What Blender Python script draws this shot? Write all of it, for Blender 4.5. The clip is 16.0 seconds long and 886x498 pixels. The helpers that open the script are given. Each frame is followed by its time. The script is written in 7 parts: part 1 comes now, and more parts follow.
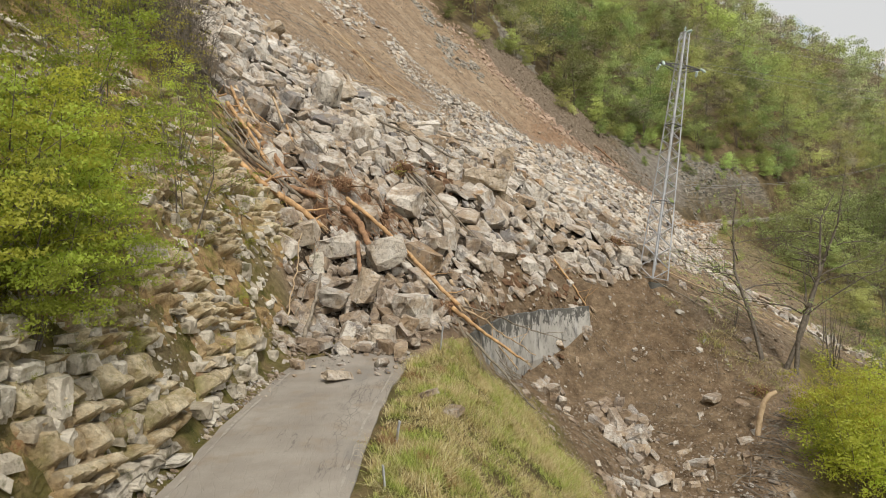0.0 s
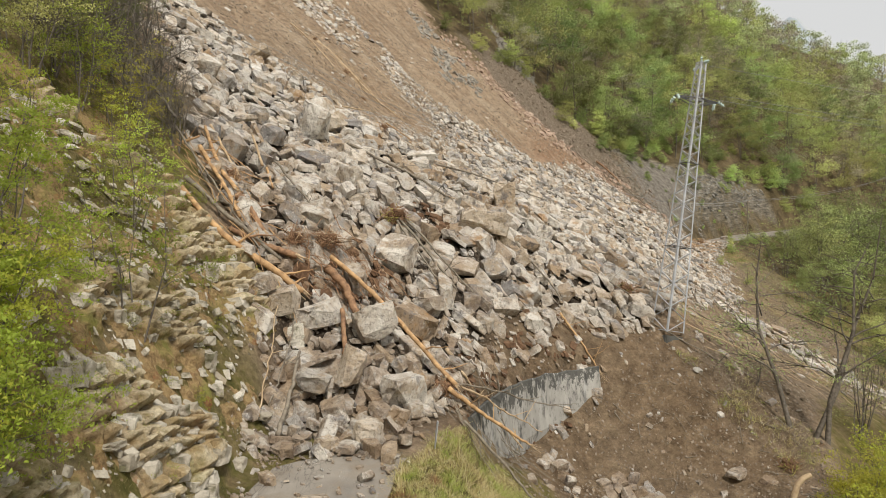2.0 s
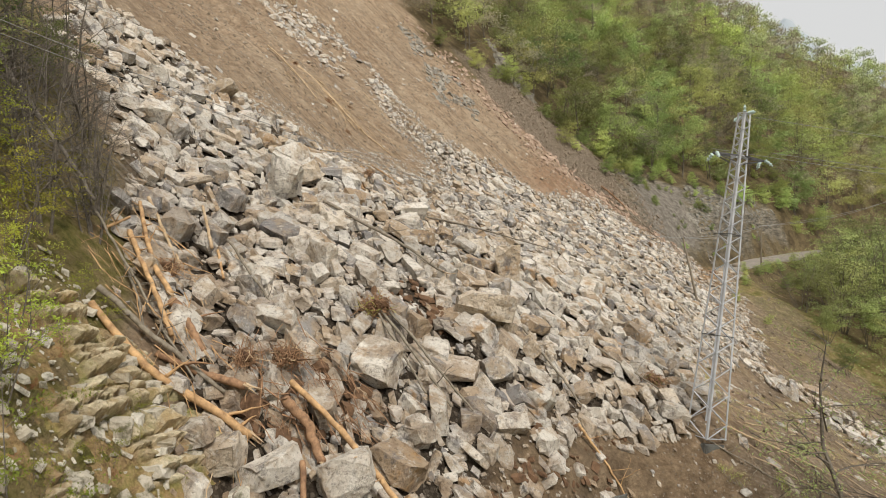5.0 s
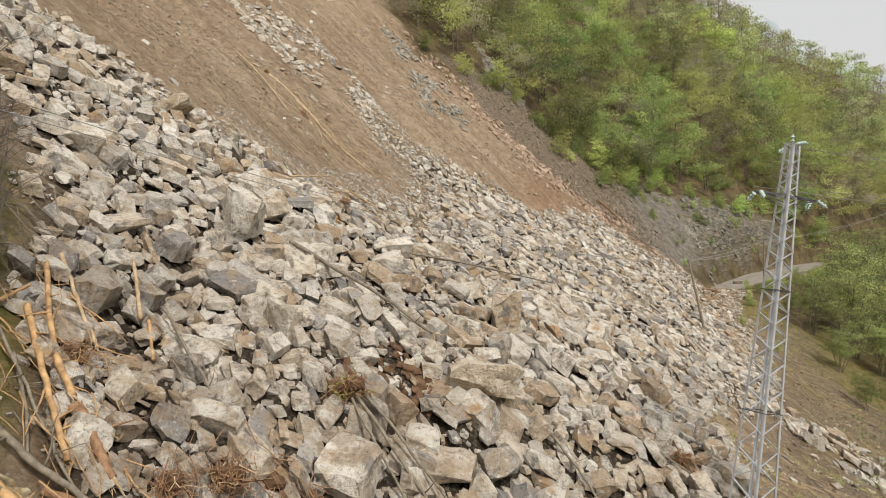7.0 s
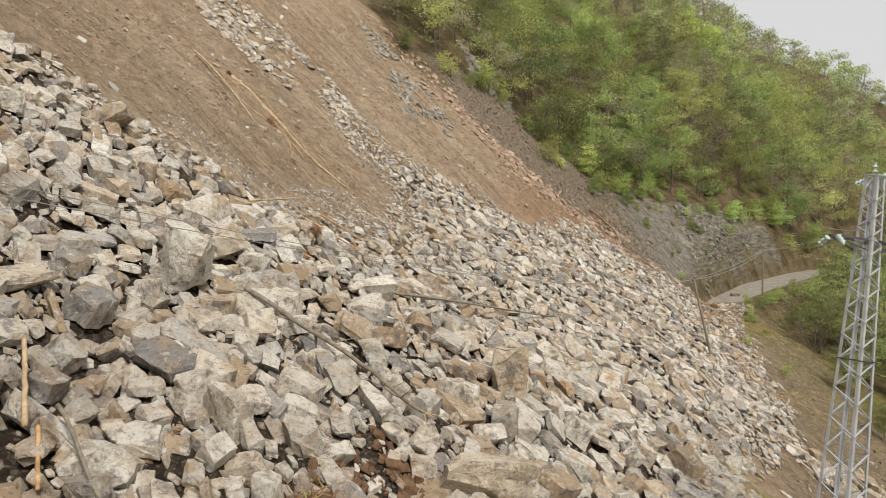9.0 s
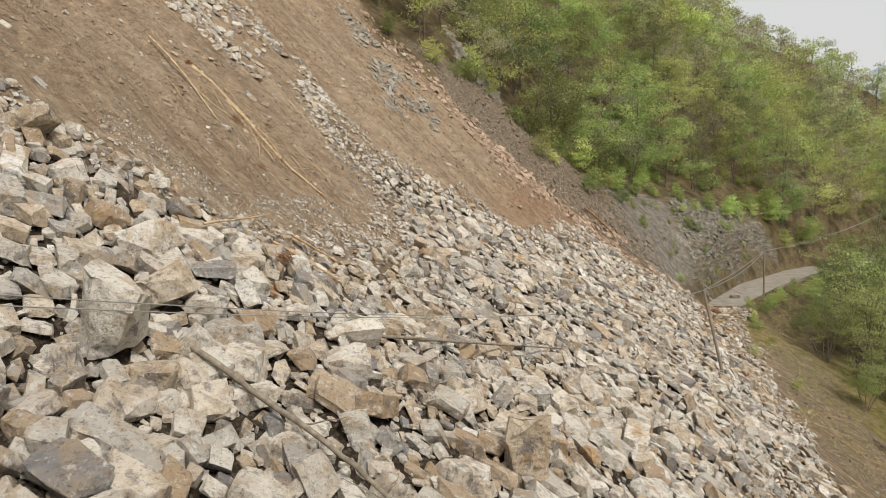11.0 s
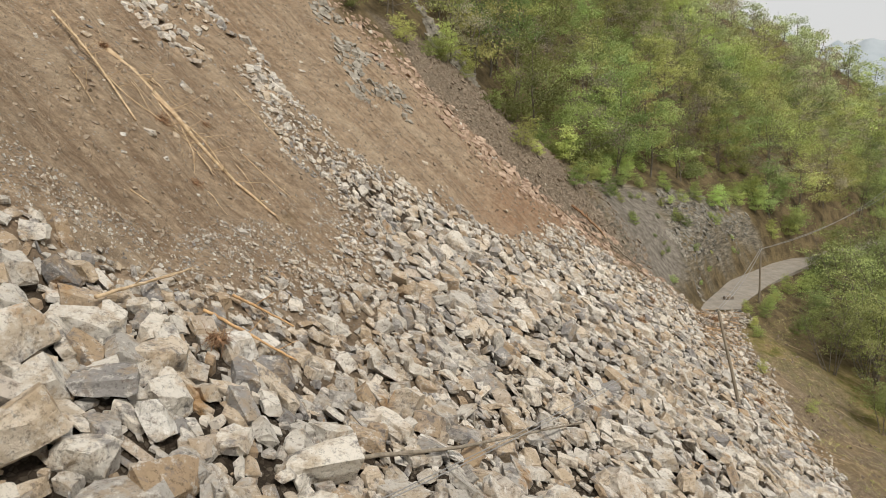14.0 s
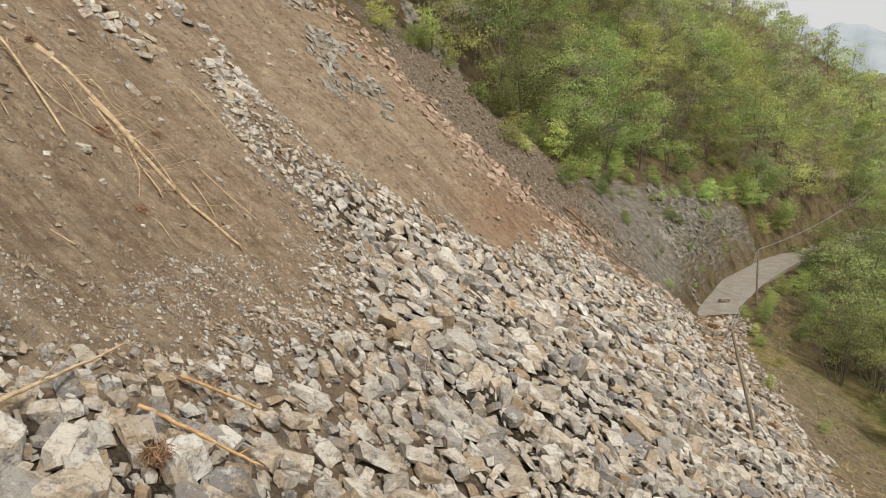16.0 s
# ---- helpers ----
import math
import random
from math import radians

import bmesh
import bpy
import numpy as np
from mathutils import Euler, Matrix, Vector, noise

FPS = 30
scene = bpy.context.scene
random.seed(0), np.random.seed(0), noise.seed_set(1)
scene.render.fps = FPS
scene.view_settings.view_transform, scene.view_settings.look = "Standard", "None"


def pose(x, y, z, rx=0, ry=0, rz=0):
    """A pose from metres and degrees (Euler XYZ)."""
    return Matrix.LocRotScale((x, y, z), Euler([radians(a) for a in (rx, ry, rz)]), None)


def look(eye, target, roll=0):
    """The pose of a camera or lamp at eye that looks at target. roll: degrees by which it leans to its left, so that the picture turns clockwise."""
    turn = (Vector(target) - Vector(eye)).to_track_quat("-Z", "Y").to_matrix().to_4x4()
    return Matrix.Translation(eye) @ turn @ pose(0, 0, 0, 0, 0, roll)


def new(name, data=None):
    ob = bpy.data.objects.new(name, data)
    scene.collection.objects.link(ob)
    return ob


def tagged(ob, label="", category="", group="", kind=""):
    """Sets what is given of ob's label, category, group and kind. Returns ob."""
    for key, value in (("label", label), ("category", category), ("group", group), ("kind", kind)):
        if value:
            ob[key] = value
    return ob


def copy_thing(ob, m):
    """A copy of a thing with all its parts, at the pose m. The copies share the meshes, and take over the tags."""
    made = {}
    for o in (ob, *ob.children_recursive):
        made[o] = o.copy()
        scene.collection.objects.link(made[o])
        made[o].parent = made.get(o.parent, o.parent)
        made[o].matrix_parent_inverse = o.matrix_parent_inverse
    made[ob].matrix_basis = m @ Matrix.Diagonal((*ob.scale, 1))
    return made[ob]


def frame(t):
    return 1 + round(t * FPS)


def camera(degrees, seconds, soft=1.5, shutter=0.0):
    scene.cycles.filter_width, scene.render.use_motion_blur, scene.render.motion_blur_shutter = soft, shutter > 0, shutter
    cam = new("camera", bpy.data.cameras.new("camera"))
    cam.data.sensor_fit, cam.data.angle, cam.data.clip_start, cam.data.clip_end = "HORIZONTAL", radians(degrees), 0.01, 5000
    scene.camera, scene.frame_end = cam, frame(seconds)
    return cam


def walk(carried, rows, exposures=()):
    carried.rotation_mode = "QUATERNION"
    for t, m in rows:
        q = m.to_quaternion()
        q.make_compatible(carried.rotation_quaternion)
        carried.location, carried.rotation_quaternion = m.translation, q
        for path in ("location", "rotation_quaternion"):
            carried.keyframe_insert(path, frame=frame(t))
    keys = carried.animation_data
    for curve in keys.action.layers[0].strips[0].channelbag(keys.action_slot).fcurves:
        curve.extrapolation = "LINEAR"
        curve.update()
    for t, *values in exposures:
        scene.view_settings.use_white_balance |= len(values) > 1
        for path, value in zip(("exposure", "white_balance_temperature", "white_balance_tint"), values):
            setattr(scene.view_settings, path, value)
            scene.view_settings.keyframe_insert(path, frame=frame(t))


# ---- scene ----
cam = camera(61.6, 16.0, soft=0.5, shutter=0.25)
METRES, EYE, TILT, LEAN, TURN = 45.0, 6.0, -5.0, 0.0, 0.0
ROWS = [
    (0.0, 0.0, 0.0, 0.0, 0.0, 0.0, -0.0),
    (0.5, 0.0001, 0.018, 0.0128, -0.02, -0.01, -0.0),
    (1.0, 0.0007, 0.0376, 0.0285, -0.06, 0.0, 0.02),
    (1.5, 0.0014, 0.0563, 0.0426, -0.11, 0.02, 0.07),
    (2.0, 0.0023, 0.0769, 0.0579, -0.17, 0.03, 0.11),
    (2.5, 0.0032, 0.0967, 0.0721, -0.23, 0.05, 0.14),
    (3.0, 0.0047, 0.1196, 0.0874, -0.26, 0.09, 0.18),
    (3.5, 0.0048, 0.1427, 0.1011, -0.33, 0.12, 0.21),
    (4.0, 0.0058, 0.1692, 0.1162, -0.35, 0.12, 0.24),
    (6.5, 0.0063, 0.3194, 0.182, -1.24, 0.08, 0.3),
    (7.0, 0.0051, 0.3538, 0.1935, -1.63, 0.07, 0.32),
    (7.5, 0.004, 0.3859, 0.2038, -2.04, 0.05, 0.34),
    (8.0, 0.0027, 0.4209, 0.2147, -2.49, 0.04, 0.38),
    (8.5, 0.0009, 0.4533, 0.2245, -2.89, 0.0, 0.39),
    (9.0, -0.0008, 0.4879, 0.2352, -3.3, -0.22, 0.43),
    (11.5, -0.009, 0.6478, 0.2842, -5.34, -1.74, 0.47),
    (12.0, -0.0102, 0.6805, 0.2941, -5.81, -2.11, 0.48),
    (12.5, -0.0112, 0.71, 0.3034, -6.26, -2.46, 0.5),
    (13.0, -0.0123, 0.7419, 0.3137, -6.79, -2.83, 0.5),
    (13.5, -0.0135, 0.7713, 0.3228, -7.31, -3.16, 0.52),
    (14.0, -0.0144, 0.8028, 0.3325, -7.87, -3.48, 0.55),
    (14.5, -0.0152, 0.8315, 0.3412, -8.38, -3.79, 0.61),
    (15.0, -0.0155, 0.8621, 0.3508, -8.94, -4.11, 0.66),
    (15.5, -0.0161, 0.8902, 0.3598, -9.45, -4.43, 0.7),
    (16.0, -0.0167, 0.9207, 0.3693, -9.95, -4.78, 0.74),
]
walk(cam, [(t, pose(0, 0, EYE, TILT, LEAN, TURN) @ pose(METRES * x, METRES * y, METRES * z, 90 + pitch, roll, yaw)) for t, x, y, z, yaw, pitch, roll in ROWS])

# ---- light: a bright overcast spring day ----
SUN_HEIGHT, SUN_TURN = radians(52), radians(160)
world = bpy.data.worlds.new("sky")
scene.world = world
world.use_nodes = True
wn, wl = world.node_tree.nodes, world.node_tree.links
sky = wn.new("ShaderNodeTexSky")
sky.sky_type, sky.sun_disc, sky.sun_elevation, sky.sun_rotation = "NISHITA", False, SUN_HEIGHT, SUN_TURN
sky.air_density, sky.dust_density = 1.0, 4.0
veil = wn.new("ShaderNodeMix")
veil.data_type = "RGBA"
veil.inputs["Factor"].default_value = 0.88
wl.new(sky.outputs["Color"], veil.inputs["A"])
veil.inputs["B"].default_value = (8.8, 8.75, 8.6, 1)
wl.new(veil.outputs["Result"], wn["Background"].inputs["Color"])
wn["Background"].inputs["Strength"].default_value = 0.0875
sun = new("sun", bpy.data.lights.new("sun", "SUN"))
sun.data.energy, sun.data.angle, sun.data.color = 2.93, radians(9), (1.0, 0.935, 0.835)
sun.matrix_basis = look((math.sin(SUN_TURN) * math.cos(SUN_HEIGHT) * 100, math.cos(SUN_TURN) * math.cos(SUN_HEIGHT) * 100, math.sin(SUN_HEIGHT) * 100), (0, 0, 0))

# ---- materials ----
class Mat:
    """A small builder for node materials."""

    def __init__(self, name, rough=0.9, spec=0.25):
        self.m = bpy.data.materials.new(name)
        self.m.use_nodes = True
        self.t = self.m.node_tree
        self.b = self.t.nodes["Principled BSDF"]
        self.b.inputs["Roughness"].default_value = rough
        self.b.inputs["Specular IOR Level"].default_value = spec
        self.pos = self.t.nodes.new("ShaderNodeNewGeometry")
        self.oi = None

    def put(self, value, socket):
        if isinstance(value, (int, float)):
            socket.default_value = value
        elif isinstance(value, tuple):
            socket.default_value = (*value, 1) if len(value) == 3 and socket.type == "RGBA" else value
        else:
            self.t.links.new(value, socket)

    def noise(self, size, detail=4, rough=0.55, stretch=(1, 1, 1), turn=(0, 0, 0), local=False, offset=None):
        mp = self.t.nodes.new("ShaderNodeMapping")
        if local:
            tc = self.t.nodes.new("ShaderNodeTexCoord")
            self.t.links.new(tc.outputs["Object"], mp.inputs["Vector"])
        else:
            self.t.links.new(self.pos.outputs["Position"], mp.inputs["Vector"])
        mp.inputs["Rotation"].default_value = turn
        mp.inputs["Scale"].default_value = [1 / (size * k) for k in stretch]
        if offset is not None:
            self.t.links.new(offset, mp.inputs["Location"])
        n = self.t.nodes.new("ShaderNodeTexNoise")
        n.inputs["Scale"].default_value = 1.0
        n.inputs["Detail"].default_value = detail
        n.inputs["Roughness"].default_value = rough
        self.t.links.new(mp.outputs["Vector"], n.inputs["Vector"])
        return n.outputs["Fac"]

    def drawn(self, along, across, degrees, detail=6, rough=0.65):
        """Noise drawn out along one direction in plan."""
        mp = self.t.nodes.new("ShaderNodeMapping")
        mp.vector_type = "TEXTURE"
        self.t.links.new(self.pos.outputs["Position"], mp.inputs["Vector"])
        mp.inputs["Rotation"].default_value = (0, 0, radians(degrees))
        mp.inputs["Scale"].default_value = (along, across, 40)
        n = self.t.nodes.new("ShaderNodeTexNoise")
        n.inputs["Scale"].default_value = 1.0
        n.inputs["Detail"].default_value = detail
        n.inputs["Roughness"].default_value = rough
        self.t.links.new(mp.outputs["Vector"], n.inputs["Vector"])
        return n.outputs["Fac"]

    def voronoi(self, size, feature="F1", out="Distance", stretch=(1, 1, 1), turn=(0, 0, 0)):
        mp = self.t.nodes.new("ShaderNodeMapping")
        self.t.links.new(self.pos.outputs["Position"], mp.inputs["Vector"])
        mp.inputs["Rotation"].default_value = turn
        mp.inputs["Scale"].default_value = [1 / (size * k) for k in stretch]
        v = self.t.nodes.new("ShaderNodeTexVoronoi")
        v.feature = feature
        v.inputs["Scale"].default_value = 1.0
        self.t.links.new(mp.outputs["Vector"], v.inputs["Vector"])
        return v.outputs[out]

    def ramp(self, fac, *stops):
        r = self.t.nodes.new("ShaderNodeValToRGB")
        e = r.color_ramp.elements
        while len(e) < len(stops):
            e.new(0.5)
        for el, (p, c) in zip(e, stops):
            el.position, el.color = p, (*((c, c, c) if isinstance(c, (int, float)) else c), 1)
        self.put(fac, r.inputs["Fac"])
        return r.outputs["Color"]

    def mix(self, fac, a, b, mode="MIX"):
        n = self.t.nodes.new("ShaderNodeMix")
        n.data_type, n.blend_type = "RGBA", mode
        self.put(fac, n.inputs["Factor"])
        self.put(a, n.inputs["A"])
        self.put(b, n.inputs["B"])
        return n.outputs["Result"]

    def math(self, op, a, b=0.0, clamp=False):
        n = self.t.nodes.new("ShaderNodeMath")
        n.operation, n.use_clamp = op, clamp
        self.put(a, n.inputs[0])
        self.put(b, n.inputs[1])
        return n.outputs[0]

    def attr(self, name):
        n = self.t.nodes.new("ShaderNodeAttribute")
        n.attribute_name = name
        return n.outputs["Fac"]

    def island(self):
        return self.pos.outputs["Random Per Island"]

    def random(self):
        if self.oi is None:
            self.oi = self.t.nodes.new("ShaderNodeObjectInfo")
        return self.oi.outputs["Random"]

    def color(self, c):
        self.put(c, self.b.inputs["Base Color"])
        return self

    def bump(self, height, depth=0.05, strength=0.6):
        n = self.t.nodes.new("ShaderNodeBump")
        n.inputs["Strength"].default_value = strength
        n.inputs["Distance"].default_value = depth
        self.put(height, n.inputs["Height"])
        self.t.links.new(n.outputs["Normal"], self.b.inputs["Normal"])
        return self


def limestone(name, pick):
    m = Mat(name, 0.85, 0.25)
    r = m.island() if pick == "island" else m.random() if pick == "random" else m.ramp(m.noise(1.1, 3), (0.3, max(pick - 0.05, 0)), (0.7, min(pick + 0.05, 1)))
    body = m.ramp(r, (0.0, (0.27, 0.262, 0.262)), (0.10, (0.43, 0.41, 0.385)), (0.30, (0.60, 0.57, 0.52)), (0.62, (0.83, 0.79, 0.72)), (0.78, (0.66, 0.56, 0.44)), (0.90, (0.42, 0.31, 0.205)), (1.0, (0.88, 0.86, 0.82)))
    body = m.mix(m.ramp(m.noise(0.9, 7, 0.7), (0.48, 0.0), (0.59, 0.64)), body, (0.43, 0.325, 0.21))
    body = m.mix(m.ramp(m.noise(0.75, 7, 0.68), (0.56, 0.0), (0.63, 0.75)), body, (0.19, 0.182, 0.188))
    body = m.mix(m.ramp(m.noise(0.34, 8, 0.76), (0.54, 0.0), (0.62, 0.75)), body, (0.78, 0.75, 0.70))
    body = m.mix(m.ramp(m.noise(0.27, 8, 0.78, (1.7, 0.7, 1.0), (0.5, 0.3, 0.8)), (0.55, 0.0), (0.63, 0.75)), body, (0.26, 0.215, 0.185))
    body = m.mix(m.ramp(m.noise(1.7, 5, 0.65), (0.61, 0.0), (0.70, 0.75)), body, (0.46, 0.27, 0.11))
    xyz = m.t.nodes.new("ShaderNodeSeparateXYZ")
    m.t.links.new(m.pos.outputs["Position"], xyz.inputs[0])
    toe = m.math("SUBTRACT", 1.0, m.math("DIVIDE", m.math("SUBTRACT", xyz.outputs["Y"], 34.0), 15.0, True), True)
    muddy = m.math("MULTIPLY", toe, m.ramp(m.noise(1.3, 6, 0.68), (0.45, 0.04), (0.57, 0.8 if pick in ("island", "random") else 0.3)))
    body = m.mix(muddy, body, m.ramp(m.noise(0.5, 6, 0.7), (0.35, (0.17, 0.115, 0.076)), (0.62, (0.42, 0.32, 0.22))))
    body = m.mix(0.85, body, m.ramp(m.noise(0.13, 7, 0.78), (0.36, 0.40), (0.47, 1.0)), "MULTIPLY")
    body = m.mix(1.0, body, (0.875, 0.865, 0.845), "MULTIPLY")
    m.color(body)
    m.bump(m.math("ADD", m.noise(0.28, 8, 0.68), m.math("MULTIPLY", m.noise(0.9, 3, 0.5), 1.2)), 0.2, 0.9)
    return m.m


ROCK = limestone("limestone_rubble", "island")
BOULDER = limestone("limestone_boulder", "random")


def weathered_rock():
    m = Mat("weathered_bank_rock", 0.9, 0.2)
    c = m.ramp(m.math("FRACT", m.math("ADD", m.random(), m.island())), (0.0, (0.50, 0.445, 0.35)), (0.5, (0.68, 0.62, 0.51)), (1.0, (0.82, 0.77, 0.66)))
    c = m.mix(m.ramp(m.noise(0.7, 6, 0.65), (0.52, 0.0), (0.64, 0.7)), c, (0.28, 0.245, 0.18))
    c = m.mix(m.ramp(m.noise(0.35, 5, 0.6), (0.56, 0.0), (0.68, 0.7)), c, (0.16, 0.16, 0.075))
    c = m.mix(m.ramp(m.noise(1.6, 3), (0.56, 0.0), (0.7, 0.6)), c, (0.35, 0.27, 0.15))
    c = m.mix(0.6, c, m.ramp(m.noise(0.06, 5, 0.65), (0.25, 0.55), (0.75, 1.0)), "MULTIPLY")
    m.color(c)
    m.bump(m.math("ADD", m.noise(0.22, 6, 0.65), m.math("MULTIPLY", m.noise(0.8, 2), 1.6)), 0.2, 0.9)
    return m.m


BANK_ROCK = weathered_rock()


def ground_material():
    m = Mat("valley_side", 0.95, 0.12)
    # forest floor and rough turf
    grass = m.ramp(m.noise(0.9, 6, 0.65), (0.28, (0.10, 0.11, 0.03)), (0.46, (0.20, 0.18, 0.065)), (0.6, (0.30, 0.24, 0.125)), (0.74, (0.21, 0.145, 0.08)))
    floor = m.ramp(m.noise(2.2, 6, 0.65), (0.3, (0.055, 0.046, 0.028)), (0.46, (0.125, 0.098, 0.058)), (0.6, (0.19, 0.15, 0.085)), (0.74, (0.10, 0.115, 0.036)))
    turf = m.mix(m.attr("grass"), floor, grass)
    # raw earth of the scar, drawn out downhill
    earth = m.ramp(m.noise(0.8, 8, 0.74), (0.30, (0.20, 0.148, 0.102)), (0.45, (0.335, 0.255, 0.178)), (0.57, (0.425, 0.33, 0.235)), (0.72, (0.54, 0.44, 0.33)))
    earth = m.mix(m.ramp(m.drawn(9.0, 0.8, -35), (0.40, 0.48), (0.52, 0.0)), earth, (0.215, 0.15, 0.10))
    earth = m.mix(m.ramp(m.drawn(16.0, 2.6, -35, 4), (0.50, 0.0), (0.64, 0.6)), earth, (0.47, 0.385, 0.285))
    earth = m.mix(m.ramp(m.drawn(2.4, 0.3, -35), (0.56, 0.0), (0.66, 0.55)), earth, (0.19, 0.128, 0.083))
    earth = m.mix(m.ramp(m.noise(7, 5, 0.7), (0.5, 0.0), (0.66, 0.4)), earth, (0.40, 0.335, 0.255))
    red = m.attr("red")
    earth = m.mix(m.math("MULTIPLY", red, m.ramp(m.noise(1.5, 5), (0.3, 0.4), (0.6, 1.0))), earth, (0.31, 0.185, 0.115))
    pebble = m.voronoi(0.16, "F1", "Distance")
    pick = m.voronoi(0.16, "F1", "Color")
    stones = m.math("MULTIPLY", m.ramp(pebble, (0.22, 1.0), (0.30, 0.0)), m.ramp(pick, (0.70, 0.0), (0.72, 1.0)))
    earth = m.mix(stones, earth, m.ramp(pick, (0.6, (0.26, 0.24, 0.21)), (1.0, (0.50, 0.475, 0.43))))
    # grit of the scree, nearly black: shade of the gaps painted in
    shaded_grit = m.ramp(m.voronoi(0.13, "F1", "Color"), (0.0, (0.035, 0.028, 0.021)), (0.5, (0.085, 0.068, 0.052)), (1.0, (0.24, 0.21, 0.17)))
    shaded_grit = m.mix(m.ramp(m.voronoi(0.13, "DISTANCE_TO_EDGE"), (0.0, 0.9), (0.15, 0.0)), shaded_grit, (0.05, 0.038, 0.028))
    earth = m.mix(m.math("MULTIPLY", m.attr("humus"), 0.75), earth, m.ramp(m.noise(0.8, 6, 0.7), (0.3, (0.085, 0.06, 0.036)), (0.5, (0.19, 0.137, 0.085)), (0.7, (0.33, 0.255, 0.165))))
    c = m.mix(m.attr("soil"), turf, earth)
    c = m.mix(m.attr("shaded_grit"), c, shaded_grit)
    # grey marl cliff by the far road
    marl = m.ramp(m.noise(0.9, 8, 0.78, (2.2, 2.2, 0.35)), (0.34, (0.05, 0.046, 0.038)), (0.47, (0.14, 0.128, 0.105)), (0.57, (0.27, 0.245, 0.20)), (0.70, (0.50, 0.46, 0.38)))
    marl = m.mix(m.ramp(m.noise(3.5, 5, 0.65), (0.48, 0.0), (0.62, 0.8)), marl, (0.19, 0.15, 0.085))
    smooth_marl = m.ramp(m.noise(0.7, 7, 0.72, (1, 1, 1)), (0.35, (0.12, 0.108, 0.092)), (0.5, (0.22, 0.203, 0.178)), (0.68, (0.36, 0.335, 0.295)))
    marl = m.mix(m.attr("marl"), marl, smooth_marl)
    shard = m.ramp(m.voronoi(0.11, "F1", "Color"), (0.0, (0.095, 0.077, 0.06)), (0.55, (0.21, 0.172, 0.132)), (1.0, (0.42, 0.365, 0.29)))
    c = m.mix(m.attr("shard"), c, shard)
    c = m.mix(m.attr("cliff"), c, marl)
    c = m.mix(0.7, c, m.ramp(m.noise(0.16, 7, 0.75), (0.28, 0.38), (0.66, 1.0)), "MULTIPLY")
    c = m.mix(0.6, c, m.ramp(m.noise(0.6, 5, 0.7), (0.3, 0.5), (0.6, 1.0)), "MULTIPLY")
    c = m.mix(1.0, c, (1.36, 1.32, 1.27), "MULTIPLY")
    m.color(c)
    m.bump(m.math("ADD", m.noise(0.4, 9, 0.76), m.math("MULTIPLY", stones, 0.12)), 0.35, 1.0)
    return m.m


GROUND = ground_material()


def plain(name, c0, c1, size=0.4, rough=0.85, depth=0.02, spec=0.25, stretch=(1, 1, 1), metal=0.0, local=False):
    m = Mat(name, rough, spec)
    m.b.inputs["Metallic"].default_value = metal
    n = m.noise(size, 6, 0.62, stretch, local=local)
    m.color(m.ramp(n, (0.32, c0), (0.68, c1)))
    m.bump(m.noise(size * 0.35, 5, 0.62, stretch, local=local), depth, 0.7)
    return m.m


def leaf_material(name, dark, mid, light, glow=0.3):
    m = Mat(name, 0.6, 0.25)
    c = m.mix(0.3, mid, m.ramp(m.island(), (0.0, dark), (0.5, mid), (1.0, light)))
    hue = m.t.nodes.new("ShaderNodeHueSaturation")
    m.put(m.ramp(m.random(), (0.0, 0.47), (1.0, 0.525)), hue.inputs["Hue"])
    m.put(m.math("MULTIPLY", m.ramp(m.noise(7.0, 2), (0.32, 0.6), (0.68, 1.35)), m.ramp(m.math("FRACT", m.math("MULTIPLY", m.random(), 7.31)), (0.0, 0.55), (1.0, 1.3))), hue.inputs["Value"])
    m.put(c, hue.inputs["Color"])
    c = hue.outputs["Color"]
    m.color(c)
    tr = m.t.nodes.new("ShaderNodeBsdfTranslucent")
    m.put(c, tr.inputs["Color"])
    mx = m.t.nodes.new("ShaderNodeMixShader")
    mx.inputs[0].default_value = glow
    m.t.links.new(m.b.outputs[0], mx.inputs[1])
    m.t.links.new(tr.outputs[0], mx.inputs[2])
    m.t.links.new(mx.outputs[0], m.t.nodes["Material Output"].inputs["Surface"])
    return m.m


LEAF_BRIGHT = leaf_material("fresh_leaves", (0.32, 0.40, 0.12), (0.44, 0.525, 0.17), (0.53, 0.61, 0.24), 0.38)
LEAF_GREEN = leaf_material("spring_leaves", (0.21, 0.27, 0.095), (0.31, 0.38, 0.135), (0.40, 0.47, 0.18), 0.38)
LEAF_YELLOW = leaf_material("budding_leaves", (0.30, 0.33, 0.12), (0.415, 0.45, 0.165), (0.51, 0.54, 0.23), 0.38)
LEAF_BROWN = leaf_material("bud_haze", (0.27, 0.245, 0.165), (0.365, 0.335, 0.23), (0.455, 0.42, 0.30), 0.35)
LEAF_NEAR = leaf_material("sunlit_fresh_leaves", (0.36, 0.41, 0.06), (0.54, 0.60, 0.09), (0.68, 0.73, 0.16), 0.5)
LEAF_LIME = leaf_material("lime_young_leaves", (0.33, 0.37, 0.05), (0.47, 0.52, 0.08), (0.60, 0.64, 0.14), 0.5)
LEAF_OLIVE = leaf_material("olive_young_leaves", (0.24, 0.29, 0.10), (0.34, 0.40, 0.145), (0.43, 0.49, 0.21), 0.35)
# paler, greyer green for the ridge: distance haze put into the leaf colour
LEAF_HAZED = leaf_material("haze_paled_leaves", (0.31, 0.37, 0.17), (0.42, 0.485, 0.23), (0.52, 0.57, 0.30), 0.38)
GRASS_BLADE = leaf_material("grass_blades", (0.30, 0.36, 0.07), (0.50, 0.50, 0.15), (0.70, 0.62, 0.32), 0.4)
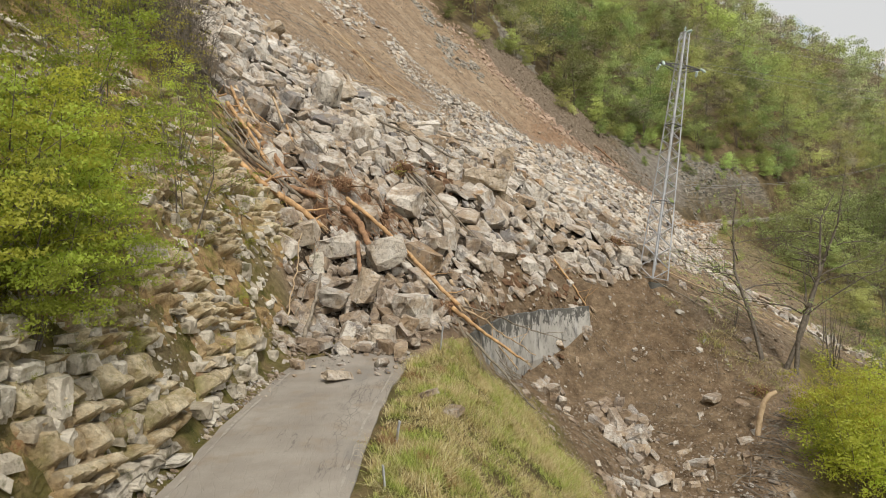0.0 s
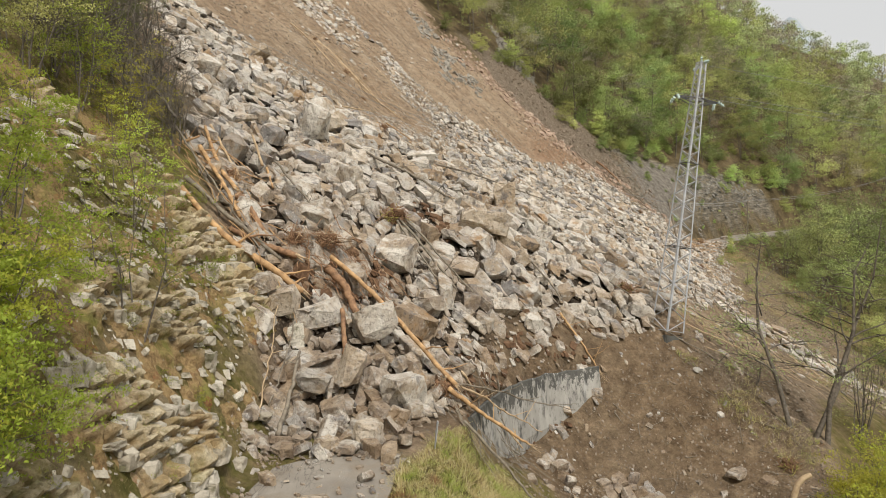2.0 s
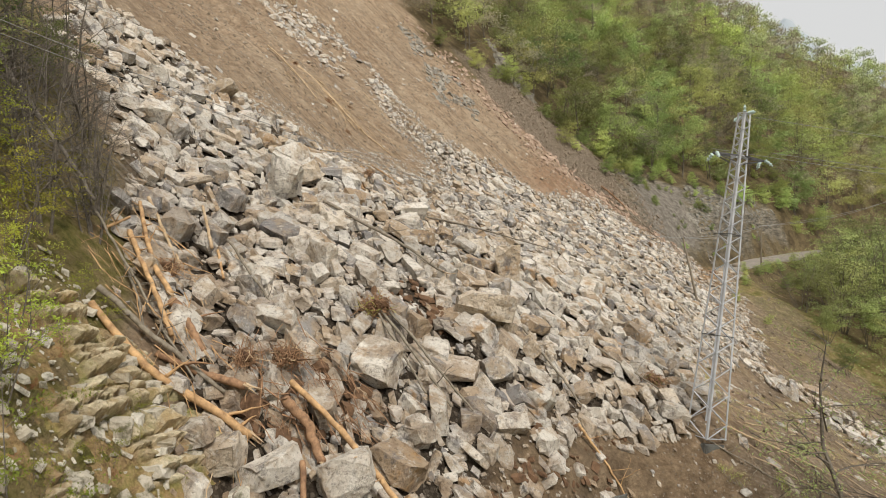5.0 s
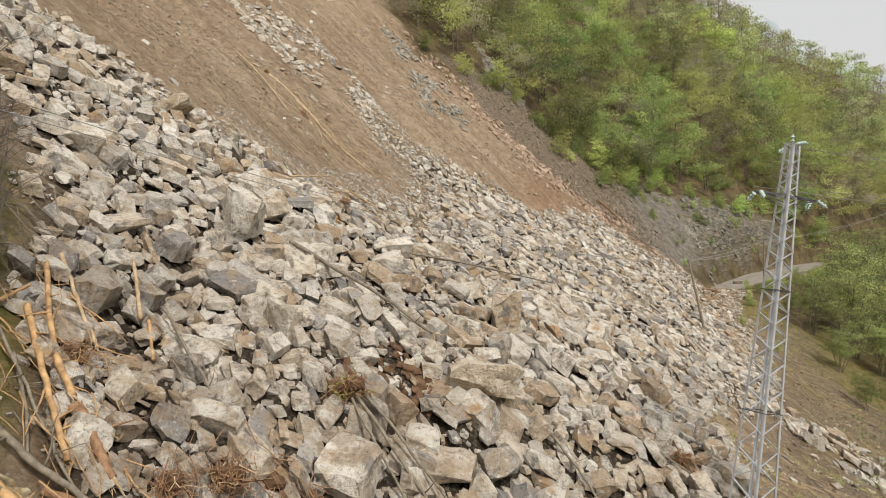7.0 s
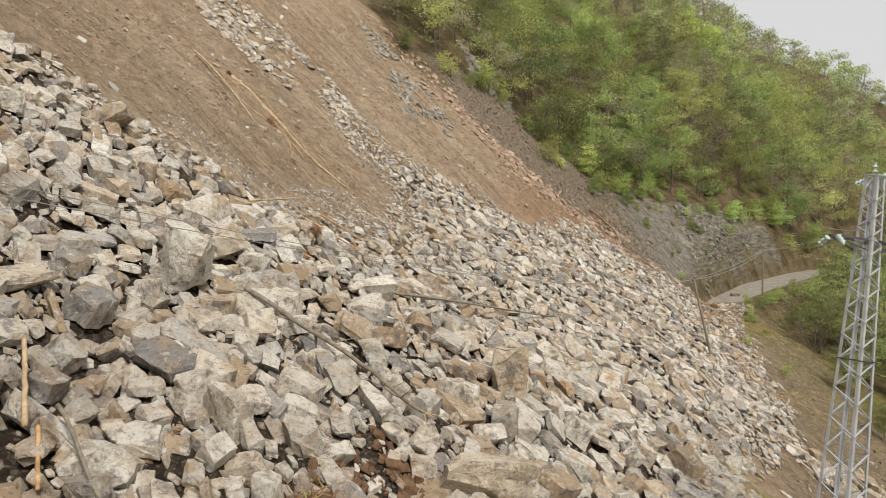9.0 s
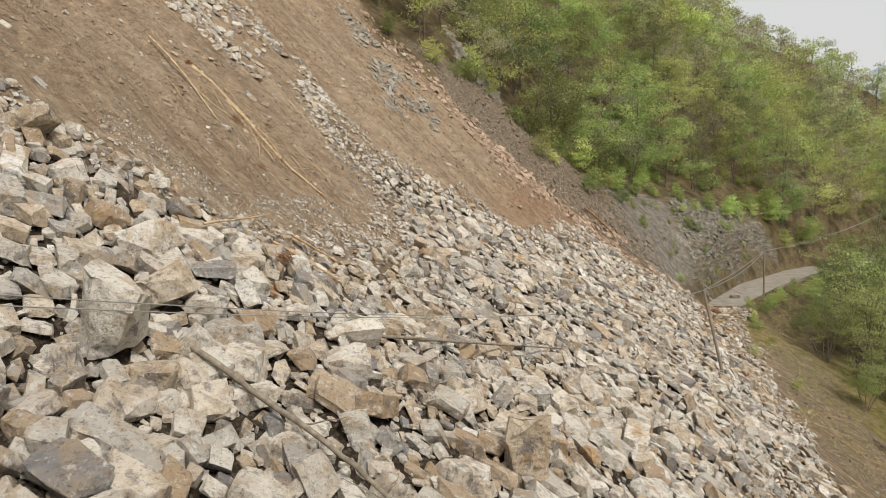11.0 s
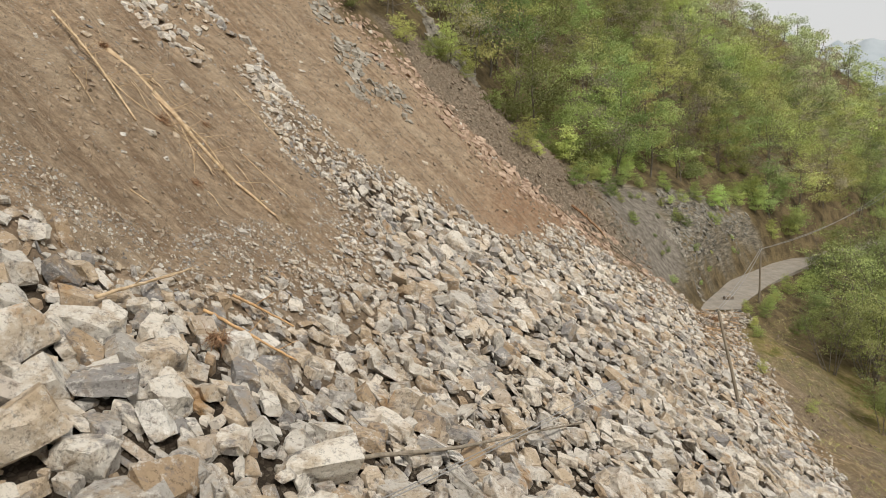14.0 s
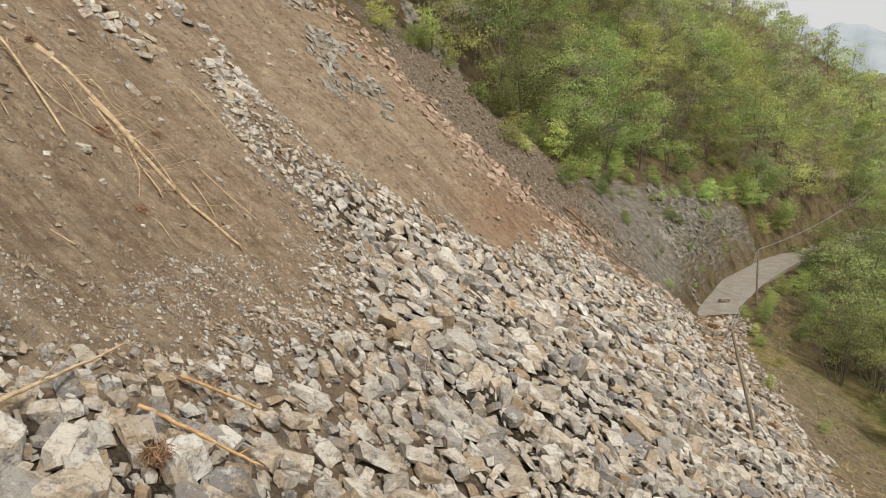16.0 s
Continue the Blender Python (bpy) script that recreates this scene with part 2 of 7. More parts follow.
BARK = plain("grey_bark", (0.10, 0.085, 0.07), (0.24, 0.21, 0.175), 0.15, 0.95, 0.03)
STRIPPED = plain("stripped_wood", (0.28, 0.165, 0.085), (0.68, 0.44, 0.22), 0.3, 0.75, 0.015, 0.3)
STRAW_WOOD = plain("splintered_wood", (0.36, 0.25, 0.145), (0.64, 0.50, 0.335), 0.3, 0.8, 0.01)
RED_WOOD = plain("reddish_inner_bark", (0.15, 0.085, 0.052), (0.44, 0.265, 0.15), 0.25, 0.85, 0.02)
DRIFT = plain("grey_branch", (0.15, 0.125, 0.095), (0.32, 0.28, 0.22), 0.2, 0.9, 0.02)
ROOT_EARTH = plain("root_earth", (0.085, 0.048, 0.028), (0.20, 0.12, 0.07), 0.25, 0.97, 0.06)
STEEL = plain("galvanised_steel", (0.44, 0.46, 0.50), (0.62, 0.64, 0.68), 0.5, 0.55, 0.002, 0.5, metal=0.35)
DARK_STEEL = plain("dark_steel", (0.06, 0.062, 0.066), (0.12, 0.12, 0.125), 0.5, 0.5, 0.002, 0.5, metal=0.5)
GLASS_CAP = plain("glass_insulator", (0.38, 0.52, 0.50), (0.62, 0.72, 0.70), 0.1, 0.15, 0.0, 0.6)
CABLE = plain("cable", (0.22, 0.22, 0.22), (0.34, 0.34, 0.33), 0.4, 0.6, 0.0, 0.4)
POLE_WOOD = plain("weathered_pole", (0.16, 0.13, 0.095), (0.30, 0.26, 0.20), 0.3, 0.9, 0.01, stretch=(1, 1, 6))


def rock_face_material():
    """Layered bank: pale rock where it stands out, litter and turf between."""
    m = Mat("bank_face", 0.92, 0.15)
    rock = m.ramp(m.voronoi(0.55, "F1", "Color", (1.2, 1.5, 0.6)), (0.0, (0.42, 0.37, 0.285)), (0.5, (0.56, 0.51, 0.415)), (1.0, (0.68, 0.635, 0.54)))
    rock = m.mix(m.ramp(m.noise(0.7, 7, 0.7), (0.46, 0.0), (0.62, 0.75)), rock, (0.30, 0.25, 0.17))
    rock = m.mix(m.ramp(m.noise(1.4, 5, 0.65), (0.54, 0.0), (0.66, 0.65)), rock, (0.42, 0.31, 0.17))
    rock = m.mix(m.ramp(m.noise(0.35, 6, 0.65), (0.62, 0.0), (0.70, 0.6)), rock, (0.24, 0.23, 0.10))
    litter = m.ramp(m.noise(0.3, 7, 0.75), (0.3, (0.12, 0.085, 0.05)), (0.45, (0.26, 0.185, 0.105)), (0.57, (0.36, 0.27, 0.155)), (0.7, (0.22, 0.20, 0.07)))
    litter = m.mix(m.ramp(m.noise(1.7, 5, 0.65), (0.48, 0.0), (0.6, 0.8)), litter, (0.19, 0.205, 0.06))
    litter = m.mix(m.ramp(m.noise(0.8, 5, 0.65), (0.6, 0.0), (0.68, 0.8)), litter, (0.27, 0.125, 0.07))
    c = m.mix(m.math("MULTIPLY", m.attr("rock"), m.ramp(m.noise(0.2, 6, 0.7), (0.34, 0.25), (0.48, 0.95))), litter, rock)
    c = m.mix(0.7, c, m.ramp(m.noise(0.12, 7, 0.75), (0.28, 0.4), (0.64, 1.0)), "MULTIPLY")
    c = m.mix(1.0, c, (1.48, 1.41, 1.23), "MULTIPLY")
    m.color(c)
    m.bump(m.noise(0.22, 8, 0.76), 0.16, 1.0)
    return m.m


BANK_FACE = rock_face_material()


def turf_material():
    """Grass blades, green, straw and brown by the tuft."""
    m = Mat("turf_blades", 0.7, 0.2)
    green = m.ramp(m.island(), (0.0, (0.20, 0.27, 0.04)), (0.6, (0.40, 0.47, 0.10)), (1.0, (0.56, 0.58, 0.20)))
    straw = m.ramp(m.island(), (0.0, (0.40, 0.30, 0.14)), (0.6, (0.62, 0.52, 0.27)), (1.0, (0.78, 0.70, 0.46)))
    c = m.mix(m.ramp(m.noise(0.9, 5, 0.7), (0.41, 0.08), (0.54, 0.92)), green, straw)
    c = m.mix(m.ramp(m.noise(1.3, 4, 0.6, (1, 1, 1), (0.4, 0.2, 0.9)), (0.60, 0.0), (0.67, 0.85)), c, (0.30, 0.15, 0.08))
    m.color(c)
    tr = m.t.nodes.new("ShaderNodeBsdfTranslucent")
    m.put(c, tr.inputs["Color"])
    mx = m.t.nodes.new("ShaderNodeMixShader")
    mx.inputs[0].default_value = 0.35
    m.t.links.new(m.b.outputs[0], mx.inputs[1])
    m.t.links.new(tr.outputs[0], mx.inputs[2])
    m.t.links.new(mx.outputs[0], m.t.nodes["Material Output"].inputs["Surface"])
    return m.m


TURF = turf_material()
DRY_TURF = leaf_material("dry_bank_grass", (0.20, 0.19, 0.07), (0.32, 0.285, 0.12), (0.47, 0.40, 0.22), 0.35)

# ---- the lie of the land ----
# Cross-sections of the valley side, west to east: hill, bank or scree, road, verge or wall, gully, valley, far side.
SECTIONS = []


def section(y, *profile):
    SECTIONS.append((y, profile))


section(-400, (-150, 130), (-30, 28), (-14, 13), (-9.5, 7), (-6, 0), (-1.7, 0), (-0.2, -0.1), (0.4, -0.5), (4, -3.8), (9, -8), (25, -16), (60, -24), (160, 20))
section(12, (-150, 130), (-30, 28), (-14, 13), (-9.5, 7), (-6, 0), (-1.7, 0), (-0.2, -0.1), (0.4, -0.5), (4, -3.8), (9, -8), (25, -16), (60, -24), (160, 20))
section(20, (-150, 130), (-28, 26), (-14, 12.5), (-9.3, 6.5), (-5.9, 0), (-1.6, 0), (-0.2, -0.05), (0.5, -0.3), (4, -3.3), (8, -7.5), (22, -12), (60, -24), (160, 20))
section(25, (-150, 128), (-26, 25), (-13, 11), (-8.6, 5.5), (-5.6, 0), (-1.2, 0), (0.5, -0.1), (1.0, -0.5), (3.5, -3), (8, -7), (17, -7), (60, -24), (160, 20))
section(29, (-150, 126), (-25, 24), (-12, 10), (-8.3, 5.2), (-5.2, 0.6), (0.2, 0.3), (1, -0.1), (1.5, -1.6), (4, -3.8), (8, -6.5), (17, -5), (55, -24), (160, 20))
section(34, (-150, 124), (-25, 24), (-14, 12.5), (-10, 8.6), (-4.6, 4.2), (1.5, 0.9), (2.4, -0.2), (2.6, -2.9), (6, -4.5), (9, -5.2), (17, -4.4), (50, -20), (160, 15))
section(36.3, (-150, 123), (-25, 24), (-14.5, 13.3), (-9.8, 8.5), (-4.3, 5.2), (2.9, 0.9), (3.85, -0.4), (4.1, -3.2), (7, -4.4), (9, -4.4), (17.5, -3.7), (49, -19.5), (160, 13))
section(38.5, (-150, 122), (-25, 24), (-15, 14), (-9.5, 8.4), (-4, 6.2), (5.4, 1.0), (6.8, -0.4), (7.0, -1.1), (10, -1.8), (13, -1.6), (18, -3), (48, -19), (160, 12))
section(43, (-150, 122), (-25, 25), (-15, 14.5), (-9, 9.6), (-3, 7.7), (3, 5), (9, 2), (11, 1.2), (13, 0.8), (16, -0.6), (22, -4), (48, -18), (160, 10))
section(48, (-150, 122), (-28, 27), (-15, 15.4), (-9, 11.4), (-3, 9.1), (3.4, 6.3), (7, 4.4), (10, 3), (13, 1.6), (16, 0), (24, -4), (48, -16), (160, 10))
section(60, (-150, 122), (-30, 31), (-14, 19), (-7, 14), (-3, 11.7), (0.3, 10), (8, 6.3), (13, 3.6), (17, 0.8), (20, -1.6), (28, -5.3), (50, -15), (160, 8))
section(70, (-150, 122), (-30, 32), (-12, 20.5), (-5.5, 14.3), (-3, 13.4), (1, 11.4), (8, 8), (15, 4.6), (18.5, 2.3), (22, -0.2), (30, -4.5), (52, -14), (170, 6))
section(80, (-150, 124), (-30, 35), (-12, 22.8), (-5, 18), (0, 14.8), (4, 12.3), (10, 9.2), (16, 5.8), (21, 2.4), (25.5, -0.3), (30, -3.2), (55, -12), (180, 5))
section(92, (-150, 130), (-30, 41), (-12, 28), (-3, 22), (4.4, 17.3), (10, 13.2), (16, 9.3), (20, 6.8), (25, 3.4), (29, 0.6), (36, -2.5), (58, -10), (190, 5))
section(105, (-150, 140), (-35, 54), (-12, 35.5), (0, 26.5), (9, 20), (14, 16), (20, 11.5), (26, 7), (31, 3.2), (34, 0.15), (41, -0.1), (60, -8), (200, 8))
section(112, (-150, 145), (-35, 60), (-10, 39), (5, 28), (13, 22), (20, 16.5), (26, 12), (31, 8), (36.5, 2.5), (38, 0), (45, -0.1), (62, -7), (210, 10))
section(124, (-150, 155), (-35, 68), (-10, 46), (8, 33), (16, 24), (22, 18.5), (32, 12.5), (38, 10), (43.5, 8), (47.7, 0), (54, -0.1), (72, -6), (220, 15))
section(136, (-150, 165), (-35, 78), (-5, 52), (13, 34), (26, 24), (34, 19), (44, 13.5), (50, 10.5), (56, 6), (61, 0), (67, -0.1), (85, -6), (230, 20))
section(160, (-150, 185), (-30, 95), (0, 70), (20, 42), (40, 32), (55, 25), (68, 19), (78, 14.5), (90, 8), (96, 0), (100, 0), (125, -6), (260, 30))
section(210, (-150, 230), (-20, 130), (20, 90), (50, 64), (70, 50), (88, 40), (105, 30), (120, 22), (138, 12), (150, 3), (160, -2), (190, -6), (330, 60))
section(260, (-150, 240), (-20, 160), (40, 105), (75, 82), (100, 66), (120, 56), (142, 49), (160, 38), (180, 27), (200, 14), (220, 2), (245, -5), (380, 70))
section(340, (-150, 230), (-20, 150), (40, 95), (75, 70), (100, 55), (120, 45), (140, 37), (158, 30), (178, 20), (198, 8), (220, -4), (240, -8), (380, 60))
section(900, (-150, 90), (-20, 70), (40, 40), (75, 30), (100, 20), (120, 15), (140, 10), (155, 5), (170, 0), (190, -5), (210, -8), (240, -8), (380, 30))

STEP_Y = 0.5
TABLE_Y = np.arange(-400, 900.1, STEP_Y)
_ys = np.array([s[0] for s in SECTIONS], float)
_kern = np.exp(-0.5 * (np.arange(-6, 7) / 2.4) ** 2)
_kern /= _kern.sum()


def _column(k, axis):
    line = np.interp(TABLE_Y, _ys, [s[1][k][axis] for s in SECTIONS])
    return np.convolve(np.pad(line, 6, mode="edge"), _kern, mode="valid")


COLS_X = np.array([_column(k, 0) for k in range(13)])
COLS_Z = np.array([_column(k, 1) for k in range(13)])


def lattice(ix, iy, seed):
    h = (ix.astype(np.int64) * 374761393 + iy.astype(np.int64) * 668265263 + seed * 974711) & 0x7FFFFFFF
    h = ((h ^ (h >> 13)) * 1274126177) & 0x7FFFFFFF
    return ((h ^ (h >> 16)) & 0xFFFF) / 65535.0 * 2 - 1


def value_noise(x, y, seed=0):
    ix, iy = np.floor(x), np.floor(y)
    fx, fy = x - ix, y - iy
    fx, fy = fx * fx * (3 - 2 * fx), fy * fy * (3 - 2 * fy)
    a, b = lattice(ix, iy, seed), lattice(ix + 1, iy, seed)
    c, d = lattice(ix, iy + 1, seed), lattice(ix + 1, iy + 1, seed)
    return (a * (1 - fx) + b * fx) * (1 - fy) + (c * (1 - fx) + d * fx) * fy


def fbm(x, y, size, octaves=4, seed=0):
    total, amp = 0.0, 1.0
    for o in range(octaves):
        total = total + amp * value_noise(x / size * 2 ** o + 17.3 * o, y / size * 2 ** o - 9.1 * o, seed + o)
        amp *= 0.5
    return total


def base_height(x, y):
    """The smooth valley side."""
    x, y = np.asarray(x, float), np.asarray(y, float)
    f = np.clip((y + 400) / STEP_Y, 0, len(TABLE_Y) - 1.001)
    i = f.astype(int)
    f = f - i
    px = COLS_X[:, i] * (1 - f) + COLS_X[:, i + 1] * f
    pz = COLS_Z[:, i] * (1 - f) + COLS_Z[:, i + 1] * f
    slope = (pz[0] - pz[1]) / (px[0] - px[1])
    z = pz[0] + (x - px[0]) * slope
    for k in range(12):
        u = np.clip((x - px[k]) / np.maximum(px[k + 1] - px[k], 1e-3), 0, 1)
        z = np.where(x >= px[k], pz[k] + u * (pz[k + 1] - pz[k]), z)
    return z


def inside(poly, x, y):
    """True where points lie in a plan outline."""
    x, y = np.asarray(x, float), np.asarray(y, float)
    hit = np.zeros(x.shape, bool)
    for (x0, y0), (x1, y1) in zip(poly, poly[1:] + poly[:1]):
        cross = (y0 > y) != (y1 > y)
        hit ^= cross & (x < (x1 - x0) * (y - y0) / (y1 - y0 + 1e-9) + x0)
    return hit


def edge_distance(poly, x, y):
    """Metres inside an outline (minus: outside)."""
    best = np.full(np.shape(x), 1e9)
    for (x0, y0), (x1, y1) in zip(poly, poly[1:] + poly[:1]):
        dx, dy = x1 - x0, y1 - y0
        u = np.clip(((x - x0) * dx + (y - y0) * dy) / (dx * dx + dy * dy + 1e-9), 0, 1)
        best = np.minimum(best, np.hypot(x - x0 - u * dx, y - y0 - u * dy))
    return np.where(inside(poly, x, y), best, -best)


# Plan outlines of the slide.
RUBBLE = [(-5.0, 25.3), (-1.4, 25.2), (0.3, 28.5), (0.8, 32), (2.5, 36), (6, 40), (11.5, 43.2), (14, 48.5), (16, 56), (18.5, 61), (23.4, 65.5), (27.4, 70), (29.6, 77), (31.6, 82), (33.6, 88.6), (37, 100), (40, 105.5), (40.5, 108.3), (36.5, 108.2), (31, 106),
          (24.8, 101), (20, 101.7), (17.4, 98.3), (13.8, 92.3), (10.1, 88.6), (6.2, 86.7), (2.2, 85.1), (-0.6, 84.6), (-3.6, 87.2), (-5.6, 88.0), (-7.6, 87.6), (-6.6, 85.4), (-4.8, 83.0), (-2.9, 80.0), (-1.8, 78.2),
          (-0.8, 76.2), (-1.0, 71), (-2.8, 66.5), (-4.4, 62), (-6.0, 60.2), (-8.3, 59.2), (-11.3, 59), (-15.3, 58.6), (-18.8, 58.6), (-20, 54), (-18.5, 49)] + [
          (-15.9, 46.3), (-13.3, 44), (-12.0, 39.5), (-10.3, 36), (-8.6, 33.5), (-6.4, 30), (-5.6, 27)]
STREAK = [(22, 68), (25.5, 70), (32, 64), (37, 57), (33, 55), (28, 61), (23, 65)]
SCAR = [(-20, 54), (-18.8, 60), (-8.3, 60.5), (-4, 66), (-0.8, 75.5), (2, 84), (10.1, 88), (17.4, 98), (21, 102), (24.5, 105), (24, 109), (15, 107), (11, 106), (7.3, 106.5), (4.2, 108.5), (0, 109), (-5.2, 115), (-15, 130), (-60, 180), (-80, 100), (-50, 62)]
SOIL = [(-5.2, 27), (-1.0, 26.2), (1.2, 28.6), (3.2, 31.0), (4.5, 27.5), (6.0, 24), (10, 24), (14, 29), (17, 35), (20, 41), (24, 47), (40, 54), (42, 70), (39, 84), (37, 92), (37, 106), (32, 109), (24, 118), (14, 114), (8, 94), (-2, 76), (-9, 61),
        (-15, 54), (-20, 56), (-21, 50), (-17, 45), (-12.5, 43), (-10.5, 38), (-9.0, 32.5), (-6.2, 29)]
GREY_SLOPE = [(3, 112), (6.2, 108.4), (9.6, 105), (14.6, 105), (18, 103.5), (23.5, 104.5), (30, 106), (31, 108.5), (27, 114.5), (22.5, 114), (19, 117), (14, 119.5), (8, 116)]
SMOOTH_MARL = [(29, 106), (34, 108.5), (37.5, 114), (36.5, 119), (38, 127), (33.5, 124.5), (28.5, 117.5), (26.5, 113)]
STONY_SIDE = [(14, 38), (17, 36.5), (21, 42), (36, 55), (43, 70), (42, 90), (43, 104), (37, 103), (32, 88), (28, 77), (21, 60), (15, 48), (13.5, 42)]

# ---- tools for meshes ----
def smooth_step(a, b, v):
    u = np.clip((v - a) / (b - a), 0, 1)
    return u * u * (3 - 2 * u)


def mesh_from(name, verts, tris, mats, slots=None, smooth=False):
    """A mesh of triangles from arrays."""
    me = bpy.data.meshes.new(name)
    verts, tris = np.asarray(verts, np.float32), np.asarray(tris, np.int32)
    me.vertices.add(len(verts))
    me.vertices.foreach_set("co", verts.ravel())
    me.loops.add(tris.size)
    me.loops.foreach_set("vertex_index", tris.ravel())
    me.polygons.add(len(tris))
    me.polygons.foreach_set("loop_start", np.arange(0, tris.size, 3, dtype=np.int32))
    for m in mats:
        me.materials.append(m)
    if slots is not None:
        me.polygons.foreach_set("material_index", np.asarray(slots, np.int32))
    me.polygons.foreach_set("use_smooth", np.full(len(tris), smooth))
    me.update(calc_edges=True)
    me.validate()
    return me


def part(name, bm, material, parent, label=""):
    me = bpy.data.meshes.new(name)
    bm.to_mesh(me)
    bm.free()
    me.materials.append(material)
    ob = new(name, me)
    ob.parent = parent
    if label:
        ob["label"] = label
    return ob


def part_mesh(name, me, parent, label=""):
    ob = new(name, me)
    ob.parent = parent
    if label:
        ob["label"] = label
    return ob


def tube(points, radii, sides=6, caps=True):
    """Vertices and triangles of a bent, tapered round bar."""
    pts = np.asarray(points, float)
    n = len(pts)
    tang = np.gradient(pts, axis=0)
    tang /= np.linalg.norm(tang, axis=1)[:, None] + 1e-9
    ref = np.array([0, 0, 1.0]) if abs(tang[0][2]) < 0.9 else np.array([1.0, 0, 0])
    v = []
    for p, t, r in zip(pts, tang, radii):
        a = np.cross(t, ref)
        a /= np.linalg.norm(a) + 1e-9
        b = np.cross(t, a)
        ang = np.arange(sides) * 2 * math.pi / sides
        v.append(p + r * (np.cos(ang)[:, None] * a + np.sin(ang)[:, None] * b))
    v = np.concatenate(v + ([pts[:1], pts[-1:]] if caps else []))
    f = []
    for i in range(n - 1):
        for k in range(sides):
            a, b = i * sides + k, i * sides + (k + 1) % sides
            c, d = a + sides, b + sides
            f += [(a, c, b), (b, c, d)]
    for k in range(sides if caps else 0):
        f.append((n * sides, k, (k + 1) % sides))
        f.append((n * sides + 1, (n - 1) * sides + (k + 1) % sides, (n - 1) * sides + k))
    return v, np.array(f)


def gather(pieces):
    """Joins (verts, tris) pairs."""
    vs, fs, o = [], [], 0
    for v, f in pieces:
        vs.append(v)
        fs.append(np.asarray(f) + o)
        o += len(v)
    return np.concatenate(vs), np.concatenate(fs)


def bar(bm, a, b, w, d=None, up=(0, 0, 1)):
    """A square bar from a to b in a bmesh."""
    a, b = Vector(a), Vector(b)
    d = d or w
    t = (b - a).normalized()
    s = t.cross(Vector(up))
    if s.length < 1e-3:
        s = t.cross(Vector((1, 0, 0)))
    s.normalize()
    u = s.cross(t)
    ring = [(s * w + u * d) / 2, (-s * w + u * d) / 2, (-s * w - u * d) / 2, (s * w - u * d) / 2]
    lo, hi = [bm.verts.new(a + r) for r in ring], [bm.verts.new(b + r) for r in ring]
    for k in range(4):
        bm.faces.new((lo[k], lo[(k + 1) % 4], hi[(k + 1) % 4], hi[k]))
    bm.faces.new(lo[::-1]), bm.faces.new(hi)


# ---- the ground: one sheet to the horizon ----
def ground_height(x, y):
    x, y = np.asarray(x, float), np.asarray(y, float)
    z = base_height(x, y)
    road = edge_distance(ROAD_NEAR, x, y)
    road = np.maximum(road, edge_distance(ROAD_FAR, x, y))
    off = smooth_step(0.3, 2.5, -road)
    scar = smooth_step(-1, 3, edge_distance(SCAR, x, y))
    z = z + off * (fbm(x, y, 6.0, 5, 3) * 0.35 * (1 - 0.5 * scar) + fbm(x, y, 28, 3, 8) * 0.5 * smooth_step(45, 80, y) * (1 - smooth_step(0, 20, road + 20)))
    torn = smooth_step(-0.5, 2, edge_distance(SOIL, x, y)) * smooth_step(0.2, 1.5, -road)
    z = z + torn * (0.16 * fbm(x, y, 1.6, 3, 61) + 0.07 * fbm(x, y, 0.7, 2, 63))
    along = (x * 0.82 - y * 0.57)
    across = (x * 0.57 + y * 0.82)
    broken_edge = smooth_step(-0.5, 2, edge_distance(GREY_SLOPE, x, y)) + smooth_step(-0.5, 1.5, edge_distance(CLIFF, x, y)) * (1 - 0.7 * smooth_step(-0.5, 1, edge_distance(SMOOTH_MARL, x, y)))
    z = z + np.clip(broken_edge, 0, 1) * (0.22 * fbm(x, y, 2.6, 4, 91) + 0.25 * np.abs(fbm(x * 0.8 - y * 0.6, x * 0.2 + y * 0.15, 1.8, 2, 92)))
    z = z + scar * (0.5 * fbm(across, along * 0.12, 5.0, 4, 21) + 0.16 * fbm(across, along * 0.2, 1.4, 3, 31) - 0.32 * smooth_step(0.28, 0.0, np.abs(fbm(across, along * 0.07, 4.2, 2, 35))) + 0.06 * fbm(x, y, 0.9, 2, 37))
    far = smooth_step(120, 260, np.abs(x)) + smooth_step(170, 260, y)
    return z + far * fbm(x, y, 60, 4, 5) * 4.0


CLIFF = [(30, 104), (37, 111), (47, 124), (60, 136), (57, 139), (46, 133), (36, 127), (27, 123), (23, 113)]
ROAD_NEAR = [(-5.5, -60), (-5.5, 14), (-5.45, 18), (-5.0, 23.6), (-4.2, 28), (-2, 33), (1.2, 32), (0.0, 28.5), (-1.25, 24.4), (-1.75, 18), (-1.78, 14), (-1.78, -60)]
ROAD_FAR = [(34.2, 105), (38.3, 112), (48, 124.2), (61.3, 136), (80, 149), (97, 160.5), (150, 200), (153, 197), (99, 157), (83, 146), (64.6, 132.8), (52, 121.2), (42.4, 111), (38.2, 104)]
xs = np.concatenate([-np.geomspace(2600, 62, 26), np.arange(-60, -26, 1.6), np.arange(-26, 66, 0.45), np.arange(66, 120, 1.6), np.geomspace(122, 2600, 26)])
ys = np.concatenate([-np.geomspace(2600, 42, 18), np.arange(-40, 6, 2.0), np.arange(6, 96, 0.45), np.arange(96, 140, 0.55), np.arange(140, 300, 3.0), np.geomspace(305, 3600, 22)])
gx, gy = np.meshgrid(xs, ys)
gz = ground_height(gx, gy)
nx, ny = len(xs), len(ys)
idx = np.arange(nx * ny).reshape(ny, nx)
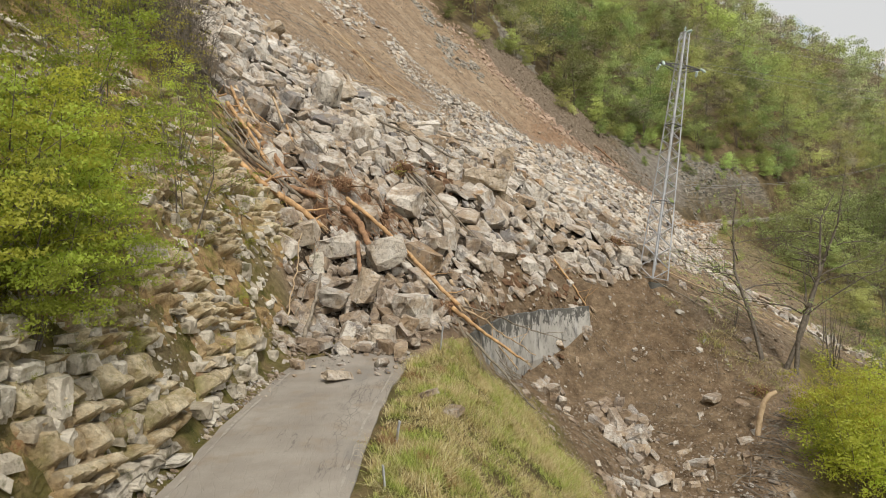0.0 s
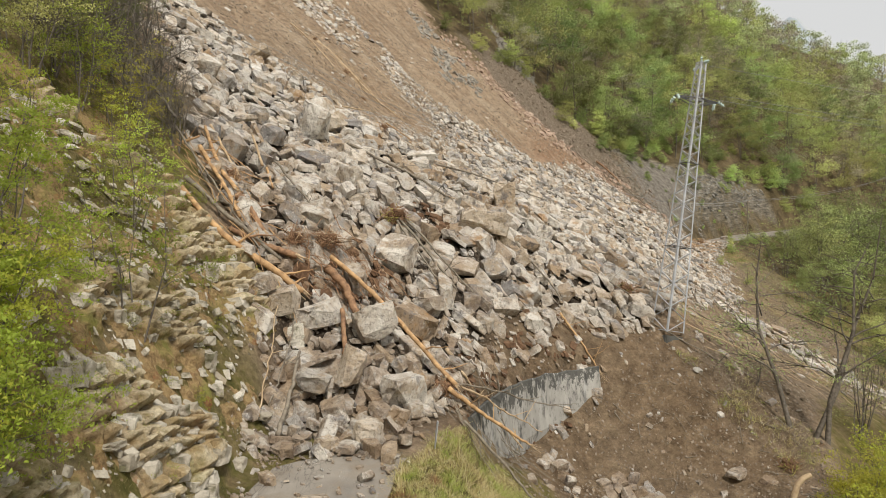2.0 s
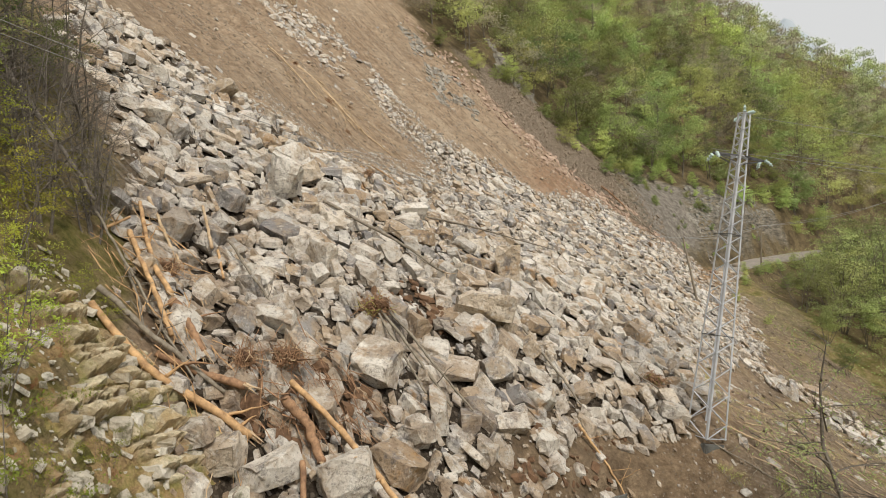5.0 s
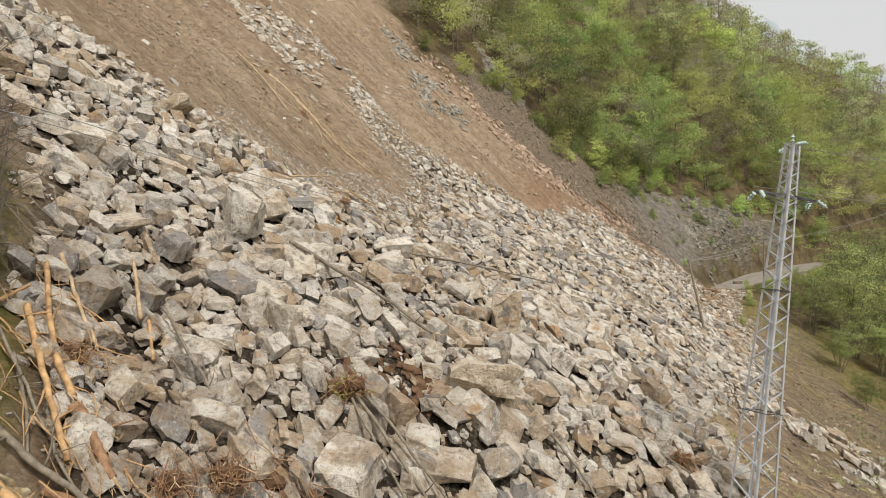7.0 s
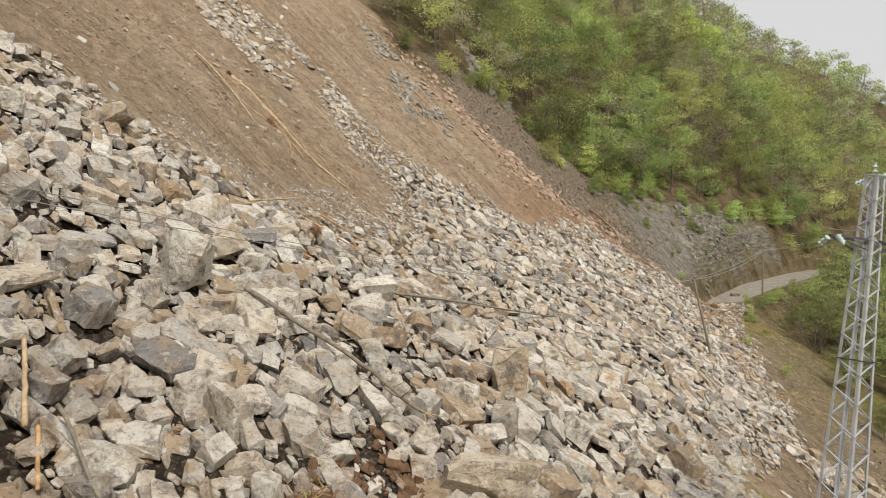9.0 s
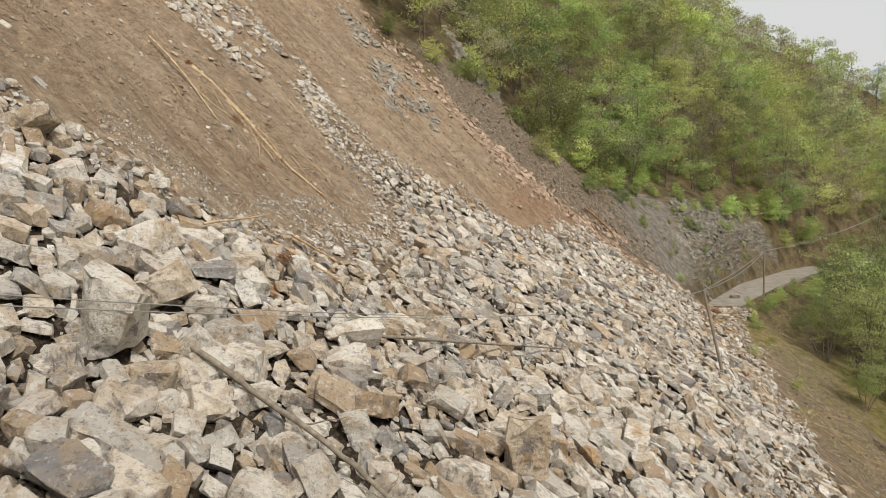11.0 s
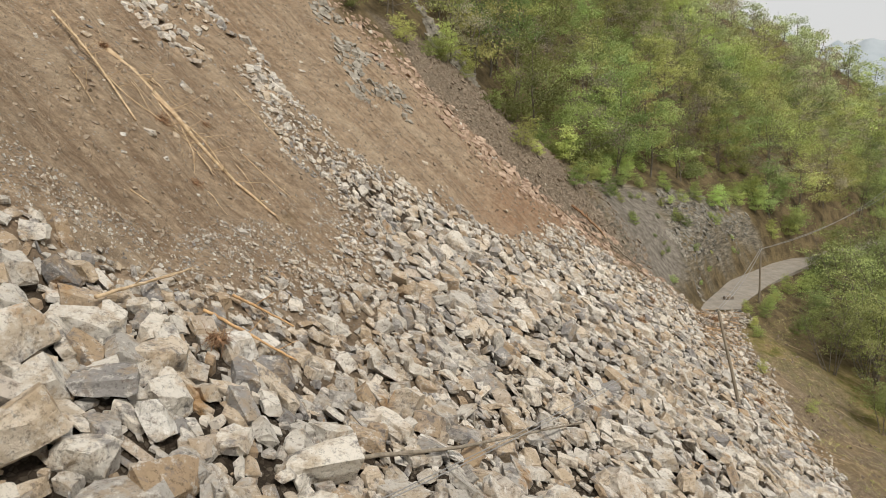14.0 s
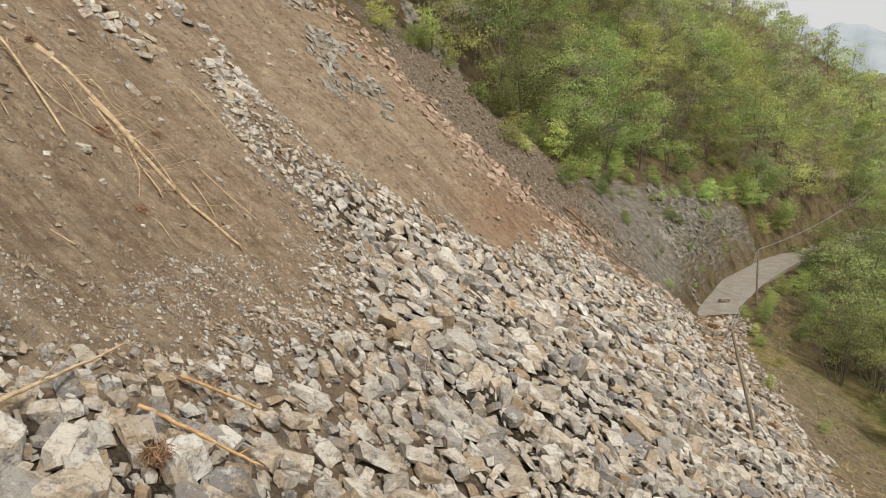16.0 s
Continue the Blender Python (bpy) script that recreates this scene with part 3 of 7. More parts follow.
quads = np.stack([idx[:-1, :-1], idx[:-1, 1:], idx[1:, 1:], idx[1:, :-1]], -1).reshape(-1, 4)
tris = np.concatenate([quads[:, [0, 1, 2]], quads[:, [0, 2, 3]]])
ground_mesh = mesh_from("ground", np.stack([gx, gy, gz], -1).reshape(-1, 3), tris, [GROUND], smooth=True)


def mask(name, values):
    a = ground_mesh.attributes.new(name, "FLOAT", "POINT")
    a.data.foreach_set("value", np.clip(values, 0, 1).astype(np.float32).ravel())


wob = fbm(gx, gy, 4.0, 4, 77) * 1.3
d_scar, d_soil, d_rub = edge_distance(SCAR, gx, gy), edge_distance(SOIL, gx, gy), edge_distance(RUBBLE, gx, gy)
soil = np.maximum(smooth_step(-0.8, 0.8, d_scar + wob), smooth_step(-0.6, 0.6, d_soil + wob))
cliff = smooth_step(-0.8, 0.8, edge_distance(CLIFF, gx, gy) + wob)
bank = smooth_step(-6.0, -7.0, gx) * smooth_step(-16, -9, gx) * smooth_step(34, 28, gy)
patchy = smooth_step(-0.35, 0.35, fbm(gx, gy, 5.0, 4, 88) + 0.15) * smooth_step(18, 24, gx) * (1 - smooth_step(-1, 1, d_scar)) * smooth_step(1, -1, d_rub)
soil = np.maximum(soil, smooth_step(-4, -1.5, d_rub) * smooth_step(50, 54, gy) * smooth_step(12, 8, gx)) * (1 - 0.25 * patchy)
mask("soil", np.maximum(soil, bank * smooth_step(-0.1, 0.6, fbm(gx, gy, 1.6, 3, 4) + 0.1) * 0.6) * (1 - cliff))
mask("grass", smooth_step(-0.6, 0.6, fbm(gx, gy, 9, 3, 41) - 1.4 + 2.2 * smooth_step(112, 96, gy)))
# grit with the painted gap shade, under the rubble
mask("shaded_grit", smooth_step(-0.3, 1.4 + 2.5 * smooth_step(52, 60, gy), d_rub + wob * 0.5) * smooth_step(26, 30, gy) * (1 - 0.7 * smooth_step(57, 61, gy) * smooth_step(5, 1, gx) * smooth_step(80, 75, gy)))
mask("marl", smooth_step(-0.6, 0.8, edge_distance(SMOOTH_MARL, gx, gy) + 0.5 * wob))
mask("shard", np.maximum(smooth_step(-0.8, 1.0, edge_distance(GREY_SLOPE, gx, gy) + 0.7 * wob), 0.55 * smooth_step(-1, 2, edge_distance(STONY_SIDE, gx, gy) + wob) * smooth_step(-0.8, 0.0, fbm(gx, gy, 3.5, 4, 95))))
mask("cliff", cliff)
mask("humus", smooth_step(0, 2, d_soil) * smooth_step(46, 40, gy) + 0.65 * smooth_step(19, 25, gx) * smooth_step(45, 55, gy) * smooth_step(112, 104, gy))
mask("red", 0.65 * smooth_step(-1.5, 0, d_scar) * smooth_step(6, 1, d_scar) * smooth_step(60, 90, gy) * smooth_step(5, 14, gx) + 0.12 * (d_soil > 0) * (gy < 60))
tagged(new("ground", ground_mesh), "steep valley side of turf, forest floor, raw brown earth and scree", "ground", kind="structure")


# ---- road ----
def asphalt():
    m = Mat("cracked_asphalt", 0.9, 0.25)
    c = m.ramp(m.noise(1.4, 6, 0.6), (0.3, (0.27, 0.24, 0.205)), (0.7, (0.385, 0.35, 0.30)))
    c = m.mix(m.ramp(m.noise(2.6, 4, 0.5, (0.6, 2.4, 1)), (0.58, 0.0), (0.66, 0.5)), c, (0.21, 0.2, 0.185))
    seam = m.noise(1.5, 6, 0.66, (0.55, 4.0, 1), (0, 0, radians(5)))
    c = m.mix(m.math("MULTIPLY", m.ramp(seam, (0.488, 0.0), (0.50, 1.0), (0.512, 0.0)), m.ramp(m.noise(3.0, 3), (0.50, 0.0), (0.58, 0.6))), c, (0.07, 0.065, 0.058))
    crack = m.voronoi(0.24, "DISTANCE_TO_EDGE", "Distance", (0.6, 1.7, 1), (0, 0, radians(8)))
    where = m.ramp(m.noise(1.6, 4, 0.5, (0.35, 3.5, 1)), (0.53, 0.0), (0.62, 0.8))
    c = m.mix(m.math("MULTIPLY", m.ramp(crack, (0.0, 0.7), (0.05, 0.0)), where), c, (0.05, 0.047, 0.043))
    dirt = m.ramp(m.noise(1.0, 5, 0.65), (0.52, 0.0), (0.7, 0.65))
    c = m.mix(dirt, c, (0.30, 0.24, 0.175))
    c = m.mix(0.55, c, m.ramp(m.noise(0.03, 4, 0.7), (0.2, 0.6), (0.8, 1.0)), "MULTIPLY")
    m.color(c)
    m.bump(m.math("ADD", m.noise(0.03, 4), m.ramp(crack, (0.0, 0.0), (0.04, 1.0))), 0.01, 0.5)
    return m.m


ASPHALT = asphalt()


def road_strip(name, left, right, label, cols=9, lift=0.05, skirt=0.25):
    """Asphalt between two edges, crowned a little, with side faces."""
    n = 120
    left, right = np.array(left, float), np.array(right, float)

    def along(p):
        s = np.concatenate([[0], np.cumsum(np.hypot(*np.diff(p, axis=0).T))])
        q = np.linspace(0, s[-1], n)
        return np.stack([np.interp(q, s, p[:, 0]), np.interp(q, s, p[:, 1])], 1)

    a, b = along(left), along(right)
    u = np.linspace(0, 1, cols)
    p = a[:, None] * (1 - u[None, :, None]) + b[:, None] * u[None, :, None]
    ragged = 0.07 * fbm(p[:, :, 0], p[:, :, 1], 0.7, 3, 2) * (np.abs(u - 0.5) > 0.45)[None]
    z = np.maximum(lift + 0.05 * (1 - (2 * u - 1) ** 2)[None] + 0.0 * p[:, :, 0], 0)
    top = np.dstack([p[:, :, 0] + ragged, p[:, :, 1], z])
    low = top[:, [0, -1]].copy()
    low[:, :, 2] -= skirt
    full = np.concatenate([low[:, :1], top, low[:, 1:]], 1)
    k = full.shape[1]
    i = np.arange(n * k).reshape(n, k)
    q = np.stack([i[:-1, :-1], i[:-1, 1:], i[1:, 1:], i[1:, :-1]], -1).reshape(-1, 4)
    me = mesh_from(name, full.reshape(-1, 3), np.concatenate([q[:, :3], q[:, [0, 2, 3]]]), [ASPHALT])
    return tagged(new(name, me), label, "road", kind="structure")


road_strip("road", [(-5.5, -60), (-5.5, 14), (-5.45, 18), (-5.0, 23.6), (-4.2, 28), (-2, 33)], [(-1.78, -60), (-1.78, 14), (-1.75, 18), (-1.25, 24.4), (0.0, 28.5), (1.2, 32)],
           "narrow cracked grey asphalt mountain road buried by rubble")
road_strip("road", [(36.2, 108.6), (38.5, 112), (48.2, 124.2), (61.3, 136), (80, 149), (97, 160.5)], [(41.0, 108.8), (42.3, 111), (51.7, 121.2), (64.4, 132.8), (83, 146), (99, 157)],
           "far stretch of grey asphalt road beyond the landslide", lift=0.04, skirt=0.9)


def edge_line(points, width, label):
    """A worn painted strip on the asphalt."""
    p = np.array(points, float)
    t = np.concatenate([[0], np.cumsum(np.hypot(*np.diff(p, axis=0).T))])
    q = np.linspace(0, t[-1], 900)
    c = np.stack([np.interp(q, t, p[:, 0]), np.interp(q, t, p[:, 1])], 1)
    wear = np.clip(fbm(q * 3, q * 0, 1.2, 3, 9) * 1.3 + 0.55, 0.12, 1)
    a, b = c.copy(), c.copy()
    a[:, 0] -= width / 2 * wear
    b[:, 0] += width / 2 * wear
    z = np.full(len(q), 0.078)
    v = np.concatenate([np.column_stack([a, z]), np.column_stack([b, z])])
    i = np.arange(len(q) - 1)
    n = len(q)
    f = np.concatenate([np.stack([i, i + n, i + n + 1], 1), np.stack([i, i + n + 1, i + 1], 1)])
    me = mesh_from("edge_line", v, f, [plain("worn_paint", (0.26, 0.235, 0.20), (0.40, 0.37, 0.32), 0.12, 0.85, 0.002)])
    return tagged(new("edge_line", me), label, "road marking", kind="structure")


edge_line([(-5.25, -60), (-5.25, 14), (-5.2, 18), (-4.78, 23.6)], 0.08, "worn pale edge line of the road")
edge_line([(-2.0, -60), (-2.0, 14), (-1.97, 18), (-1.5, 24.2)], 0.07, "worn pale edge line of the road")


# ---- rocks ----
import itertools

rng = np.random.default_rng(5)


def rock_shape(seed, flat=0.7, long=1.2, bevel=0.05, cuts=4, chip=0.5):
    """An angular broken block of unit size."""
    r = random.Random(seed)
    bm = bmesh.new()
    half = (0.5 * long * r.uniform(0.85, 1.25), 0.5 * r.uniform(0.75, 1.05), 0.5 * flat * r.uniform(0.75, 1.2))
    for sx in (-1, 1):
        for sy in (-1, 1):
            for sz in (-1, 1):
                p = Vector((sx * half[0] * r.uniform(0.72, 1.08), sy * half[1] * r.uniform(0.72, 1.08), sz * half[2] * r.uniform(0.72, 1.08)))
                if r.random() > chip:
                    bm.verts.new(p)
                else:
                    for k in range(3):
                        q = p.copy()
                        q[k] *= r.uniform(0.35, 0.75)
                        bm.verts.new(q)
    bmesh.ops.convex_hull(bm, input=bm.verts)
    for _ in range(cuts):
        n = Vector((r.gauss(0, 1), r.gauss(0, 1), r.gauss(0, 0.8))).normalized()
        far = max(v.co.dot(n) for v in bm.verts)
        g = bmesh.ops.bisect_plane(bm, geom=bm.verts[:] + bm.edges[:] + bm.faces[:], plane_co=n * far * r.uniform(0.72, 0.9), plane_no=n, clear_outer=True)
        edges = [e for e in g["geom_cut"] if isinstance(e, bmesh.types.BMEdge)]
        if edges:
            bmesh.ops.contextual_create(bm, geom=edges)
    pts = [v.co.copy() for v in bm.verts]
    bm.clear()
    for p in pts:
        bm.verts.new(p)
    bmesh.ops.remove_doubles(bm, verts=bm.verts, dist=0.05)
    g = bmesh.ops.convex_hull(bm, input=bm.verts)
    loose = [v for v in bm.verts if not v.link_faces]
    bmesh.ops.delete(bm, geom=loose, context="VERTS")
    bmesh.ops.dissolve_limit(bm, angle_limit=radians(9), verts=bm.verts, edges=bm.edges)
    if bevel:
        bmesh.ops.bevel(bm, geom=bm.edges[:], offset=bevel, segments=1, affect="EDGES", profile=0.6)
    bmesh.ops.triangulate(bm, faces=bm.faces)
    bm.verts.index_update()
    v = np.array([w.co for w in bm.verts])
    f = np.array([[w.index for w in q.verts] for q in bm.faces])
    bm.free()
    return v, f


def broken(shape, seed, depth=0.035):
    """Splits the faces of a block and roughens them."""
    v, f = shape
    bm = bmesh.new()
    vs = [bm.verts.new(p) for p in v]
    for t in f:
        bm.faces.new([vs[i] for i in t])
    bm.normal_update()
    bmesh.ops.subdivide_edges(bm, edges=[e for e in bm.edges if e.calc_length() > 0.42], cuts=1, use_grid_fill=True)
    bmesh.ops.triangulate(bm, faces=bm.faces)
    bm.normal_update()
    q = random.Random(seed)
    for w in bm.verts:
        w.co += w.normal * q.uniform(-1.2, 0.5) * depth + Vector((q.gauss(0, 1), q.gauss(0, 1), q.gauss(0, 1))) * depth * 0.35
    bm.verts.index_update()
    out = np.array([w.co for w in bm.verts]), np.array([[w.index for w in t.verts] for t in bm.faces])
    bm.free()
    return out


STONES = [rock_shape(500 + k, (0.4, 0.6, 0.85)[k % 3], (1.0, 1.35, 1.8)[k // 3 % 3], 0.0, 2, 0.35) for k in range(24)]
BROKEN = [broken(rock_shape(700 + k, (0.45, 0.65, 0.9)[k % 3], (1.0, 1.3, 1.7)[k // 3 % 3], 0.0, 4), k) for k in range(24)]
BLOCKS = [broken(rock_shape(100 + k, (0.5, 0.7, 0.9)[k % 3], (1.0, 1.25, 1.5)[k // 3 % 3], 0.0, 5), k, 0.04) for k in range(18)]
PEBBLES = [(np.array([(1, 0, 0), (-1, 0, 0), (0, 1, 0), (0, -1, 0), (0, 0, 1), (0, 0, -1)]) * 0.5 * np.random.default_rng(k).uniform(0.55, 1.25, (6, 3)) + np.random.default_rng(k + 50).normal(0, 0.1, (6, 3)), np.array([(0, 2, 4), (2, 1, 4), (1, 3, 4), (3, 0, 4), (2, 0, 5), (1, 2, 5), (3, 1, 5), (0, 3, 5)])) for k in range(16)]
CHIPS = [rock_shape(300 + k, (0.45, 0.6, 0.8)[k % 3], (1.1, 1.5)[k % 2], 0.0, 0, 0.12) for k in range(14)]


def turns(n, steep=0.5):
    """Random rotations, lying more or less flat."""
    yaw, tilt, way = rng.uniform(0, 2 * math.pi, n), rng.normal(0, steep, n), rng.uniform(0, 2 * math.pi, n)
    out = np.empty((n, 3, 3))
    for i in range(n):
        out[i] = np.array((Matrix.Rotation(tilt[i], 3, (math.cos(way[i]), math.sin(way[i]), 0)) @ Matrix.Rotation(yaw[i], 3, "Z")))
    return out


def strew(outline, tries, sizes, spacing, keep=None, seed=1, taken=None, margin=0.0):
    """Throws stones of falling size into an outline so that they lie close but hardly overlap."""
    r = np.random.default_rng(seed)
    px, py = [p[0] for p in outline], [p[1] for p in outline]
    x, y = r.uniform(min(px), max(px), tries), r.uniform(min(py), max(py), tries)
    ok = edge_distance(outline, x, y) > margin + 0.8 * fbm(x, y, 2.0, 2, 12)
    x, y = x[ok], y[ok]
    s = sizes(x, y, r.random(len(x)))
    if keep is not None:
        k = keep(x, y, s, r.random(len(x)))
        x, y, s = x[k], y[k], s[k]
    order = np.argsort(-s)
    cell = 0.8
    grid = taken if taken is not None else {}
    chosen = []
    for i in order:
        cx, cy = int(x[i] // cell), int(y[i] // cell)
        reach = int((s[i] + 1.8) * spacing / cell) + 1 if s[i] > 0.5 else int((s[i] + 1.0) * spacing / cell) + 1
        free = True
        for a in range(cx - reach, cx + reach + 1):
            for b in range(cy - reach, cy + reach + 1):
                for (ox, oy, os) in grid.get((a, b), ()):
                    if (ox - x[i]) ** 2 + (oy - y[i]) ** 2 < (spacing * 0.5 * (os + s[i])) ** 2:
                        free = False
                        break
                if not free:
                    break
            if not free:
                break
        if free:
            grid.setdefault((cx, cy), []).append((x[i], y[i], s[i]))
            chosen.append(i)
    chosen = np.array(chosen, int)
    return x[chosen], y[chosen], s[chosen], grid


def slope_turn(x, y):
    """Leans stones with the hillside."""
    e = 1.1
    gx_, gy_ = (base_height(x + e, y) - base_height(x - e, y)) / (2 * e), (base_height(x, y + e) - base_height(x, y - e)) / (2 * e)
    return gx_, gy_


def coarse(lo, hi, power=1.0):
    """Stone sizes, coarser towards the toe and finer under the scar."""
    def size(x, y, u):
        far = 1 - 0.12 * smooth_step(40, 34, y) - 0.18 * smooth_step(50, 66, y) - 0.18 * smooth_step(80, 100, y)
        edge = 1 - 0.35 * smooth_step(4, 0, edge_distance(RUBBLE, x, y)) * smooth_step(52, 60, y) - 0.25 * smooth_step(6, 1, edge_distance(RUBBLE, x, y)) * smooth_step(58, 62, y) * smooth_step(4, 1, x)
        return (lo + (hi - lo) * u ** power) * far * edge
    return size


GRID = {}
boulder_meshes = [mesh_from("boulder", v, f, [BOULDER]) for v, f in BLOCKS]


def boulder(x, y, size, shape, rot, stretch=(1, 1, 1), lift=0.32, label="angular pale grey limestone boulder lying in the slide", z=None, mesh=None):
    ob = new("boulder", mesh or boulder_meshes[shape])
    z = float(ground_height(x, y)) + lift * size if z is None else z
    ob.matrix_basis = Matrix.Translation((x, y, z)) @ Matrix([list(q) for q in rot]).to_4x4() @ Matrix.Diagonal((size * stretch[0], size * stretch[1], size * stretch[2], 1))
    return tagged(ob, label, "boulder", "boulders of the slide")


TONES = {"pale": (0.56, "large pale limestone boulder with clean broken faces"), "white": (0.985, "nearly white freshly broken limestone block"), "tan": (0.75, "large tan-stained blocky limestone boulder"),
         "brown": (0.90, "brown weathered boulder caught in the heap"), "grey": (0.26, "grey angular limestone boulder in the heap"), "ochre": (0.80, "boulder with orange ochre stained face")}
GREAT = [broken(rock_shape(1100 + k, (0.75, 0.95)[k % 2], (1.0, 1.2, 1.1)[k % 3], 0.0, 8, 0.7), k, 0.05) for k in range(18)]
TONE_ROCK = {name: limestone(name + "_limestone", tone) for name, (tone, _) in TONES.items()}
tone_meshes = {}
HERO_COUNT = itertools.count()


def great_boulder(x, y, z, size, stretch, tone):
    """One of the large blocks that can be told apart, at its own place."""
    k = next(HERO_COUNT)
    shape = (k * 5 + 2) % 18
    if (shape, tone) not in tone_meshes:
        tone_meshes[shape, tone] = mesh_from("boulder", *GREAT[shape], [TONE_ROCK[tone]])
    yaw = np.array(Matrix.Rotation((k * 2.4) % 1.6 - 0.8, 3, "Z"))
    boulder(x, y, size, shape, yaw @ np.array(Matrix.Rotation(0.35 * math.sin(k * 1.7), 3, "Y") @ Matrix.Rotation(0.3 * math.sin(k * 2.9), 3, "X")), stretch, label=TONES[tone][1], z=z, mesh=tone_meshes[shape, tone])
    GRID.setdefault((int(x // 0.8), int(y // 0.8)), []).append((x, y, size * 0.62))


great_boulder(-4.7, 42.4, 8.5, 1.7, (0.95, 0.55, 1.35), "pale")
great_boulder(-2.6, 43.2, 7.2, 1.15, (1, 0.8, 0.95), "white")
great_boulder(-5.7, 43.3, 9.0, 1.2, (1.1, 0.7, 0.95), "pale")
great_boulder(-3.9, 41.1, 7.1, 1.5, (0.85, 0.7, 1.3), "tan")
great_boulder(-5.4, 40.6, 7.2, 1.25, (1.1, 0.8, 0.75), "pale")
great_boulder(-7.4, 48.9, 12.0, 1.8, (1, 0.8, 1.35), "pale")
great_boulder(-8.0, 54.3, 13.4, 1.8, (1.15, 0.8, 0.85), "pale")
great_boulder(-1.7, 52.5, 9.3, 1.6, (1.15, 0.8, 0.95), "pale")
great_boulder(2.4, 52.7, 8.2, 1.35, (1, 0.9, 1.05), "tan")
great_boulder(-5.8, 52.2, 11.3, 1.3, (1, 0.8, 0.95), "pale")
great_boulder(-6.8, 51.7, 12.3, 1.4, (1.1, 0.8, 0.9), "tan")
great_boulder(-6.3, 48.1, 10.3, 1.4, (1.2, 0.8, 0.8), "ochre")
great_boulder(8.1, 63.4, 6.6, 1.4, (1.1, 0.9, 0.5), "white")
great_boulder(4.1, 50.2, 7.4, 1.6, (0.85, 0.8, 1.25), "ochre")
great_boulder(0.8, 42.9, 5.7, 1.7, (1.15, 0.8, 0.85), "brown")
great_boulder(2.4, 43.0, 6.3, 1.8, (1.3, 0.8, 0.75), "tan")
great_boulder(3.5, 44.4, 4.9, 1.7, (1.05, 0.85, 1.0), "tan")
great_boulder(8.2, 57.2, 5.2, 1.8, (1.5, 0.8, 0.65), "pale")
great_boulder(-7.3, 37.5, 6.6, 1.4, (1.2, 0.9, 0.75), "pale")
great_boulder(-7.0, 40.0, 8.1, 1.25, (1.2, 0.9, 0.85), "pale")
great_boulder(-10.7, 47.8, 12.5, 1.35, (1.1, 0.8, 0.9), "grey")
great_boulder(-13.4, 56.9, 17.3, 1.7, (1.7, 0.8, 0.6), "tan")
great_boulder(-11.1, 44.2, 11.9, 1.6, (1.7, 0.8, 0.45), "tan")
great_boulder(-3.05, 29.5, 1.85, 1.2, (0.8, 0.75, 1.25), "tan")
great_boulder(-1.1, 29.1, 1.15, 1.5, (1, 0.9, 0.95), "pale")
great_boulder(-2.45, 32.2, 2.95, 1.55, (1, 0.9, 1.05), "pale")
great_boulder(-2.2, 26.3, 0.55, 1.0, (1, 0.8, 0.95), "tan")
great_boulder(-1.35, 27.0, 0.7, 0.95, (0.8, 0.8, 1.05), "brown")
great_boulder(-4.5, 32.0, 3.3, 1.4, (1.2, 0.9, 0.85), "pale")
great_boulder(-5.9, 31.5, 3.9, 1.35, (1.1, 0.9, 0.85), "tan")
great_boulder(-3.2, 22.0, 0.24, 0.75, (1.35, 0.7, 0.6), "tan")
great_boulder(-4.3, 28.8, 1.6, 1.0, (1.2, 0.8, 0.65), "grey")

LAYERS = []
for tries, size, gap, seed in ((110, coarse(1.4, 2.1), 0.95, 3), (1300, coarse(0.9, 1.4, 1.6), 0.85, 4), (15000, coarse(0.45, 0.9, 1.5), 0.76, 5), (52000, coarse(0.2, 0.42), 0.7, 6)):
    x_, y_, s_, GRID = strew(RUBBLE, tries, size, gap, seed=seed, taken=GRID,
                             keep=(lambda x, y, s, u: (s > 0) & ((y < 64) | (u < 0.35)) & ~((x > 13) & (y < 60)) & (y > 33.5) & ((seed == 4) | (y < 52))) if seed <= 4 else (lambda x, y, s, u: (np.hypot(x + 0.8, (y - 42.9) * 0.8) > 1.3) | (u > 0.85)))
    LAYERS.append((x_, y_, s_))


def joined_rocks(name, shapes, x, y, s, label, material, category="rubble", steep=0.5, sink=0.2, lift=0.0):
    n = len(x)
    kind = rng.integers(0, len(shapes), n)
    rot = turns(n, steep)
    stretch = rng.uniform(0.7, 1.3, (n, 3))
    z = ground_height(x, y) + lift + (sink - 0.1 * rng.random(n)) * s
    vs, fs, o = [], [], 0
    sx, sy = (np.clip(g, -0.5, 0.5) for g in slope_turn(x, y))
    for i in range(n):
        v, f = shapes[kind[i]]
        w = (v * (s[i] * stretch[i])) @ rot[i].T
        w[:, 2] += 0.8 * (w[:, 0] * sx[i] + w[:, 1] * sy[i])
        w += (x[i], y[i], z[i])
        vs.append(w)
        fs.append(f + o)
        o += len(v)
    me = mesh_from(name, np.concatenate(vs), np.concatenate(fs), [material])
    return tagged(new(name, me), label, category, kind="stuff")


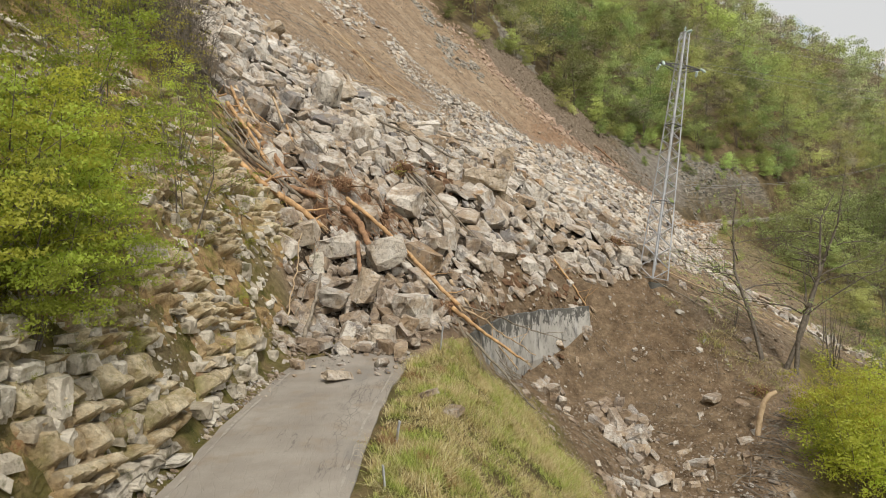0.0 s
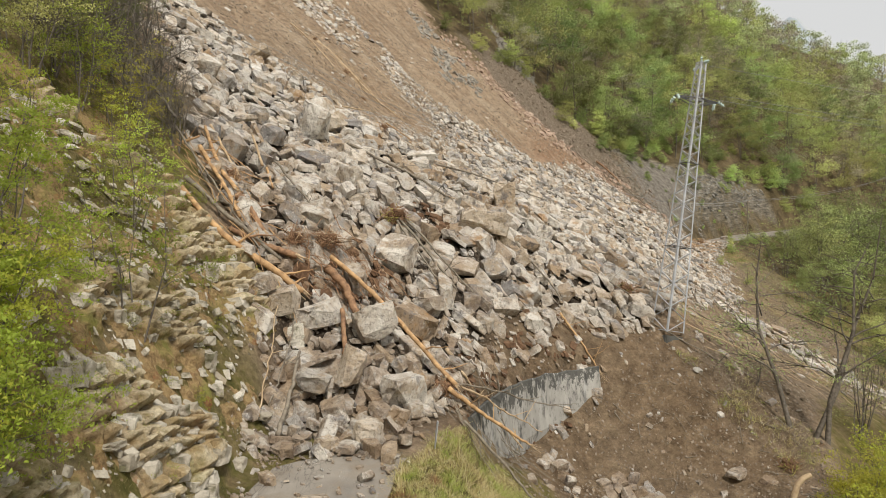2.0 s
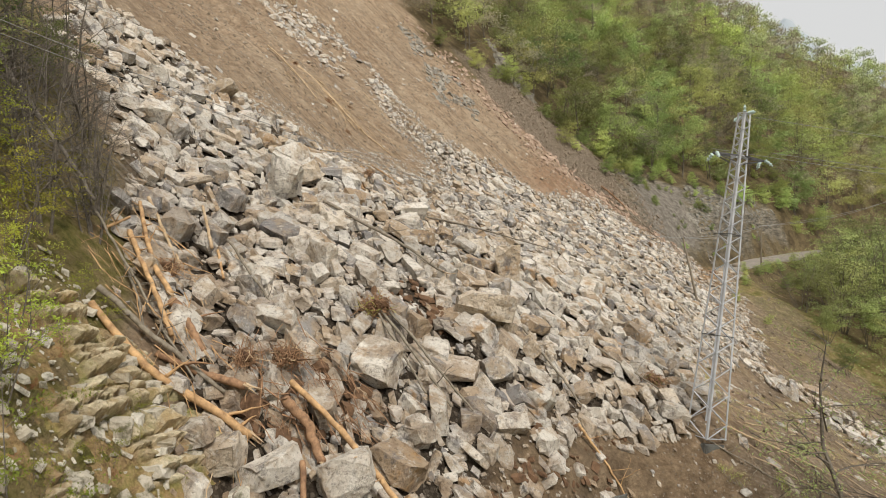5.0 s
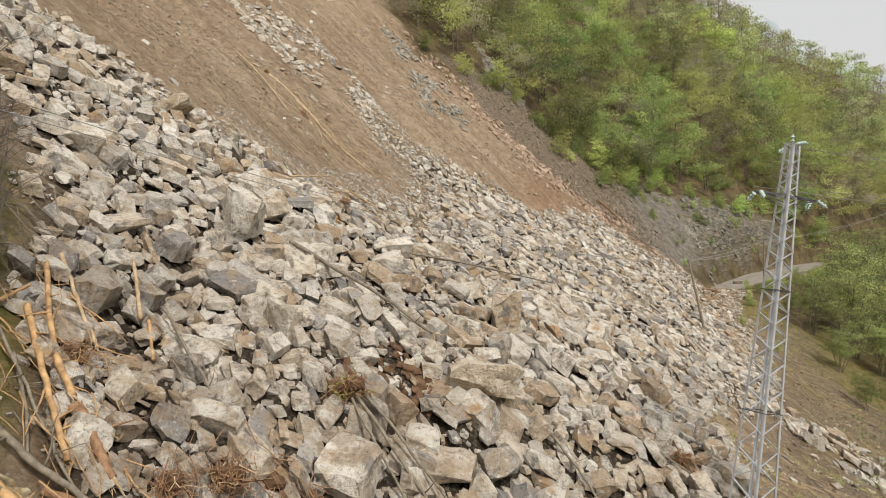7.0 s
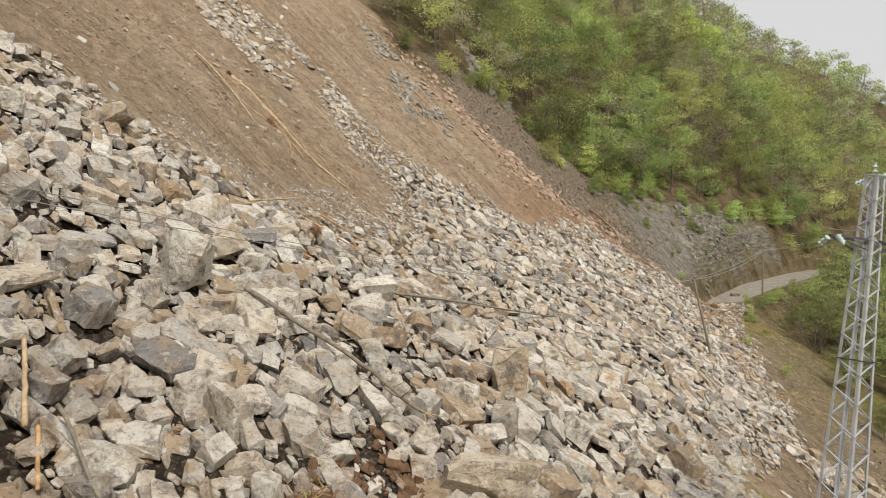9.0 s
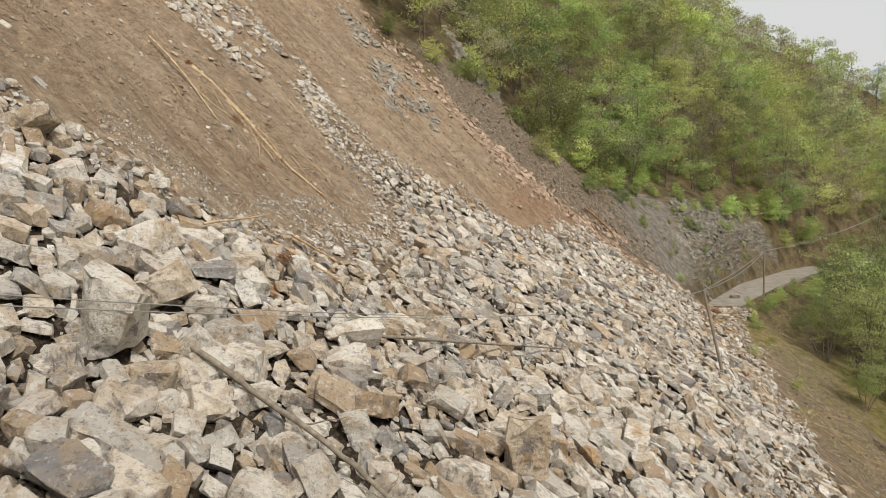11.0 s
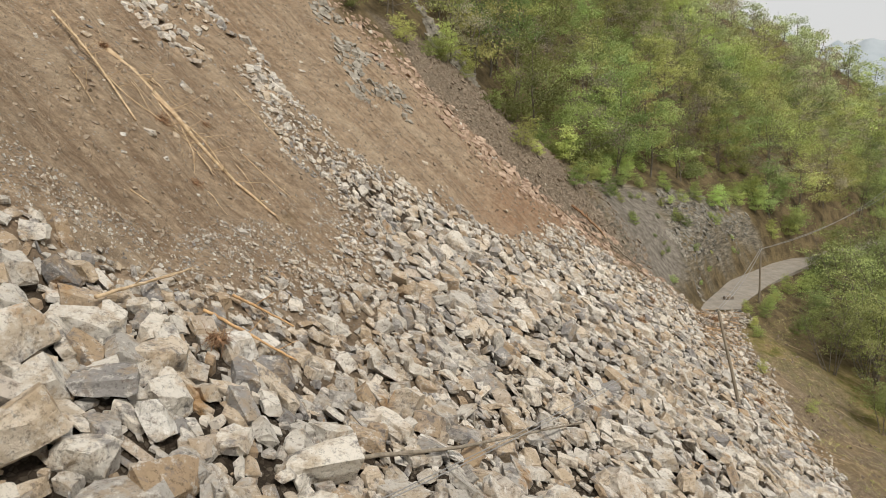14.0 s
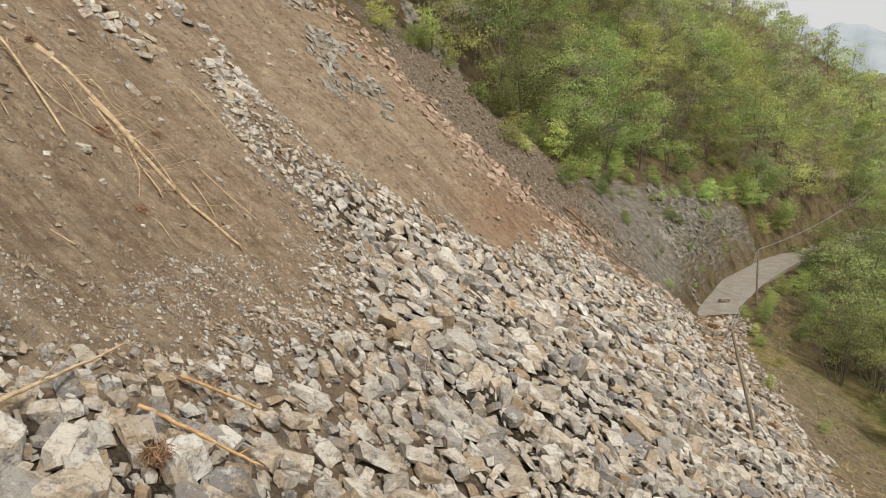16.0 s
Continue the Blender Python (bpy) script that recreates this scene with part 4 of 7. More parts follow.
bx, by, bs = (np.concatenate([LAYERS[0][k], LAYERS[1][k]]) for k in range(3))
order = np.argsort(-bs)
single, more = order[:250], order[250:]
for k, (i, rot) in enumerate(zip(single, turns(len(single), 0.4))):
    gx_, gy_ = slope_turn(bx[i], by[i])
    lean = np.array(Vector((-gx_ * 0.8, -gy_ * 0.8, 1)).to_track_quat("Z", "Y").to_matrix())
    boulder(bx[i], by[i], bs[i] * 0.88, k % 18, lean @ rot, tuple(rng.uniform(0.75, 1.25, 3)))
jx, jy, js = (np.concatenate([a[more], b]) for a, b in ((bx, LAYERS[2][0]), (by, LAYERS[2][1]), (bs, LAYERS[2][2])))
joined_rocks("rubble", BROKEN, jx, jy, js, "scree of broken pale grey limestone blocks covering the slope", ROCK, steep=0.6, sink=0.45)
joined_rocks("small_rubble", STONES, *LAYERS[3], "smaller broken limestone filling the gaps of the scree", ROCK, steep=0.8, sink=0.3)
cx, cy, cs, _ = strew(RUBBLE, 26000, lambda x, y, u: 0.08 + 0.14 * u * u, 0.6, seed=8, margin=-0.4, taken={})
joined_rocks("stone_chips", CHIPS, cx, cy, cs, "sharp limestone chips between the blocks", ROCK, steep=0.9, sink=0.3, lift=0.05)
# streak of rubble that ran on downhill
x_, y_, s_, _ = strew(STREAK, 1500, lambda x, y, u: 0.2 + 0.7 * u ** 4, 0.9, seed=9, taken={})
joined_rocks("rubble_streak", STONES, x_, y_, s_, "tongue of pale stones run down the grassy slope", ROCK, sink=0.3)


# ---- loose stones off the main heap ----
EARTH_PEBBLE = plain("earthy_pebble", (0.16, 0.12, 0.085), (0.40, 0.33, 0.25), 0.3, 0.95, 0.03)
GREY_ROCK = plain("grey_outcrop", (0.17, 0.155, 0.13), (0.42, 0.39, 0.335), 0.5, 0.95, 0.08)
BROWN_ROCK = plain("earthy_stone", (0.14, 0.105, 0.075), (0.33, 0.27, 0.205), 0.5, 0.95, 0.08)


def scatter(name, outline, tries, lo, hi, power, label, shapes, seed, gap=0.9, sink=0.2, keep=None, material=ROCK):
    x, y, s, _ = strew(outline, tries, lambda a, b, u: lo + (hi - lo) * u ** power, gap, seed=seed, taken={}, keep=keep)
    return joined_rocks(name, shapes, x, y, s, label, material, "stones", 0.6, sink)


scatter("scar_pebbles", [(-22, 62), (-8.3, 60.5), (-4, 66), (-0.8, 75.5), (2, 84), (10.1, 88), (17.4, 98), (24.5, 105), (15, 107), (4.2, 108.5), (-3, 110), (-16, 100), (-24, 84)], 30000, 0.05, 0.30, 4.0, "small pebbles and clods over the bare earth of the scar", PEBBLES, 41, 0.9, sink=0.15, material=EARTH_PEBBLE)
scatter("tongue_stones", [(-14, 84), (-9.5, 83.5), (-6, 84.5), (-3.5, 87.5), (-6, 92), (-12, 96), (-17, 95), (-24, 99), (-22, 92)], 6000, 0.10, 0.6, 3.0, "flat grey stones strewn above the tongue of scree", STONES, 42, 1.0, keep=lambda x, y, s, u: fbm(x, y, 2.5, 2, 67) > -0.25)
scatter("scar_outcrop", [(-4.5, 107), (-1.8, 104), (-0.4, 99), (1.4, 94.5), (4.2, 95.6), (5.2, 99), (4.4, 103), (0.4, 109)], 3200, 0.10, 0.55, 3.0, "shattered grey rock showing through the earth of the scar", CHIPS, 52, 0.8, keep=lambda x, y, s, u: fbm(x, y, 3.0, 3, 68) > 0.05, material=GREY_ROCK)
scatter("foot_gravel", [(-9.5, 59.6), (-4.0, 60.5), (-1.4, 64.5), (0.4, 70), (0.0, 76), (-2.2, 76.5), (-3.2, 72), (-5.2, 67), (-7.2, 63.6), (-12, 61.2)], 18000, 0.04, 0.18, 4.0, "fine pale gravel where scar and scree meet", PEBBLES, 43, 0.75)
scatter("scar_stones", SCAR[:18] + [(-40, 130), (-45, 64)], 5000, 0.05, 0.42, 7.0, "pale stones strewn over the bare earth of the scar", CHIPS, 21, 1.0, keep=lambda x, y, s, u: u < 0.4 + 0.6 * (fbm(x, y, 6, 2, 66) > 0.2))
scatter("gravel", [(-8.6, 60.5), (-5.2, 62.5), (-3.2, 68.5), (-1.6, 71), (-3.0, 71.5), (-5.5, 67), (-7.5, 63.6), (-12, 61.5)], 5000, 0.03, 0.09, 3.0, "fan of fine grey gravel at the foot of the scar", CHIPS, 22, 0.7, material=plain("grey_gravel", (0.17, 0.14, 0.11), (0.38, 0.335, 0.275), 0.4, 0.95, 0.03))
scatter("debris", [(13, 97), (19, 101), (24, 102.5), (30, 103), (34, 105), (31, 107), (24, 106.5), (17, 105), (9, 106), (3, 110), (-3, 113), (-4, 111), (5, 103)], 4200, 0.08, 0.6, 3.0, "reddish-brown stony debris along the edge of the scar", CHIPS, 23, 0.8, material=plain("reddish_debris", (0.21, 0.135, 0.095), (0.54, 0.42, 0.32), 0.5, 0.95, 0.06))
scatter("marl_debris", GREY_SLOPE, 6500, 0.10, 0.55, 3.5, "dark stony debris on the steep gully side", PEBBLES, 29, 0.9, material=BROWN_ROCK)
scatter("soil_stones", [(1.5, 29), (4, 29), (7, 25), (12, 27), (17, 36), (22, 46), (36, 56), (36, 75), (27, 70), (18, 60), (14, 48), (11, 42), (5, 38.5), (2, 35)], 2600, 0.07, 0.42, 5.0, "stones stuck in the torn brown slope", CHIPS, 24, 1.0)
scatter("soil_pebbles", [(1.8, 31), (4, 28), (7, 24), (12, 26), (17, 35), (21, 44), (17, 46), (13, 43), (8, 39), (5, 37)], 26000, 0.03, 0.17, 4.0, "small stones and clods on the torn brown slope", PEBBLES, 44, 0.85, sink=0.15, material=EARTH_PEBBLE)
scatter("slope_stones", STONY_SIDE, 9000, 0.05, 0.34, 5.0, "grey-brown stones on the side below the slide", PEBBLES, 45, 0.95, material=BROWN_ROCK)
scatter("earth_clods", [(-5.6, 32.5), (-4.2, 33.0), (-1.8, 34.0), (-2.2, 36.4), (-4.6, 36.6), (-6.0, 34.5)], 160, 0.1, 0.4, 2.0, "clods of reddish-brown earth caught in the heap", STONES, 46, 0.6, sink=0.75, material=ROOT_EARTH)
scatter("earth_clods", [(-2.2, 41.6), (0.6, 41.6), (1.4, 43.4), (-0.4, 44.6), (-2.4, 43.6)], 220, 0.08, 0.3, 2.0, "clods of reddish-brown earth caught in the heap", STONES, 47, 0.6, sink=0.5, material=ROOT_EARTH)
scatter("earth_clods", [(-0.6, 29.5), (1.0, 29.4), (3.0, 33.5), (6.2, 38.4), (9.5, 41.6), (7, 41.4), (3.2, 38), (0.6, 33.5)], 1100, 0.06, 0.28, 2.0, "clods of brown earth along the top of the wall", STONES, 48, 0.7, sink=0.45, material=ROOT_EARTH)
scatter("wall_stones", [(1.0, 33), (2.5, 34), (7, 39), (12, 43), (10, 43.5), (5, 40), (2, 36.5)], 900, 0.1, 0.6, 3.0, "stones and soil over the retaining wall", CHIPS, 25, 0.9)
scatter("gully_rubble", [(6.6, 34.6), (8.4, 35.2), (9.6, 34.0), (9.4, 31.8), (8.2, 31.0), (7.0, 32.4)], 260, 0.18, 0.6, 1.6, "pale blocks fallen into the gully below the wall", STONES, 26, 0.75)
scatter("gully_rubble", [(4.2, 34.9), (5.2, 35.2), (6.0, 33.4), (5.2, 32.4), (4.4, 33.6)], 30, 0.2, 0.6, 1.5, "pale blocks fallen into the gully below the wall", STONES, 31, 0.8)
scatter("gully_rubble", [(8.2, 31.6), (9.6, 31), (9.6, 28), (8.0, 26.5), (7.0, 28.5)], 30, 0.2, 0.7, 2.2, "pale blocks fallen into the gully below the wall", STONES, 26, 0.8)
scatter("gully_stones", [(8, 33), (13, 33), (14, 28), (10, 24), (6, 26), (7, 30)], 420, 0.08, 0.4, 3.5, "scattered stones in the gully", STONES, 27, 1.0)
scatter("verge_gravel", [(-6.3, 6), (-5.55, 6), (-5.5, 18), (-5.1, 23.6), (-4.8, 26), (-5.6, 26), (-6.2, 18)], 2600, 0.03, 0.16, 3.0, "gravel and fallen chips along the road edge", CHIPS, 28, 0.9, keep=lambda x, y, s, u: s < 0.2)
scatter("road_chips", [(-5.2, 22.5), (-1.4, 23), (-0.6, 26), (-5.0, 26)], 260, 0.03, 0.2, 4.0, "stone chips on the asphalt before the heap", CHIPS, 30, 1.0, sink=0.7)

UP = turns(60, 0.28)
BOULDER_COUNT = itertools.count()


def drop_boulder(x, y, size, stretch, lift):
    k = next(BOULDER_COUNT)
    boulder(x, y, size * (0.7 if 4 < k < 12 else 0.85), (k * 7) % 18, UP[k], stretch, lift, "loose limestone boulder lying on road or heap" if k < 5 else "large blocky limestone boulder with brown stained faces")


drop_boulder(-2.0, 23.7, 0.62, (1, 0.9, 0.9), 0.35)
drop_boulder(-4.7, 23.6, 0.5, (1, 0.8, 0.9), 0.35)
drop_boulder(-3.7, 22.7, 0.2, (1, 1, 1), 0.6)
drop_boulder(-0.42, 20.8, 0.6, (1.1, 0.8, 0.7), 0.25)
drop_boulder(0.25, 20.1, 0.75, (1.2, 1, 0.45), 0.2)
drop_boulder(-3.4, 25.7, 0.85, (0.9, 0.9, 1.1), 0.42)
drop_boulder(-4.4, 30.2, 1.1, (1.1, 0.9, 0.7), 0.5)
drop_boulder(-0.4, 35.5, 1.5, (1, 1, 0.9), 0.4)
drop_boulder(2.1, 38.8, 1.3, (1, 1, 1), 0.35)
drop_boulder(-1.0, 26.3, 0.9, (0.9, 0.8, 1), 0.4)
drop_boulder(-4.9, 26.2, 0.7, (1, 0.9, 0.8), 0.4)
drop_boulder(-1.5, 27.2, 1.0, (1, 0.8, 0.9), 0.6)
drop_boulder(12.9, 34.9, 0.9, (1, 0.9, 0.8), 0.35)
drop_boulder(5.1, 34.2, 0.9, (1, 1, 0.9), 0.35)
drop_boulder(42.2, 113.5, 0.9, (1.2, 0.8, 0.8), 0.4)
drop_boulder(36.3, 104.8, 1.1, (1, 1, 0.8), 0.35)


# ---- layered rock face of the bank ----
def cell_hash(a, b, seed):
    return lattice(np.floor(a), np.floor(b), seed) * 0.5 + 0.5


BED_S = np.linspace(-6, 14, 4000)
BED_K = BED_S / 0.36 + 0.45 * np.sin(BED_S * 2.3) + 0.3 * np.sin(BED_S * 5.1)


def bed_height(y):
    """How far the beds have dipped at a place along the road."""
    return 0.13 * (y - 18) + 0.16 * np.sin(y * 0.55)


def joint_width(k):
    return 0.45 + 0.5 * cell_hash(k, k * 0 + 3, 83)


def bank_shows(y, z):
    """Where rock stands out of the litter."""
    return smooth_step(-0.12, 0.22, fbm(y, z * 1.7, 2.6, 3, 57) + 0.12 - 0.10 * np.maximum(z - 3.2, 0))


def bank_face():
    """Ledges and joints of the limestone beds stepping out of the slope."""
    yy = np.arange(4.0, 33.0, 0.07)
    ww = np.linspace(0, 1, 170)
    Y, W = np.meshgrid(yy, ww, indexing="ij")
    foot = -6.05 + 0.25 * smooth_step(22, 30, Y)
    X = foot - W ** 1.25 * 9.0
    Z = ground_height(X, Y)
    e = 0.25
    gx_ = (base_height(X + e, Y) - base_height(X - e, Y)) / (2 * e)
    n = np.stack([-gx_, np.zeros_like(gx_), np.ones_like(gx_)], -1)
    n /= np.linalg.norm(n, axis=-1)[..., None]
    k = np.interp(Z + bed_height(Y) + 0.05 * fbm(Y, Z, 0.9, 2, 84), BED_S, BED_K)
    bed = np.floor(k)
    j = Y / joint_width(bed) + 7 * cell_hash(bed, bed * 0, 85) + 0.12 * fbm(Y, Z, 0.5, 2, 86)
    cell = np.floor(j)
    u, v = k - bed, j - cell
    rim = smooth_step(0.0, 0.2, np.minimum(u, 1 - u)) * smooth_step(0.0, 0.10, np.minimum(v, 1 - v))
    where = bank_shows(Y, Z) * (0.45 + 0.55 * (cell_hash(cell, bed, 87) > 0.25))
    proud = 0.10 + 0.38 * cell_hash(cell, bed, 88) + 0.22 * (1 - u)
    push = 0.09 * fbm(Y, Z, 0.35, 4, 59) + 0.10 * fbm(Y, Z, 1.3, 3, 60) - 0.06
    push = push + where * (proud * (0.35 + 0.65 * rim) - 0.12 * (1 - rim))
    edge = smooth_step(0, 0.04, W) * smooth_step(1.0, 0.94, W) * smooth_step(4.0, 5.0, Y) * smooth_step(33.0, 31.5, Y)
    P = np.stack([X, Y, Z], -1) + n * ((push + 0.05) * edge - 0.06 * (1 - edge))[..., None]
    a, b = Y.shape
    i = np.arange(a * b).reshape(a, b)
    q = np.stack([i[:-1, :-1], i[:-1, 1:], i[1:, 1:], i[1:, :-1]], -1).reshape(-1, 4)[:, ::-1]
    me = mesh_from("rock_bank", P.reshape(-1, 3), np.concatenate([q[:, :3], q[:, [0, 2, 3]]]), [BANK_FACE])
    at = me.attributes.new("rock", "FLOAT", "POINT")
    at.data.foreach_set("value", np.clip(where * (0.3 + 0.7 * rim), 0, 1).astype(np.float32).ravel())
    return me


tagged(new("rock_bank", bank_face()), "layered pale limestone bank with litter and turf above the road", "rock face", kind="structure")
outcrop = tagged(new("rock_outcrop"), "weathered limestone blocks jutting from the bank above the road", "rock face")
outcrop.location = (-7, 18, 0)
bank_shapes = [broken(rock_shape(800 + k, 1.0, (1.0, 1.15)[k % 2], 0.0, 3, 0.4), k, 0.05) for k in range(12)]
bank_meshes = [mesh_from("block", v, f, [BANK_ROCK]) for v, f in bank_shapes]
r = random.Random(12)
rows_ = []
for bed in range(-8, 34):
    low_s, high_s = (float(np.interp(bed + e, BED_K, BED_S)) for e in (0.0, 1.0))
    w0 = float(joint_width(np.array(float(bed))))
    for cell in range(0, 90):
        y = (cell + 0.5 - 7 * float(cell_hash(np.array(float(bed)), np.array(0.0), 85))) * w0
        z0 = (low_s + high_s) / 2 - float(bed_height(y))
        if 4.5 < y < 32 and 0.1 < z0 < 6.6 and float(bank_shows(np.array(y), np.array(z0))) > 0.35 and r.random() < 0.75:
            rows_.append((y, z0, w0 * r.uniform(0.8, 1.0), (high_s - low_s) * r.uniform(0.8, 1.0)))
r.shuffle(rows_)
xs_ = np.linspace(-17, -5.2, 240)
loose_blocks = []
for count, (y, z0, wide, thick) in enumerate(rows_):
    xb = float(np.interp(-z0, -base_height(xs_, np.full(240, y)), xs_))
    deep = r.uniform(0.45, 0.8)
    m4 = pose(0, 0, 0, r.gauss(0, 5), r.gauss(-4, 5), 90 + r.gauss(0, 9)) @ Matrix.Rotation(radians(9), 4, "Y") @ Matrix.Diagonal((wide * 1.0, deep, thick * 1.12, 1))
    place = Matrix.Translation((xb + 7 + r.uniform(-0.05, 0.28) * deep, y - 18, z0)) @ m4
    if count < 300:
        ob = new("block", bank_meshes[count % 12])
        ob.parent = outcrop
        ob.matrix_basis = place
    else:
        v, f = bank_shapes[count % 12]
        loose_blocks.append((np.column_stack([v, np.ones(len(v))]) @ np.array(place).T[:, :3], f))
if loose_blocks:
    rest = part_mesh("blocks", mesh_from("blocks", *gather(loose_blocks), [BANK_ROCK]), outcrop)
    rest["kind"] = "stuff"


scatter("bank_stones", [(-6.1, 5), (-5.9, 22), (-5.6, 27), (-7.5, 31.5), (-11, 33), (-13, 28), (-12, 6)], 5200, 0.05, 0.34, 4.0, "small loose stones over the rocky bank", CHIPS, 53, 0.9, sink=0.35, material=BANK_ROCK)


# ---- retaining wall under the road ----
def old_concrete():
    m = Mat("stained_concrete", 0.9, 0.2)
    c = m.ramp(m.noise(0.8, 6, 0.6, (1, 1, 2.2)), (0.3, (0.30, 0.29, 0.265)), (0.7, (0.50, 0.485, 0.45)))
    c = m.mix(m.ramp(m.noise(0.35, 6, 0.7, (1, 1, 2.5)), (0.50, 0.0), (0.62, 0.85)), c, (0.10, 0.10, 0.098))
    c = m.mix(m.ramp(m.noise(0.9, 5, 0.6, (0.6, 0.6, 3)), (0.58, 0.0), (0.68, 0.6)), c, (0.52, 0.52, 0.51))
    xyz = m.t.nodes.new("ShaderNodeSeparateXYZ")
    m.t.links.new(m.pos.outputs["Position"], xyz.inputs[0])
    wet = m.math("ADD", m.math("MULTIPLY", xyz.outputs["Z"], 0.55), m.math("MULTIPLY", m.noise(0.4, 6, 0.75, (1, 1, 1.6)), 2.6))
    c = m.mix(m.ramp(wet, (0.92, 0.0), (1.12, 0.85)), c, (0.07, 0.07, 0.064))
    m.color(c)
    m.bump(m.noise(0.12, 6, 0.65), 0.05, 0.8)
    return m.m


CONCRETE = old_concrete()
WALL = [(0.95, 29.6), (1.3, 30.7), (1.75, 32.0), (2.75, 34.0), (3.65, 35.5), (4.65, 36.8), (6.0, 37.8), (7.5, 38.8)]


def retaining_wall():
    pts = np.array(WALL)
    s = np.linspace(0, len(pts) - 1, 60)
    p = np.stack([np.interp(s, range(len(pts)), pts[:, 0]), np.interp(s, range(len(pts)), pts[:, 1])], 1)
    t = np.gradient(p, axis=0)
    t /= np.linalg.norm(t, axis=1)[:, None]
    n = np.stack([t[:, 1], -t[:, 0]], 1)
    ring = []
    for out, z in ((0.0, -4.6), (-0.32, -4.6), (-0.32, -0.62), (-0.05, -0.42), (0.0, -0.46), (0.12, -1.2), (0.25, -2.6)):
        q = p + n * (0.28 + out)
        ring.append(np.column_stack([q, np.full(len(q), z) + (np.interp(q[:, 1], (29.6, 34, 39), (0.5, 0.36, 0.0)) if z > -1 else 0) + 0.05 * fbm(q[:, 0], q[:, 1], 0.6, 3, 7)]))
    v = np.stack(ring, 1)
    k = v.shape[1]
    i = np.arange(len(p) * k).reshape(len(p), k)
    f = []
    for a in range(len(p) - 1):
        for b in range(k):
            c = (b + 1) % k
            f += [(i[a, b], i[a, c], i[a + 1, c]), (i[a, b], i[a + 1, c], i[a + 1, b])]
    for e in (0, len(p) - 1):
        for b in range(1, k - 1):
            f.append((i[e, 0], i[e, b], i[e, b + 1]))
    return mesh_from("retaining_wall", v.reshape(-1, 3), f, [CONCRETE])


tagged(new("retaining_wall", retaining_wall()), "curved grey concrete retaining wall with black stains under the road", "wall", kind="structure")


# ---- timber in the slide ----
def bent(a, b, n, wobble, seed, sag=0.0):
    """A crooked line of n points between two places."""
    q = np.random.default_rng(seed)
    a, b = np.array(a, float), np.array(b, float)
    u = np.linspace(0, 1, n)
    p = a + u[:, None] * (b - a)
    length = np.linalg.norm(b - a)
    drift = np.cumsum(q.normal(0, 1, (n, 3)), 0)
    drift -= u[:, None] * drift[-1]
    p = p + drift * wobble * length / n
    p[:, 2] -= sag * length * 4 * u * (1 - u)
    return p


def log_thing(a, b, r0, r1, material, label, seed, name="log", twigs=3, wobble=0.05, lift=(0.45, 0.45), split=False, path=None):
    """A torn tree trunk or branch lying over the stones."""
    if path is None:
        za, zb = (float(ground_height(p[0], p[1])) + l for p, l in ((a, lift[0]), (b, lift[1])))
        path = bent((*a, za), (*b, zb), 20, wobble * 1.4, seed)
    q = np.random.default_rng(seed)
    radii = np.linspace(r0, r1, 20) * q.uniform(0.9, 1.08, 20)
    v, f = tube(path, radii, 8)
    thing = tagged(new(name), label, "log" if r0 > 0.08 else "branch")
    thing.location = path[0]
    part_mesh("stem", mesh_from("stem", v - path[0], f, [material], smooth=True), thing)
    for k in range(twigs):
        i = int(q.integers(4, 18))
        d = q.normal(0, 1, 3) + (path[-1] - path[0]) / np.linalg.norm(path[-1] - path[0]) * 1.2
        d[2] = abs(d[2]) * 0.5
        end = path[i] + d / np.linalg.norm(d) * q.uniform(0.6, 1.7) * (0.6 + 3 * r0)
        w = bent(path[i], end, 6, 0.12, seed * 31 + k)
        v, f = tube(w - path[0], np.linspace(max(r1 * 0.5, 0.02), 0.008, 6), 5)
        part_mesh("twig", mesh_from("twig", v, f, [material], smooth=True), thing)
    if split:
        for k in range(5):
            d = (path[-1] - path[-3]) / np.linalg.norm(path[-1] - path[-3]) + q.normal(0, 0.25, 3)
            o = path[-1] + q.normal(0, r1 * 0.4, 3)
            w = bent(o - d * 0.1, o + d * q.uniform(0.25, 0.7), 4, 0.05, seed * 7 + k) - path[0]
            part_mesh("splinter", mesh_from("splinter", *tube(w, np.linspace(r1 * 0.4, 0.004, 4), 4), [STRAW_WOOD]), thing, "pale splintered wood at the broken end")
    return thing


RED, PALE, TAN, GREYW = RED_WOOD, STRAW_WOOD, STRIPPED, DRIFT
LOG_COUNT = itertools.count()


def lay(a, b, r0, r1, m, label, tw, wob, lift, split):
    log_thing(a, b, r0, r1, m, label, 40 + next(LOG_COUNT), "log" if r0 > 0.08 else "branch", tw, wob, lift, split)


def trail(points, r0, r1, m, label, tw=2, split=False, lift=0.1):
    """A log or branch that follows the heap through the places given."""
    p = np.array(points, float)
    u = np.linspace(0, len(p) - 1, 20)
    path = np.stack([np.interp(u, range(len(p)), p[:, k]) for k in range(3)], 1) + (0, 0, lift)
    path = np.apply_along_axis(lambda c: np.convolve(np.pad(c, 1, mode="edge"), (0.25, 0.5, 0.25), mode="valid"), 0, path)
    seed = 300 + next(LOG_COUNT)
    path[1:-1] += np.random.default_rng(seed).normal(0, 0.12 * r0, (18, 3))
    log_thing(None, None, r0, r1, m, label, seed, "log" if r0 > 0.08 else "branch", tw, split=split, path=path)


